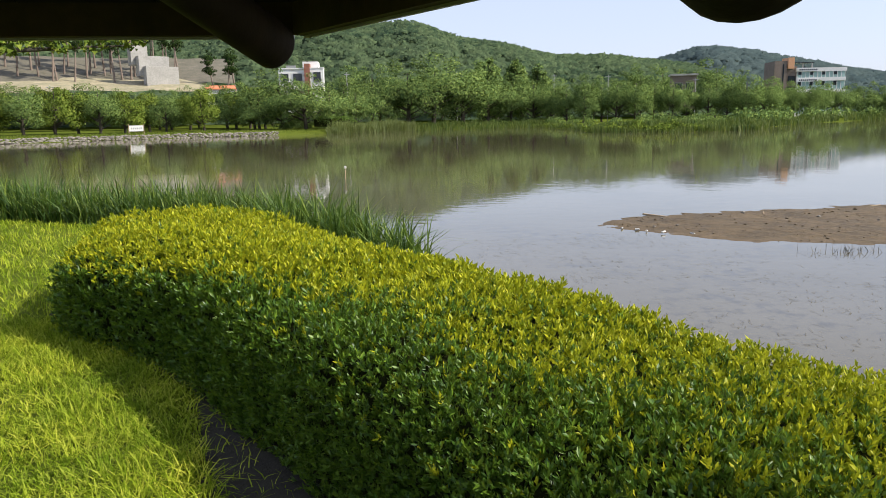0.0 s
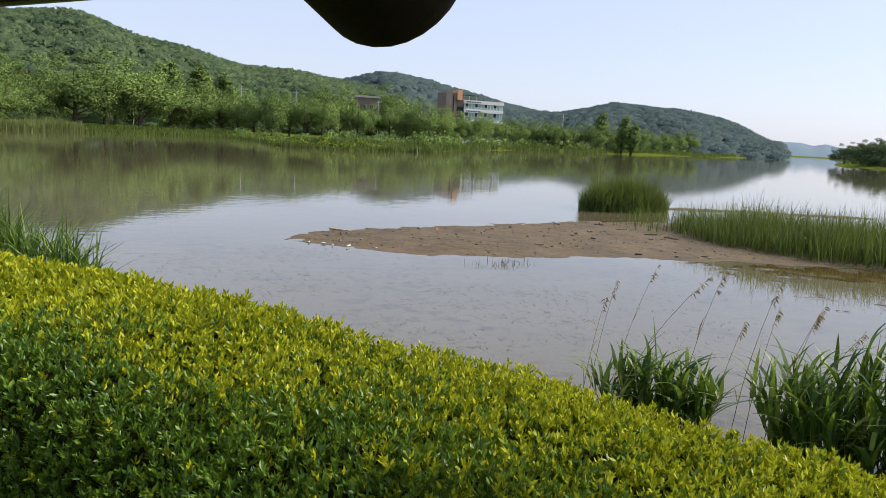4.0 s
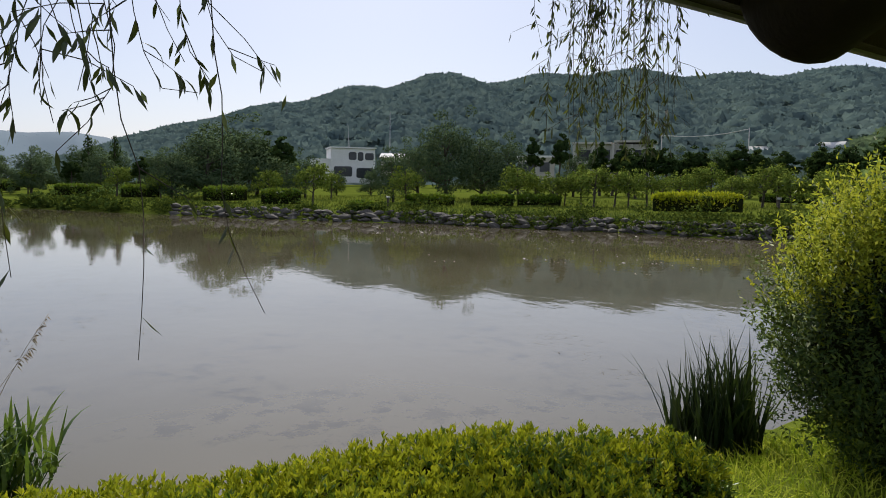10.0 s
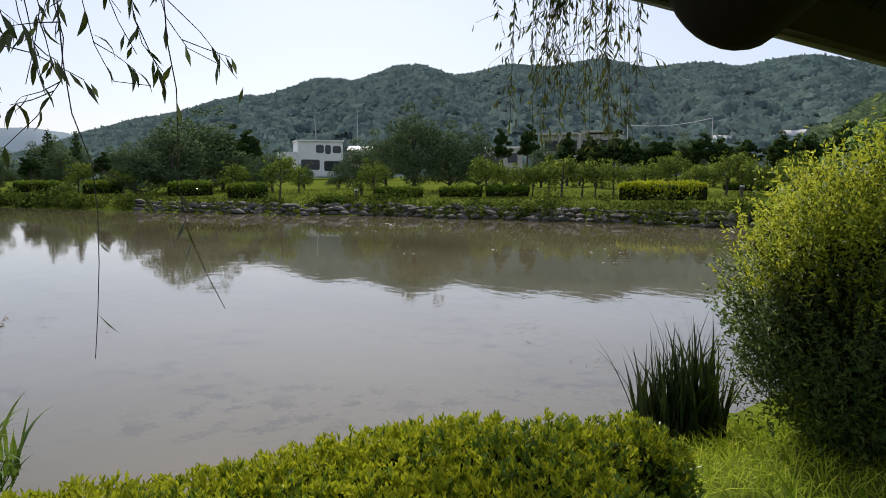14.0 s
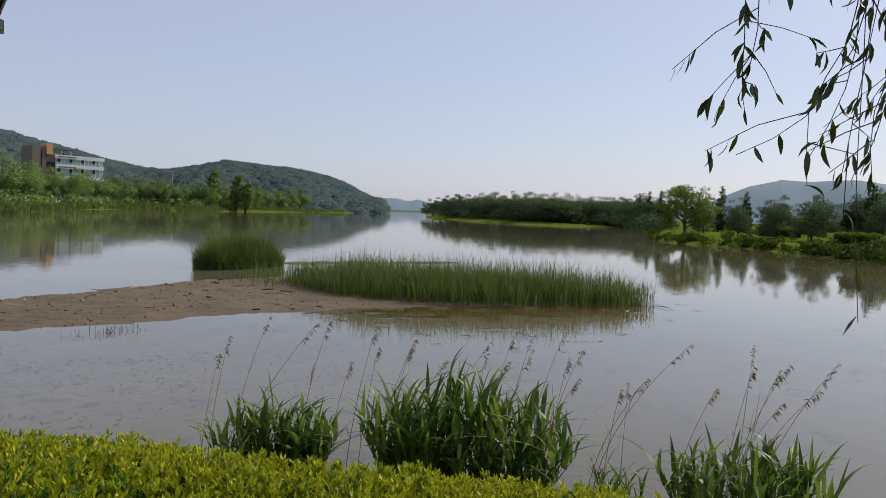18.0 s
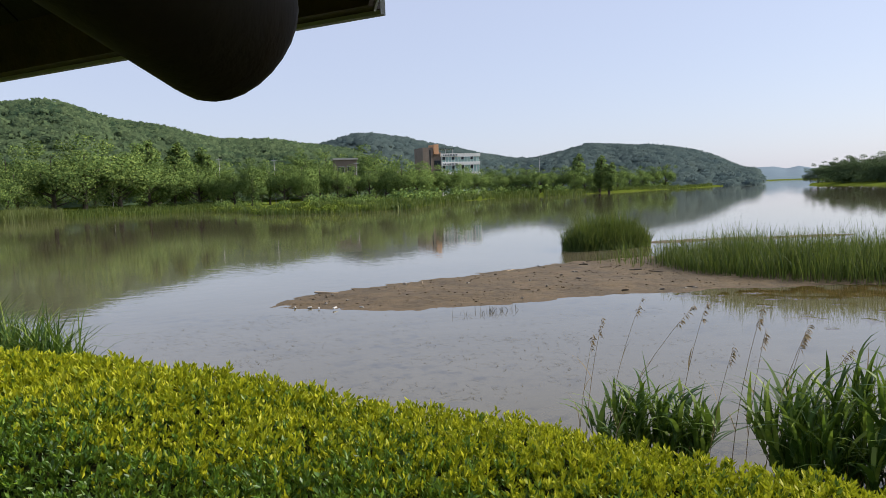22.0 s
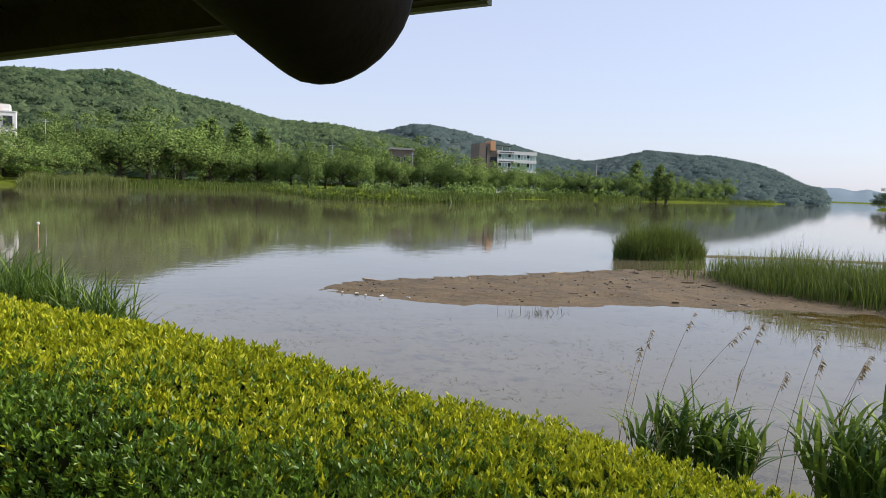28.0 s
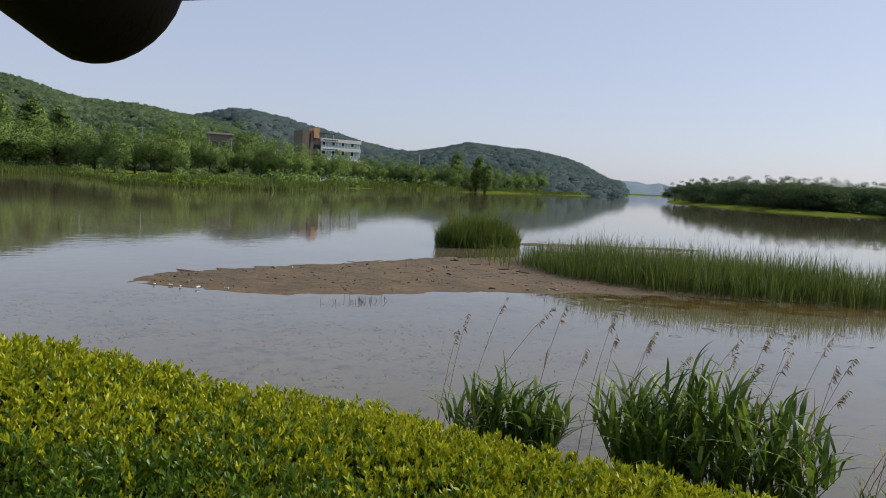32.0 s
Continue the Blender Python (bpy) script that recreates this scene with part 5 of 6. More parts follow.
for x in (-0.85, 0.85):
    part("stake", boxed(x - 0.04, -0.04, -0.4, x + 0.04, 0.04, 1.2), STRAW, bn)
for k in range(6):
    part("writing", boxed(-0.62 + k * 0.22, -0.03, 0.6, -0.48 + k * 0.22, -0.02, 0.8), GREY, bn)
# black posts and lamps on the park lawn
for az, d in ((105.7, 56), (134.4, 62), (97.0, 70)):
    x, y = d * math.sin(radians(az)), d * math.cos(radians(az))
    bl = thing("bollard_lamp", "short dark bollard lamp on the lawn", "lamp", pose(x, y, float(ground_z(np.array(x), np.array(y))) - 0.03), "bollard lamps")
    V, F = tube([(0, 0, 0), (0, 0, 0.85)], [0.10, 0.10], 8)
    part("post", solid("post", V, F), TRUNK, bl)
    part("head", boxed(-0.13, -0.13, 0.85, 0.13, 0.13, 1.0, bevel=0.02), GREY, bl)

# bare cut slope with a concrete terrace
rngc = np.random.default_rng(5)
A, S = np.meshgrid(np.linspace(-42, -17, 60), np.linspace(0, 1, 14))
D = 200 + 40 * S
Z = 10.6 + 6.4 * S + 0.5 * wobble(A, S * 8, 0.9) - np.clip(A + 18, 0, 9) * 0.45
slope = part("cut_slope", mesh_of("cut_slope", np.stack([D * np.sin(np.radians(A)), D * np.cos(np.radians(A)), Z], -1).reshape(-1, 3), np.array([(i * 60 + j, i * 60 + j + 1, (i + 1) * 60 + j + 1, (i + 1) * 60 + j) for i in range(13) for j in range(59)]), True), TAN_SOIL)
tagged(slope, "bare tan hillside cut above the park", "slope", kind="structure")
AW, SW = np.meshgrid(np.linspace(-44, -15, 60), np.linspace(0, 1, 8))
DW = 222 + 34 * SW
ZW = 13.6 + 9.5 * SW + 0.5 * wobble(AW, SW * 8, 1.1)
bank = part("wooded_bank", mesh_of("wooded_bank", np.stack([DW * np.sin(np.radians(AW)), DW * np.cos(np.radians(AW)), ZW], -1).reshape(-1, 3), np.array([(i * 60 + j, i * 60 + j + 1, (i + 1) * 60 + j + 1, (i + 1) * 60 + j) for i in range(7) for j in range(59)]), True), FOREST_FLOOR)
tagged(bank, "dim brown forest floor above the cut slope", "slope", kind="structure")
ter = thing("retaining_terrace", "stepped pale concrete retaining terrace on the cut slope", "terrace", stand(-19.6, 214, 14.6, 20))
for x0, x1, y0, z0, z1 in ((-5.6, 3.0, 0.0, -0.2, 3.0), (-6.6, 1.4, 2.2, 2.6, 5.8), (-7.8, -3.4, 4.4, 5.4, 8.6)):
    part("step", boxed(x0, y0, z0 - 2.0, x1, y0 + 2.6, z1, bevel=0.05), TERRACE, ter)
for az in np.arange(-41, -18.5, 0.42):
    d = rngc.uniform(220, 246)
    plant("tall", az + rngc.uniform(-0.2, 0.2), d, rngc.uniform(17, 21), "bare-stemmed pines on the cut slope", 0.5, None, 12.6 + (d - 220) * 0.26)
for az in (-16.4, -15.6, -14.9):
    plant("tall", az, 216, rngc.uniform(11, 13), "bare-stemmed pines on the cut slope", 0.8, None, 9.5)
for az in np.arange(-40, -14, 1.6):
    plant("round", az + rngc.uniform(-0.4, 0.4), rngc.uniform(178, 196), rngc.uniform(7.4, 9.6), "trees below the cut slope", 1.1)

# cable above the farm and a mast behind the white block
c0, c1 = Vector((205 * math.sin(radians(126.2)), 205 * math.cos(radians(126.2)), 16.2)), Vector((205 * math.sin(radians(132.2)), 205 * math.cos(radians(132.2)), 17.6))
cab = [c0.lerp(c1, t) - Vector((0, 0, 1.0 * 4 * t * (1 - t))) for t in np.linspace(0, 1, 14)]
V, F = tube(cab, [0.10] * 14, 5)
tagged(part("overhead_cable", solid("overhead_cable", V, F), LITTER), "pale cable sagging between two poles", "cable")
for p in (c0, c1):
    V, F = tube([(p.x, p.y, 3.0), (p.x, p.y, p.z + 0.3)], [0.16, 0.11], 7)
    tagged(part("cable_pole", solid("cable_pole", V, F), CONCRETE), "concrete pole carrying a cable", "pole", "cable poles")
V, F = tube([(210 * math.sin(radians(105.6)), 210 * math.cos(radians(105.6)), 3.0), (210 * math.sin(radians(105.6)), 210 * math.cos(radians(105.6)), 22.5)], [0.22, 0.08], 6)
tagged(part("radio_mast", solid("radio_mast", V, F), GREY), "thin grey mast behind the white building", "mast")


# ---- reed clumps, plumes and grass on the near bank ----
def clump(label, x, y, wide, deep, stems, height, leaf, width, seed, turn=0.0, lean=0.12, mat=None, arch=0.75):
    """A clump of reeds: upright stems, each with broad leaves that arch away from it, and dead stalks at the foot."""
    rng = np.random.default_rng(seed)
    a = rng.uniform(0, 2 * np.pi, stems)
    r = np.sqrt(rng.uniform(0, 1, stems))
    u, v = np.cos(a) * r * wide / 2, np.sin(a) * r * deep / 2
    c, s = math.cos(radians(turn)), math.sin(radians(turn))
    bx, by = x + u * c - v * s, y + u * s + v * c
    foot = np.column_stack([bx, by, np.maximum(ground_z(bx, by), -0.03) - 0.02])
    h = height * (1.0 - 0.48 * r ** 2) * rng.uniform(0.75, 1.1, stems)
    tip = foot + np.column_stack([u * c - v * s, u * s + v * c, np.zeros(stems)]) * (lean * 2.2) + rng.normal(0, lean * 0.4, (stems, 3)) * h[:, None] * np.array([1, 1, 0]) + np.column_stack([np.zeros((stems, 2)), h * 0.86])
    top = thing("reed_clump", label, "reeds")
    V, F = merged([tube([Vector(p), Vector(p).lerp(Vector(q), 0.5), Vector(q)], [0.006, 0.005, 0.002], 4, False) for p, q in zip(foot, tip)])
    part("stem_growth", solid("stem_growth", V, F), mat or REED, top)["kind"] = "stuff"
    per = 6
    t = np.tile(np.linspace(0.12, 1.0, per), stems) + rng.normal(0, 0.04, stems * per)
    base = np.repeat(foot, per, 0) + (np.repeat(tip, per, 0) - np.repeat(foot, per, 0)) * t[:, None]
    ln = leaf * rng.uniform(0.7, 1.15, stems * per) * (1.1 - 0.35 * np.abs(t - 0.6))
    part("foliage", blades("foliage", base, ln, width, arch * 0.55, rng, 6, arch * 1.1), mat or REED, top)["kind"] = "stuff"
    k = stems // 3
    part("dead_growth", blades("dead_growth", foot[:k], h[:k] * 0.5, width * 0.5, 0.35, rng, 4, 0.2), REED_DRY, top)["kind"] = "stuff"
    return top


def swords(label, x, y, wide, deep, count, height, width, seed, turn):
    """A dense stool of stiff upright leaves, all from the ground, the outer ones shorter and leaning out."""
    rng = np.random.default_rng(seed)
    a, r = rng.uniform(0, 2 * np.pi, count), np.sqrt(rng.uniform(0, 1, count))
    u, v = np.cos(a) * r * wide / 2, np.sin(a) * r * deep / 2
    c, s = math.cos(radians(turn)), math.sin(radians(turn))
    bx, by = x + u * c - v * s, y + u * s + v * c
    base = np.column_stack([bx, by, np.maximum(ground_z(bx, by), -0.03) - 0.02])
    top = thing("reed_clump", label, "reeds")
    for name, sel, lean in (("foliage", r < 0.7, 0.10), ("outer_foliage", r >= 0.7, 0.26)):
        h = height * (1.05 - 0.45 * r[sel] ** 2) * rng.uniform(0.75, 1.15, int(sel.sum()))
        part(name, blades(name, base[sel], h, width, lean, rng, 5, 0.14), SWORD_BLADE, top)["kind"] = "stuff"


CLUMP_BLADE = leafy("broad_reed_blade", ((0.0, (0.026, 0.066, 0.014)), (0.6, (0.066, 0.128, 0.022)), (1.0, (0.24, 0.31, 0.06))), 0.3, 0.5, 0.25, glow=(0.22, 0.33, 0.03))
clump("clump of broad-bladed green reeds at the water's edge", 5.12, 5.42, 0.92, 0.6, 80, 0.74, 0.38, 0.052, 101, -43, 0.17, CLUMP_BLADE, 0.62)
clump("tall wide clump of broad-bladed green reeds at the water's edge", 6.05, 3.72, 1.62, 0.8, 165, 1.12, 0.44, 0.055, 102, -58, 0.16, CLUMP_BLADE, 0.6)
clump("clump of broad-bladed green reeds at the water's edge", 6.85, 1.30, 1.10, 0.65, 80, 0.80, 0.38, 0.050, 103, -75, 0.19, CLUMP_BLADE, 0.62)
swords("dark clump of upright sword-leaved reeds on the bank", 6.15, -5.42, 1.00, 0.6, 330, 1.22, 0.046, 104, 20)
clump("small tuft of reeds at the water's edge", 6.55, 2.35, 0.5, 0.35, 14, 0.42, 0.34, 0.03, 105, 0, 0.2, CLUMP_BLADE)
clump("small tuft of reeds on the bank beside the hedge", 5.5, -2.75, 0.5, 0.35, 22, 0.45, 0.36, 0.03, 106, 0, 0.2)
reed_bed("shore_reeds", "belt of fresh green reeds along the near shore", [(-14, 20.5), (-10.5, 19.6), (-6, 17.9), (-2.6, 15.9), (-0.9, 14.2), (0.2, 12.8), (-0.3, 12.2), (-1.6, 13.0), (-4.0, 14.3), (-7.5, 16.0), (-12, 17.4), (-16, 18.6)], 12000, 1.42, 0.042, 23, 0.22, 0.5, soft=0.7, mat=CLUMP_BLADE)
reed_bed("shore_reeds", "belt of reeds along the near shore", [(-14, 20.5), (-40, 33), (-55, 38), (-56, 35), (-40, 30), (-16, 18.6)], 2600, 1.2, 0.05, 24, 0.16, 0.25, soft=0.7)


def plume(x, y, lean_az, high, lean, seed, label="dry reed stalk with a drooping seed plume"):
    """A thin dry stalk with a one-sided feathery head."""
    rng = np.random.default_rng(seed)
    z = max(float(ground_z(np.array(x), np.array(y))), -0.05)
    p = thing("reed_plume", label, "reed stalk", pose(x, y, z), "dry reed stalks")
    d = Vector((math.sin(radians(lean_az)), math.cos(radians(lean_az)), 0))
    pts = [d * (lean * t * t + 0.06 * t) * high + Vector((0, 0, high * t)) for t in np.linspace(0, 1, 8)]
    V, F = tube(pts, [0.0042 - 0.0027 * t for t in np.linspace(0, 1, 8)], 5)
    part("stalk", solid("stalk", V, F), REED_DRY, p)
    n = 24
    t = rng.uniform(0.88, 1.0, n)
    base = np.array([np.interp(t, np.linspace(0, 1, 8), [q[k] for q in pts]) for k in range(3)]).T
    dirs = np.array(d)[None] * 0.8 + np.array([0, 0, -0.35]) + rng.normal(0, 0.55, (n, 3))
    part("plume_head", leaves("plume_head", base, dirs, np.full(n, 0.045), np.full(n, 0.003), rng, 0.1, 0.5), REED_DRY, p)["kind"] = "stuff"
    for k in range(2):
        b = pts[2 + 2 * k]
        part("blade", blades("blade", np.array([b[:]]), 0.35, 0.014, 0.8, rng, 4, 0.5), REED_DRY, p)


rp = np.random.default_rng(8)
for cx, cy, n, spread in ((4.9, 5.6, 5, 0.5), (5.75, 4.35, 7, 0.5), (6.25, 3.3, 9, 0.5), (6.6, 2.55, 4, 0.2), (6.85, 1.45, 8, 0.4)):
    for k in range(n):
        plume(cx + rp.normal(0, spread * 0.6), cy + rp.normal(0, spread * 0.6), rp.uniform(60, 190), rp.uniform(1.15, 1.65), rp.uniform(0.05, 0.6), int(rp.integers(9999)))


def lawn(name, label, poly, count, height, width, seed):
    rng = np.random.default_rng(seed)
    q = scatter(poly, count, rng)
    z = ground_z(q[:, 0], q[:, 1])
    q, z = q[z > 0.03], z[z > 0.03]
    h = height * (0.85 + 0.3 * wobble(q[:, 0], q[:, 1], 2.6, seed) + 0.25 * wobble(q[:, 0], q[:, 1], 9.0, seed + 1))
    me = blades(name, np.column_stack([q, z - 0.005]), h, width, 0.7, rng, 2, 0.7)
    tagged(part(name, me, GRASS), label, "grass", kind="stuff")


lawn("lawn_grass", "short sunlit mown grass of the lawn", [(-5.0, 1.6), (-0.8, 1.6), (-1.0, 3.2), (-1.19, 3.99), (-1.45, 4.61), (-1.87, 5.66), (-2.6, 6.5), (-3.5, 7.25), (-4.3, 8.0), (-6.5, 8.0)], 46000, 0.13, 0.011, 111)
lawn("lawn_grass", "mown grass of the lawn farther off", [(-3.6, 8.0), (-5.0, 10.6), (-2.6, 11.6), (-0.6, 9.4), (1.2, 11), (-1.5, 13.4), (-8, 16.6), (-16, 19), (-14, 12), (-6.5, 8)], 22000, 0.15, 0.019, 112)
lawn("lawn_grass", "longer grass on the bank beyond the hedge", [(3.6, -2.6), (4.3, -2.2), (6.5, -4.6), (7.5, -8), (9, -13), (4, -14), (1.0, -6.5), (1.9, -3.2)], 22000, 0.18, 0.014, 113)
lawn("bank_grass", "rough grass on the bank below the hedge", [(0.5, 8.4), (2.0, 5.8), (3.4, 3.9), (4.3, 2.0), (4.5, 0), (4.6, -2.2), (6.3, -4.0), (6.2, 0), (6.0, 2.4), (4.9, 5.2), (2.4, 9.8), (0.6, 12)], 9000, 0.16, 0.011, 114)


# soil along the hedge foot, with the hedge's shade in its dark colour
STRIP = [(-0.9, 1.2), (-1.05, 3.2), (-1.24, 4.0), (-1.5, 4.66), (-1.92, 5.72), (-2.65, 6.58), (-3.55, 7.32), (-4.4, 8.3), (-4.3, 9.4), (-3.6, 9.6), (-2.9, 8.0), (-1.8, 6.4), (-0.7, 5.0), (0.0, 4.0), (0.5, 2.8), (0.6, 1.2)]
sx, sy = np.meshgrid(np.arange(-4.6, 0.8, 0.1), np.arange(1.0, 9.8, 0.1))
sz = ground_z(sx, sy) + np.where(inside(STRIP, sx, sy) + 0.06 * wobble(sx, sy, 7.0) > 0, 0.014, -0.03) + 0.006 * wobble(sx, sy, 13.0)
si, sj = np.meshgrid(np.arange(sx.shape[0] - 1), np.arange(sx.shape[1] - 1), indexing="ij")
sf = np.stack([si * sx.shape[1] + sj, si * sx.shape[1] + sj + 1, (si + 1) * sx.shape[1] + sj + 1, (si + 1) * sx.shape[1] + sj], -1).reshape(-1, 4)
tagged(part("shade_soil_strip", mesh_of("shade_soil_strip", np.stack([sx, sy, sz], -1).reshape(-1, 3), sf[(inside(STRIP, sx, sy).ravel()[sf] > -0.15).any(1)], True), SHADE_SOIL), "strip of bare soil along the hedge foot, shade put into its colour", "soil", kind="structure")
lawn("soil_weeds", "sparse shaded grass on the bare soil", STRIP, 1500, 0.10, 0.010, 115)


# ---- leafy shrub ----
def shrub(label, x, y, rad, high, count, leaf, seed, mat):
    rng = np.random.default_rng(seed)
    z0 = float(ground_z(np.array(x), np.array(y)))
    top = thing("shrub", label, "shrub", pose(x, y, z0))
    stems = []
    for k in range(14):
        a = rng.uniform(0, 6.28)
        r = rng.uniform(0.2, 0.8) * rad
        stems.append(tube([(0.08 * math.cos(a), 0.08 * math.sin(a), -0.1), (r * 0.5 * math.cos(a), r * 0.5 * math.sin(a), high * 0.45), (r * math.cos(a), r * math.sin(a), high * rng.uniform(0.7, 0.95))], [0.022, 0.014, 0.004], 5))
    V, F = merged(stems)
    part("stems", solid("stems", V, F), TRUNK, top)
    # added near-black ball, its colour standing for the shade within the foliage
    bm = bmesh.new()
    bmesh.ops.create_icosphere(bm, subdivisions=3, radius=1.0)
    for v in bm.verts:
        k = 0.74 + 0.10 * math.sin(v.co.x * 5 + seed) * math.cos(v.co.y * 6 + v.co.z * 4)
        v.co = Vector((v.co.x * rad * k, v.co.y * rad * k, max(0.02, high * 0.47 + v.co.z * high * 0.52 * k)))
    part("core", bm, CORE_SHADE, top)
    n = count // 14
    d = rng.normal(size=(n, 3))
    d /= np.linalg.norm(d, axis=1, keepdims=True)
    lump = 1 + 0.14 * np.sin(d[:, 0] * 7 + seed) * np.cos(d[:, 2] * 6) + 0.10 * np.sin(d[:, 1] * 11 + d[:, 2] * 9) + 0.09 * rng.normal(size=n)
    r = rng.uniform(0.62, 1.0, n) ** 0.5 * lump
    tip = d * np.array([rad, rad, high * 0.53]) * r[:, None] + np.array([0, 0, high * 0.5])
    tip[:, 2] = np.maximum(tip[:, 2], 0.05)
    # upright shoots that stand out of the top
    grow = d * 0.6 + np.array([0, 0, 0.9]) + rng.normal(0, 0.25, (n, 3))
    grow /= np.linalg.norm(grow, axis=1, keepdims=True)
    ln = rng.uniform(0.12, 0.30, n) + 0.22 * (rng.uniform(0, 1, n) < 0.06)
    t = rng.uniform(-0.6, 1.0, (n, 14))
    pl = (tip[:, None] + grow[:, None] * (t * ln[:, None])[..., None]).reshape(-1, 3)
    dr = np.repeat(grow, 14, 0) * 0.55 + rng.normal(0, 0.55, (n * 14, 3))
    mass = np.repeat(d, 14, 0) * 0.7 + dr * 0.25 + np.array([0, 0, 0.35])
    # bright leaves grow likelier with height: the sunlit top is put into the colour
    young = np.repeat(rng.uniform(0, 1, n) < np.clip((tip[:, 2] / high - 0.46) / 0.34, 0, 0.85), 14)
    for what, sel, use in (("foliage", ~young, mat), ("young_lit_foliage", young, SHRUB_LIT_TIP)):
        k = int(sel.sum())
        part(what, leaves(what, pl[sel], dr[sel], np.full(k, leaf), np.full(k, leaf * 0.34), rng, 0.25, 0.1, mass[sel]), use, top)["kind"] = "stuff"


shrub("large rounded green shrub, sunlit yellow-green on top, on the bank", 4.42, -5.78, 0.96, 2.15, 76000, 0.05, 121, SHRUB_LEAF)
shrub("leafy shrub behind the willow trunk", 3.3, -7.4, 1.2, 2.1, 16000, 0.08, 122, SHRUB_LEAF)


# ---- willow beside the pavilion ----
def willow():
    rng = np.random.default_rng(131)
    w = thing("willow_tree", "old willow with deeply furrowed grey bark and hanging leafy twigs", "tree")
    # furrowed trunk
    base, topp = Vector((1.735, -3.45, 0.35)), Vector((2.20, -3.21, 5.2))
    n, m = 300, 330
    t = np.concatenate([np.linspace(0, 0.66, 300), np.linspace(0.67, 1, 30)])[:, None]
    a = np.linspace(0, 2 * np.pi, n, endpoint=False)[None]
    z = t * (topp.z - base.z)
    ridge, fine = np.zeros((m, n)), np.zeros((m, n))
    for i in range(m):
        for j in range(n):
            ca, sa, zz = math.cos(a[0, j]), math.sin(a[0, j]), z[i, 0]
            w1 = noise.noise(Vector((ca * 2.5, sa * 2.5, zz * 3.0))) * 0.7
            ridge[i, j] = min(abs(noise.noise(Vector((ca * 5.6 + w1, sa * 5.6 + w1, zz * 2.6)))), abs(noise.noise(Vector((ca * 5.0 - w1, sa * 5.0 + 7, zz * 3.0)))) * 1.2)
            fine[i, j] = noise.noise(Vector((ca * 16, sa * 16, zz * 9.0 + w1)))
    ridge = 1 - np.clip(ridge * 4.2, 0, 1)
    rad = 0.166 * (1 + 0.30 * np.exp(-z * 2.2) + 0.14 * np.clip((z - 1.3) / 2, 0, 1)) + 0.050 * ridge ** 1.2 + 0.012 * fine * (0.6 + ridge)
    rad = rad * (1 + 0.03 * np.sin(a * 2 + 1.0) + 0.02 * np.sin(a * 3 + z))
    cx, cy = base.x + (topp.x - base.x) * t, base.y + (topp.y - base.y) * t
    V = np.stack([cx + rad * np.cos(a), cy + rad * np.sin(a), base.z + z + 0 * a], -1).reshape(-1, 3)
    i, j = np.meshgrid(np.arange(m - 1), np.arange(n), indexing="ij")
    F = np.stack([i * n + j, i * n + (j + 1) % n, (i + 1) * n + (j + 1) % n, (i + 1) * n + j], -1).reshape(-1, 4)
    part("trunk", mesh_of("trunk", V, F, True), BARK, w, "thick trunk with deeply furrowed bark")
    limbs = {"a": [(2.17, -3.23, 5.0), (2.3, -2.3, 5.7), (2.5, -1.2, 5.8), (2.75, -0.3, 5.3), (2.75, 0.4, 4.5)], "b": [(2.17, -3.23, 4.9), (3.1, -3.3, 6.2), (4.4, -3.5, 6.8), (5.4, -3.5, 6.2), (5.9, -3.3, 5.4)],
             "c": [(2.17, -3.23, 5.0), (1.5, -3.9, 6.4), (0.8, -5.0, 7.4)]}
    for k, pts in limbs.items():
        sm, _ = spline(pts, 16)
        V, F = tube([Vector(p) for p in sm], list(np.linspace(0.12, 0.02, 16)), 8)
        part("limb", solid("limb", V, F), BARK, w)

    kinds = []
    for k in range(4):
        ln, wd, curl = 0.078 + 0.010 * k, 0.0085 + 0.001 * k, 0.004 + 0.006 * k
        rows = [(0.0, 0.05), (0.15, 0.55), (0.38, 1.0), (0.66, 0.85), (0.88, 0.4), (1.0, 0.03)]
        V = [p for u, q in rows for p in ((-wd * q, curl * math.sin(3 * u) + 0.25 * wd * q, -ln * u), (0, curl * math.sin(3 * u), -ln * u), (wd * q, curl * math.sin(3 * u) + 0.25 * wd * q, -ln * u))]
        me = solid("leaf", V, [(3 * i + j, 3 * i + j + 1, 3 * i + j + 4, 3 * i + j + 3) for i in range(5) for j in range(2)])
        me.materials.append(WILLOW_LEAF)
        kinds.append(me)
    left = [420]

    # crown overhead
    cn = 26000
    ca, cr = rng.uniform(radians(15), radians(150), cn), 5.5 * np.sqrt(rng.uniform(0.02, 1, cn))
    cr *= 1 + 0.07 * np.sin(ca * 9) + 0.05 * np.sin(ca * 17)
    cz = 4.9 + 2.6 * rng.uniform(0, 1, cn) * (1 - 0.55 * (cr / 6) ** 2) + 0.25 * wobble(cr * np.sin(ca), cr * np.cos(ca), 2.0)
    cp = np.column_stack([1.6 + cr * np.sin(ca), -3.0 + cr * np.cos(ca), cz])
    part("crown", leaves("crown", cp, np.column_stack([rng.normal(0, 0.5, (cn, 2)), -np.ones(cn)]) + rng.normal(0, 0.4, (cn, 3)), np.full(cn, 0.17), np.full(cn, 0.05), rng), WILLOW_LEAF, w)["kind"] = "stuff"

    def strand(points, leaf_from, leaf_n, leaf, thick=0.0035, sub=0, seed=0, single=False):
        r2 = np.random.default_rng(seed)
        sm, length = spline(points, 22)
        jit = r2.normal(0, 0.008, sm.shape)
        sm = sm + np.cumsum(jit, 0) * 0.35
        sm[0] = points[0]
        tubes = [tube([Vector(p) for p in sm], list(np.linspace(thick, 0.0012, 22)), 5)]
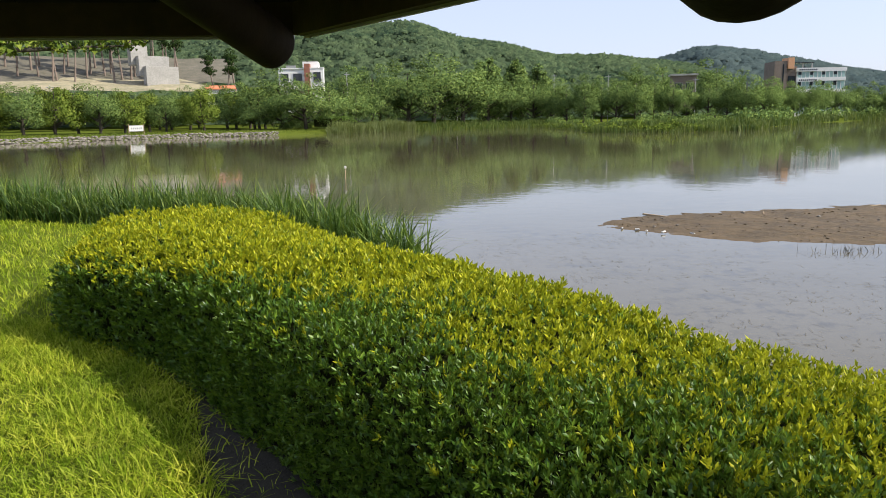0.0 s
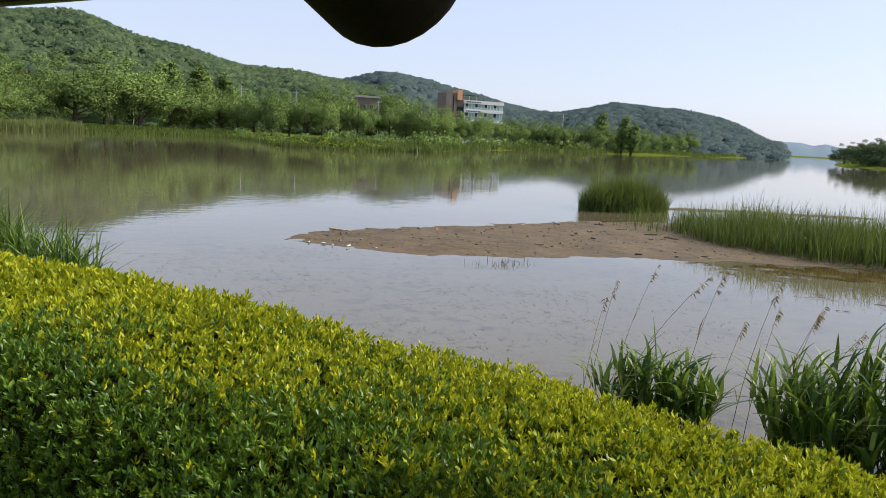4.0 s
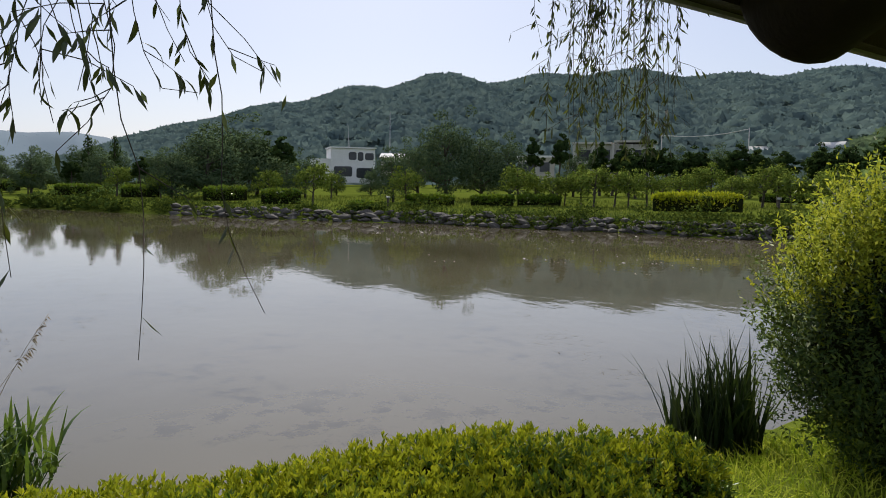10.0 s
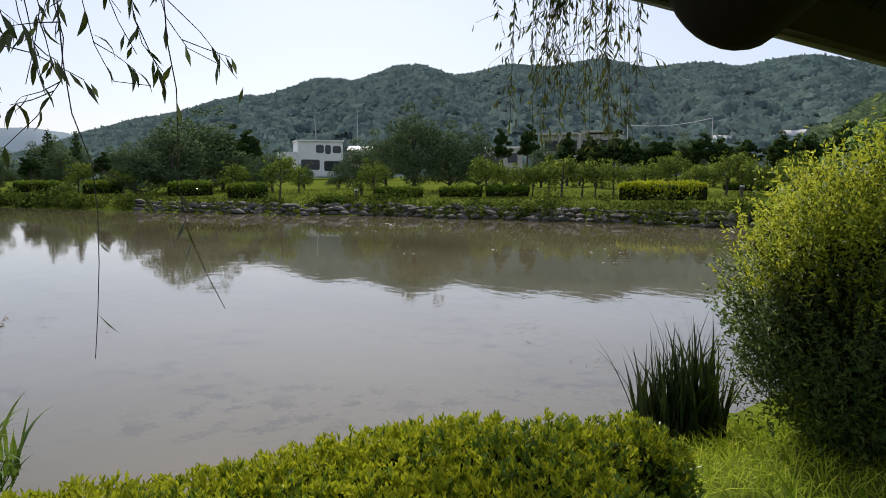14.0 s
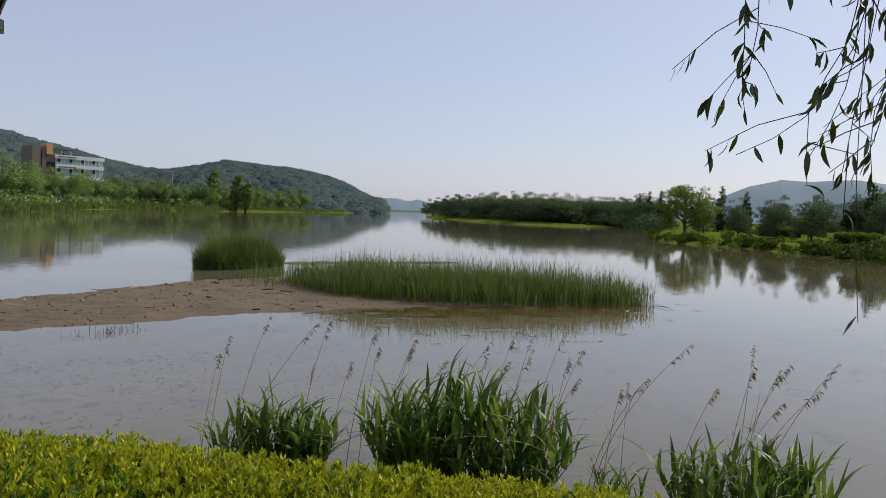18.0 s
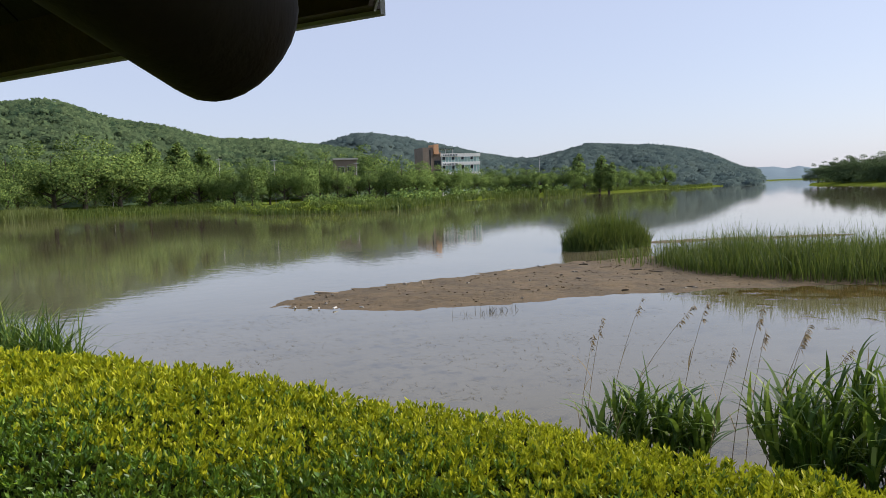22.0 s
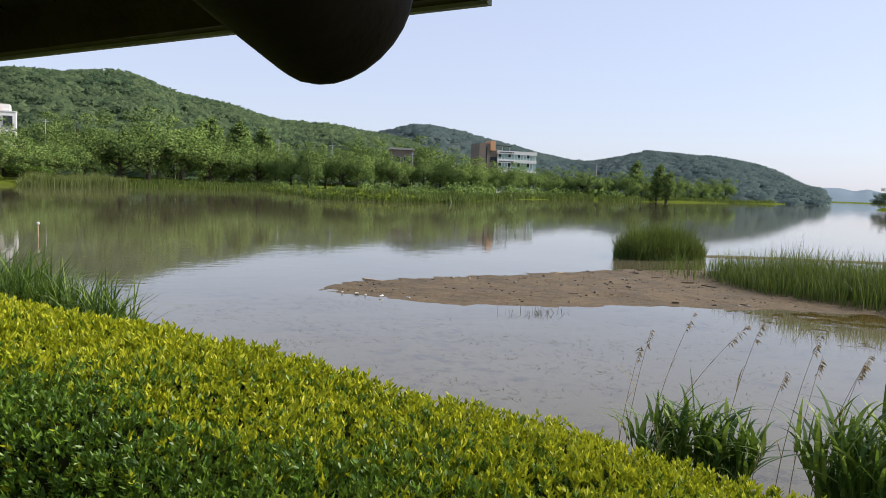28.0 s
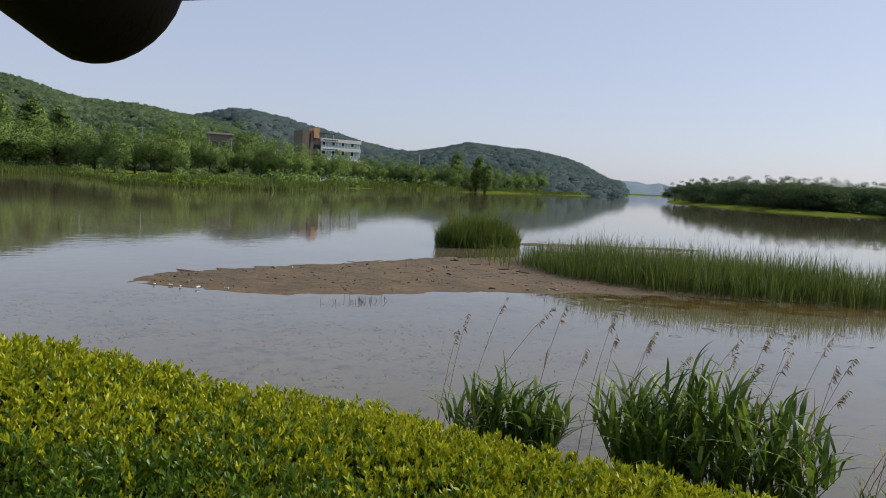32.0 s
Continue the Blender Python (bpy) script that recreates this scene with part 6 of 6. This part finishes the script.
        pos, dr = [], []
        for _ in range(leaf_n):
            u = r2.uniform(leaf_from, 1.0)
            p = np.array([np.interp(u, np.linspace(0, 1, 22), sm[:, k]) for k in range(3)])
            pos.append(p)
            dr.append(np.array([r2.normal(0, 0.45), r2.normal(0, 0.45), -1.0]))
        for _ in range(sub):
            u = r2.uniform(0.25, 0.95)
            p = np.array([np.interp(u, np.linspace(0, 1, 22), sm[:, k]) for k in range(3)])
            out = np.array([r2.normal(0, 1), r2.normal(0, 1), r2.uniform(-0.6, 0.1)])
            out /= np.linalg.norm(out)
            ln = r2.uniform(0.10, 0.32)
            q = [p, p + out * ln * 0.5 + np.array([0, 0, -0.02]), p + out * ln + np.array([0, 0, -0.25 * ln])]
            tubes.append(tube([Vector(x) for x in q], [0.002, 0.0016, 0.001], 4))
            for _ in range(r2.integers(1, 5)):
                e = q[2] * 0.7 + q[1] * 0.3 + (q[2] - q[1]) * r2.uniform(-0.4, 0.5)
                pos.append(e)
                dr.append(np.array([out[0] * 0.4 + r2.normal(0, 0.3), out[1] * 0.4 + r2.normal(0, 0.3), -1.0]))
        V, F = merged(tubes)
        tw = part("twig", solid("twig", V, F), TWIG, w)
        if single and left[0] >= len(pos):
            left[0] -= len(pos)
            for p, d in zip(pos, dr):
                lf = new("leaf", kinds[int(r2.integers(4))])
                lf.parent = tw
                lf.matrix_basis = Matrix.LocRotScale(Vector(p), Vector((-d[0], -d[1], -d[2])).to_track_quat("Z", "Y") @ Euler((0, 0, r2.uniform(0, 6.28))).to_quaternion(), Vector((1, 1, 1)) * r2.uniform(0.55, 0.95))
        elif pos:
            part("leaf_spray", leaves("leaf_spray", np.array(pos), np.array(dr), np.full(len(pos), leaf), np.full(len(pos), leaf * 0.20), r2, 0.3, 0.0), WILLOW_LEAF, tw)["kind"] = "stuff"

    # twigs over the water: how far along the bank each one hangs at three heights, and where it ends
    k = 0
    for y0, ym, zm, y1, z1 in ((0.47, 0.47, 3.3, 0.47, 3.17), (0.39, 0.43, 3.12, 0.41, 3.04), (0.15, 0.26, 3.06, 0.26, 2.80), (0.13, 0.16, 3.10, 0.25, 2.90), (0.09, 0.11, 3.06, 0.14, 2.82), (0.05, 0.03, 3.09, 0.09, 2.84),
                               (-0.01, -0.01, 3.0, -0.04, 2.84), (-0.09, -0.13, 3.06, -0.17, 2.90), (-0.16, -0.20, 2.98, -0.05, 2.77), (-0.29, -0.33, 3.16, -0.38, 3.06), (-0.39, -0.42, 3.06, -0.47, 2.99), (-0.46, -0.53, 3.12, -0.64, 3.06),
                               (-0.08, 0.0, 3.10, 0.0, 2.92), (-0.13, -0.16, 3.14, -0.12, 2.94), (-0.02, 0.07, 3.04, 0.06, 2.80)):
        x = 2.70 + rng.normal(0, 0.05)
        pts = [(2.74, y0 * 0.7, 5.3 - 0.5 * abs(y0)), (x, y0, 4.1), (x, y0, 3.35), (x, ym, zm), (x, y1, z1)]
        strand(pts, 0.62, int(rng.integers(10, 17)), 0.065, 0.0042, int(rng.integers(9, 14)), 200 + k, True)
        k += 1
    # long bare twigs that reach out or down over the water
    strand([(2.74, 0.1, 5.2), (2.70, 0.12, 3.6), (2.70, 0.15, 3.28), (2.70, 0.26, 3.06), (2.70, 0.38, 2.97), (2.70, 0.47, 2.93)], 0.9, 2, 0.06, 0.0035, 1, 300, True)
    strand([(2.74, -0.25, 5.2), (2.70, -0.24, 3.4), (2.70, -0.31, 2.99), (2.70, -0.37, 2.96), (2.70, -0.43, 2.95)], 0.75, 6, 0.06, 0.0035, 2, 304, True)
    strand([(2.74, -0.18, 5.2), (2.70, -0.19, 3.6), (2.70, -0.20, 3.24), (2.70, -0.22, 2.89), (2.70, -0.27, 2.70), (2.70, -0.27, 2.40), (2.70, -0.25, 2.15)], 0.4, 5, 0.07, 0.004, 1, 301, True)
    strand([(2.74, -0.45, 5.2), (2.70, -0.48, 3.6), (2.70, -0.50, 3.04), (2.70, -0.52, 2.93), (2.70, -0.50, 2.65), (2.70, -0.55, 2.46), (2.69, -0.62, 2.29)], 0.55, 9, 0.085, 0.004, 2, 302, True)
    strand([(2.74, 0.12, 5.2), (2.68, 0.12, 3.6), (2.66, 0.11, 2.9), (2.66, 0.09, 2.6), (2.67, 0.08, 2.42)], 0.88, 4, 0.09, 0.0022, 0, 303, True)
    # farther curtain of twigs
    for k in range(40):
        u = rng.uniform(0, 1)
        x1, y1 = 5.72 - 0.6 * u + rng.normal(0, 0.1), -3.02 - 1.0 * u + rng.normal(0, 0.06)
        z1 = (2.78 + 1.05 * rng.uniform(0, 1)) if k > 3 else 2.85 + 0.15 * k
        pts = [(5.4 + rng.normal(0, 0.15), -3.5 + rng.normal(0, 0.1), 6.2), (x1 * 0.98, y1, 5.2), (x1 + rng.normal(0, 0.05), y1 + rng.normal(0, 0.05), 4.2), (x1, y1, z1)]
        strand(pts, 0.45, int(rng.integers(24, 40)), 0.085, 0.0045, int(rng.integers(6, 10)), 400 + k)


willow()


# ---- pavilion whose eave stands over the camera ----
def pavilion():
    apex = Vector((-0.75, -0.55, 3.75))
    p = thing("pavilion", "dark wooden pavilion roof with round log rafters and plank eaves", "pavilion")
    edge = [(-1.5, 0.92, 2.826), (-0.04, 1.085, 2.826), (0.436, 0.441, 2.828), (0.47, 0.39, 2.97), (0.62, -0.10, 2.97), (0.735, -0.60, 2.92), (0.755, -0.69, 2.826), (0.965, -1.335, 2.824), (1.25, -2.13, 2.82), (0.4, -2.25, 2.83), (-1.4, -2.4, 2.83), (-2.5, -0.8, 2.83)]
    rng = np.random.default_rng(141)
    for k in range(len(edge)):
        a, b = Vector(edge[k]), Vector(edge[(k + 1) % len(edge)])
        d = (b - a).normalized()
        nrm = Vector((d.y, -d.x, 0))
        if nrm.dot(a - apex) < 0:
            nrm = -nrm
        V, F = [], []
        for s in (a, b):
            for off, h in ((0.0, 0.0), (0.016, 0.0), (0.016, 0.06), (0.0, 0.06)):
                V.append(s + nrm * off + Vector((0, 0, h)))
        F = [(0, 1, 5, 4), (1, 2, 6, 5), (2, 3, 7, 6), (3, 0, 4, 7), (0, 3, 2, 1), (4, 5, 6, 7)]
        fa = part("fascia", solid("fascia", V, F, False), PLANK, p, "brown fascia board with a pale drip edge")
        V = []
        for s in (a, b):
            for off, h in ((0.0165, -0.003), (0.023, -0.003), (0.023, 0.008), (0.0165, 0.008)):
                V.append(s + nrm * off + Vector((0, 0, h)))
        part("drip_edge", solid("drip_edge", V, F, False), GREY, fa)
        # planks of the underside, from the eave up to the ridge
        n = max(3, int((b - a).length / 0.09))
        for i in range(n):
            q0, q1 = a.lerp(b, i / n), a.lerp(b, (i + 0.97) / n)
            up = Vector((0, 0, 0.045))
            r0, r1 = apex.lerp(q0, 0.06), apex.lerp(q1, 0.06)
            V = [q0 + up, q1 + up, r1, r0, q0 + up * 1.5, q1 + up * 1.5, r1 + up * 0.5, r0 + up * 0.5]
            part("roof_plank", solid("roof_plank", V, [(0, 3, 2, 1), (4, 5, 6, 7), (0, 1, 5, 4), (2, 3, 7, 6), (1, 2, 6, 5), (3, 0, 4, 7)], False), SHADED_PLANK, p)
        V = [a + Vector((0, 0, 0.075)), b + Vector((0, 0, 0.075)), apex + Vector((0, 0, 0.15)), a + Vector((0, 0, 0.10)), b + Vector((0, 0, 0.10)), apex + Vector((0, 0, 0.2))]
        part("roof_cover", solid("roof_cover", V, [(0, 1, 2), (3, 5, 4), (0, 3, 4, 1)], False), CONCRETE, p)
    # log rafters: where the tip ends, its radius and the height of its axis there
    for x, y, z, r in ((-0.046, 0.997, 2.800, 0.031), (0.331, 0.383, 2.790, 0.047), (0.778, -0.828, 2.826, 0.050), (1.10, -1.60, 2.865, 0.066), (1.20, -2.05, 2.86, 0.06), (-1.4, 0.86, 2.85, 0.06), (-1.3, -2.3, 2.86, 0.06)):
        tip = Vector((x, y, z))
        inn = Vector((apex.x, apex.y, 0))
        d = (inn - Vector((x, y, 0)))
        dd = d.normalized() + Vector((0, 0, 0.36))
        ts = [0.0, 0.002, 0.006, 0.014, 0.15, 0.4, 0.8]
        pts = [tip + dd * t for t in ts]
        rad = [r * 0.86, r * 0.95, r * 0.99, r, r * 1.02, r * 1.04, r * 1.05]
        V, F = tube(list(reversed(pts)), list(reversed(rad)), 28)
        part("rafter", solid("rafter", V, F), LOG, p, "round varnished log rafter with a rounded end")
    for x, y in ((-1.2, -1.9), (-2.0, -0.8), (-1.6, 0.6), (-0.5, -1.8)):
        V, F = tube([(x, y, 0.9), (x, y, 3.05)], [0.08, 0.075], 16)
        part("post", solid("post", V, F), LOG, p)
    part("deck", boxed(-2.3, -2.3, 0.95, 0.45, 0.9, 1.05, bevel=0.01), PLANK, p, "wooden floor boards")
    for x, y in ((-2.1, -2.1), (-2.1, 0.7), (0.2, -2.1), (0.2, 0.7)):
        part("footing", boxed(x - 0.12, y - 0.12, 0.3, x + 0.12, y + 0.12, 0.95), CONCRETE, p)


pavilion()


# ---- things in and on the water ----
bu = thing("buoy", "white float on a thin stake in the lake", "buoy", pose(-4.1, 33.7, 0))
V, F = tube([(0, 0, -0.5), (0, 0, 0.5)], [0.018, 0.018], 6)
part("stake", solid("stake", V, F), STRAW, bu)
bm = bmesh.new()
bmesh.ops.create_uvsphere(bm, u_segments=14, v_segments=9, radius=0.065, matrix=Matrix.Translation((0, 0, 0.56)))
part("float", bm, LITTER, bu)


def weed_mats():
    """Dark mats of water weed that just break the surface."""
    rng = np.random.default_rng(151)
    V, F, n = [], [], 0
    for poly, mats in (([(1.5, 11), (4, 8), (6.5, 6.5), (9.5, 8), (12, 11.5), (9, 13.2), (6, 15), (4, 17), (1, 16)], 120), ([(12, 5), (18, 7), (26, 4), (24, -2), (14, -1)], 40), ([(8, -3), (16, -6), (14, -12), (9, -8)], 14), ([(20, -16), (30, -24), (28, -30), (20, -24)], 16)):
        for c in scatter(poly, mats, rng):
            for _ in range(int(rng.integers(6, 22))):
                q = c + rng.normal(0, 1, 2) * np.array([0.5, 0.22])
                a = rng.uniform(0, 6.28)
                ln, wd = rng.uniform(0.03, 0.12), rng.uniform(0.002, 0.005)
                s, o = np.array([math.cos(a), math.sin(a)]) * ln, np.array([-math.sin(a), math.cos(a)]) * wd
                bend = o * rng.uniform(-1.5, 1.5)
                pts = [q - s, q - s * 0.2 + o + bend, q + s, q - s * 0.1 - o + bend]
                V += [(x, y, 0.005 + 0.006 * (i % 2)) for i, (x, y) in enumerate(pts)]
                F.append((n, n + 1, n + 2, n + 3))
                n += 4
    tagged(part("water_weed", mesh_of("water_weed", V, F), WEED), "dark wisps of water weed at the surface", "water plants", kind="stuff")


weed_mats()


def foam():
    """Pale flecks that drift on the water below the stone bank."""
    rng = np.random.default_rng(191)
    V, F = [], []
    for poly, count in (([(20, -12), (33, -14), (40, -18), (35, -26), (29, -30), (22, -28), (15, -20)], 260), ([(24, -8), (32, -10), (30, -13), (22, -13)], 30), ([(34, -8), (44, -11), (41, -15), (35, -14)], 120)):
        for c in scatter(poly, count // 5, rng):
            for _ in range(5):
                q = c + rng.normal(0, 0.5, 2) * np.array([1.0, 0.35])
                a, r = rng.uniform(0, 6.28), rng.uniform(0.008, 0.030) * (2.6 if rng.uniform() < 0.06 else 1)
                n = len(V)
                V += [(q[0] + r * 1.8 * math.cos(a + k * 1.0472) * rng.uniform(0.6, 1.2), q[1] + r * math.sin(a + k * 1.0472) * rng.uniform(0.6, 1.2), 0.012) for k in range(6)]
                F.append([n + k for k in range(6)])
    tagged(part("foam_flecks", mesh_of("foam_flecks", V, F), LITTER), "pale flecks of foam drifting on the water", "foam", kind="stuff")


foam()
# a few thin stems that stand out of the shallows
tagged(part("weed_stems", blades("weed_stems", np.column_stack([np.array([8.15, 13.9]) + np.random.default_rng(3).normal(0, 1, (60, 2)) * np.array([0.35, 0.10]), np.full(60, -0.01)]), np.full(60, 0.16), 0.012, 0.6, np.random.default_rng(4), 3, 0.3), WEED), "low dark stems in shallow water", "water plants", kind="stuff")


def litter_bit(x, y, size, mat, name, label, cat, seed, z=0.06):
    rng = np.random.default_rng(seed)
    bm = bmesh.new()
    bmesh.ops.create_cube(bm, size=1.0, matrix=Matrix.Diagonal((size[0], size[1], size[2], 1)))
    bmesh.ops.bevel(bm, geom=bm.edges[:], offset=min(size) * 0.3, segments=2, affect="EDGES")
    for v in bm.verts:
        v.co += Vector(rng.normal(0, 0.08, 3)) * min(size)
    ob = part(name, bm, mat, None, "", pose(x, y, z, rng.uniform(-6, 6), rng.uniform(-6, 6), rng.uniform(0, 180)))
    tagged(ob, label, cat, "debris on the mud bar")


litter_bit(5.95, 19.35, (0.75, 0.10, 0.05), STRAW, "plank", "weathered plank lying at the mud bar's edge", "plank", 1, 0.03)
rl = np.random.default_rng(161)
for k, (x, y) in enumerate(((4.85, 17.05), (5.0, 16.8), (4.55, 17.3), (5.9, 16.3), (7.6, 17.2), (9.0, 16.4), (6.6, 17.6), (12.4, 17.0), (10.6, 18.4), (5.3, 16.5))):
    litter_bit(x, y, (rl.uniform(0.06, 0.16), rl.uniform(0.04, 0.07), 0.03), LITTER, "litter", "small piece of white litter on mud", "litter", 170 + k, 0.05 if k > 4 else 0.03)
for k in range(26):
    q = scatter(SAND, 1, rl, 0.4)[0]
    litter_bit(q[0], q[1], (rl.uniform(0.12, 0.5), rl.uniform(0.02, 0.04), 0.03), STRAW if k % 2 else TRUNK, "stick", "dry stick lying on the mud", "stick", 200 + k, 0.11 * min(1.0, float(inside(SAND, np.array(q[0]), np.array(q[1]))) / 1.4) + 0.012)
for k in range(30):
    q = scatter(SAND, 1, rl, 0.2)[0]
    litter_bit(q[0], q[1], (rl.uniform(0.05, 0.13), rl.uniform(0.05, 0.1), rl.uniform(0.03, 0.06)), STONE, "pebble", "small grey stone on the mud", "stone", 300 + k, 0.11 * min(1.0, float(inside(SAND, np.array(q[0]), np.array(q[1]))) / 1.4) + 0.012)
litter_bit(20.4, 7.9, (0.26, 0.06, 0.03), STRAW, "litter", "pale driftwood beside the reed bed", "litter", 401, 0.02)


def mud_clods():
    rng = np.random.default_rng(181)
    bm = bmesh.new()
    bmesh.ops.create_icosphere(bm, subdivisions=1, radius=1.0)
    bv = np.array([v.co[:] for v in bm.verts])
    bf = np.array([[v.index for v in f.verts] for f in bm.faces])
    bm.free()
    q = scatter(SAND, 900, rng, 0.3)
    n = len(q)
    d = inside(SAND, q[:, 0], q[:, 1])
    s = rng.uniform(0.008, 0.028, (n, 1, 1)) * rng.uniform(0.6, 1.5, (n, 1, 3))
    V = bv[None] * (1 + 0.25 * rng.normal(size=(n, len(bv), 1))) * s * np.array([1.5, 1.5, 0.7])
    V = V + np.column_stack([q, 0.10 * np.clip(d / 1.4, 0, 1)])[:, None]
    F = (bf[None] + np.arange(n)[:, None, None] * len(bv)).reshape(-1, 3)
    tagged(part("mud_clods", mesh_of("mud_clods", V.reshape(-1, 3), F), MUD), "small clods and lumps of drying mud", "mud", kind="stuff")


mud_clods()
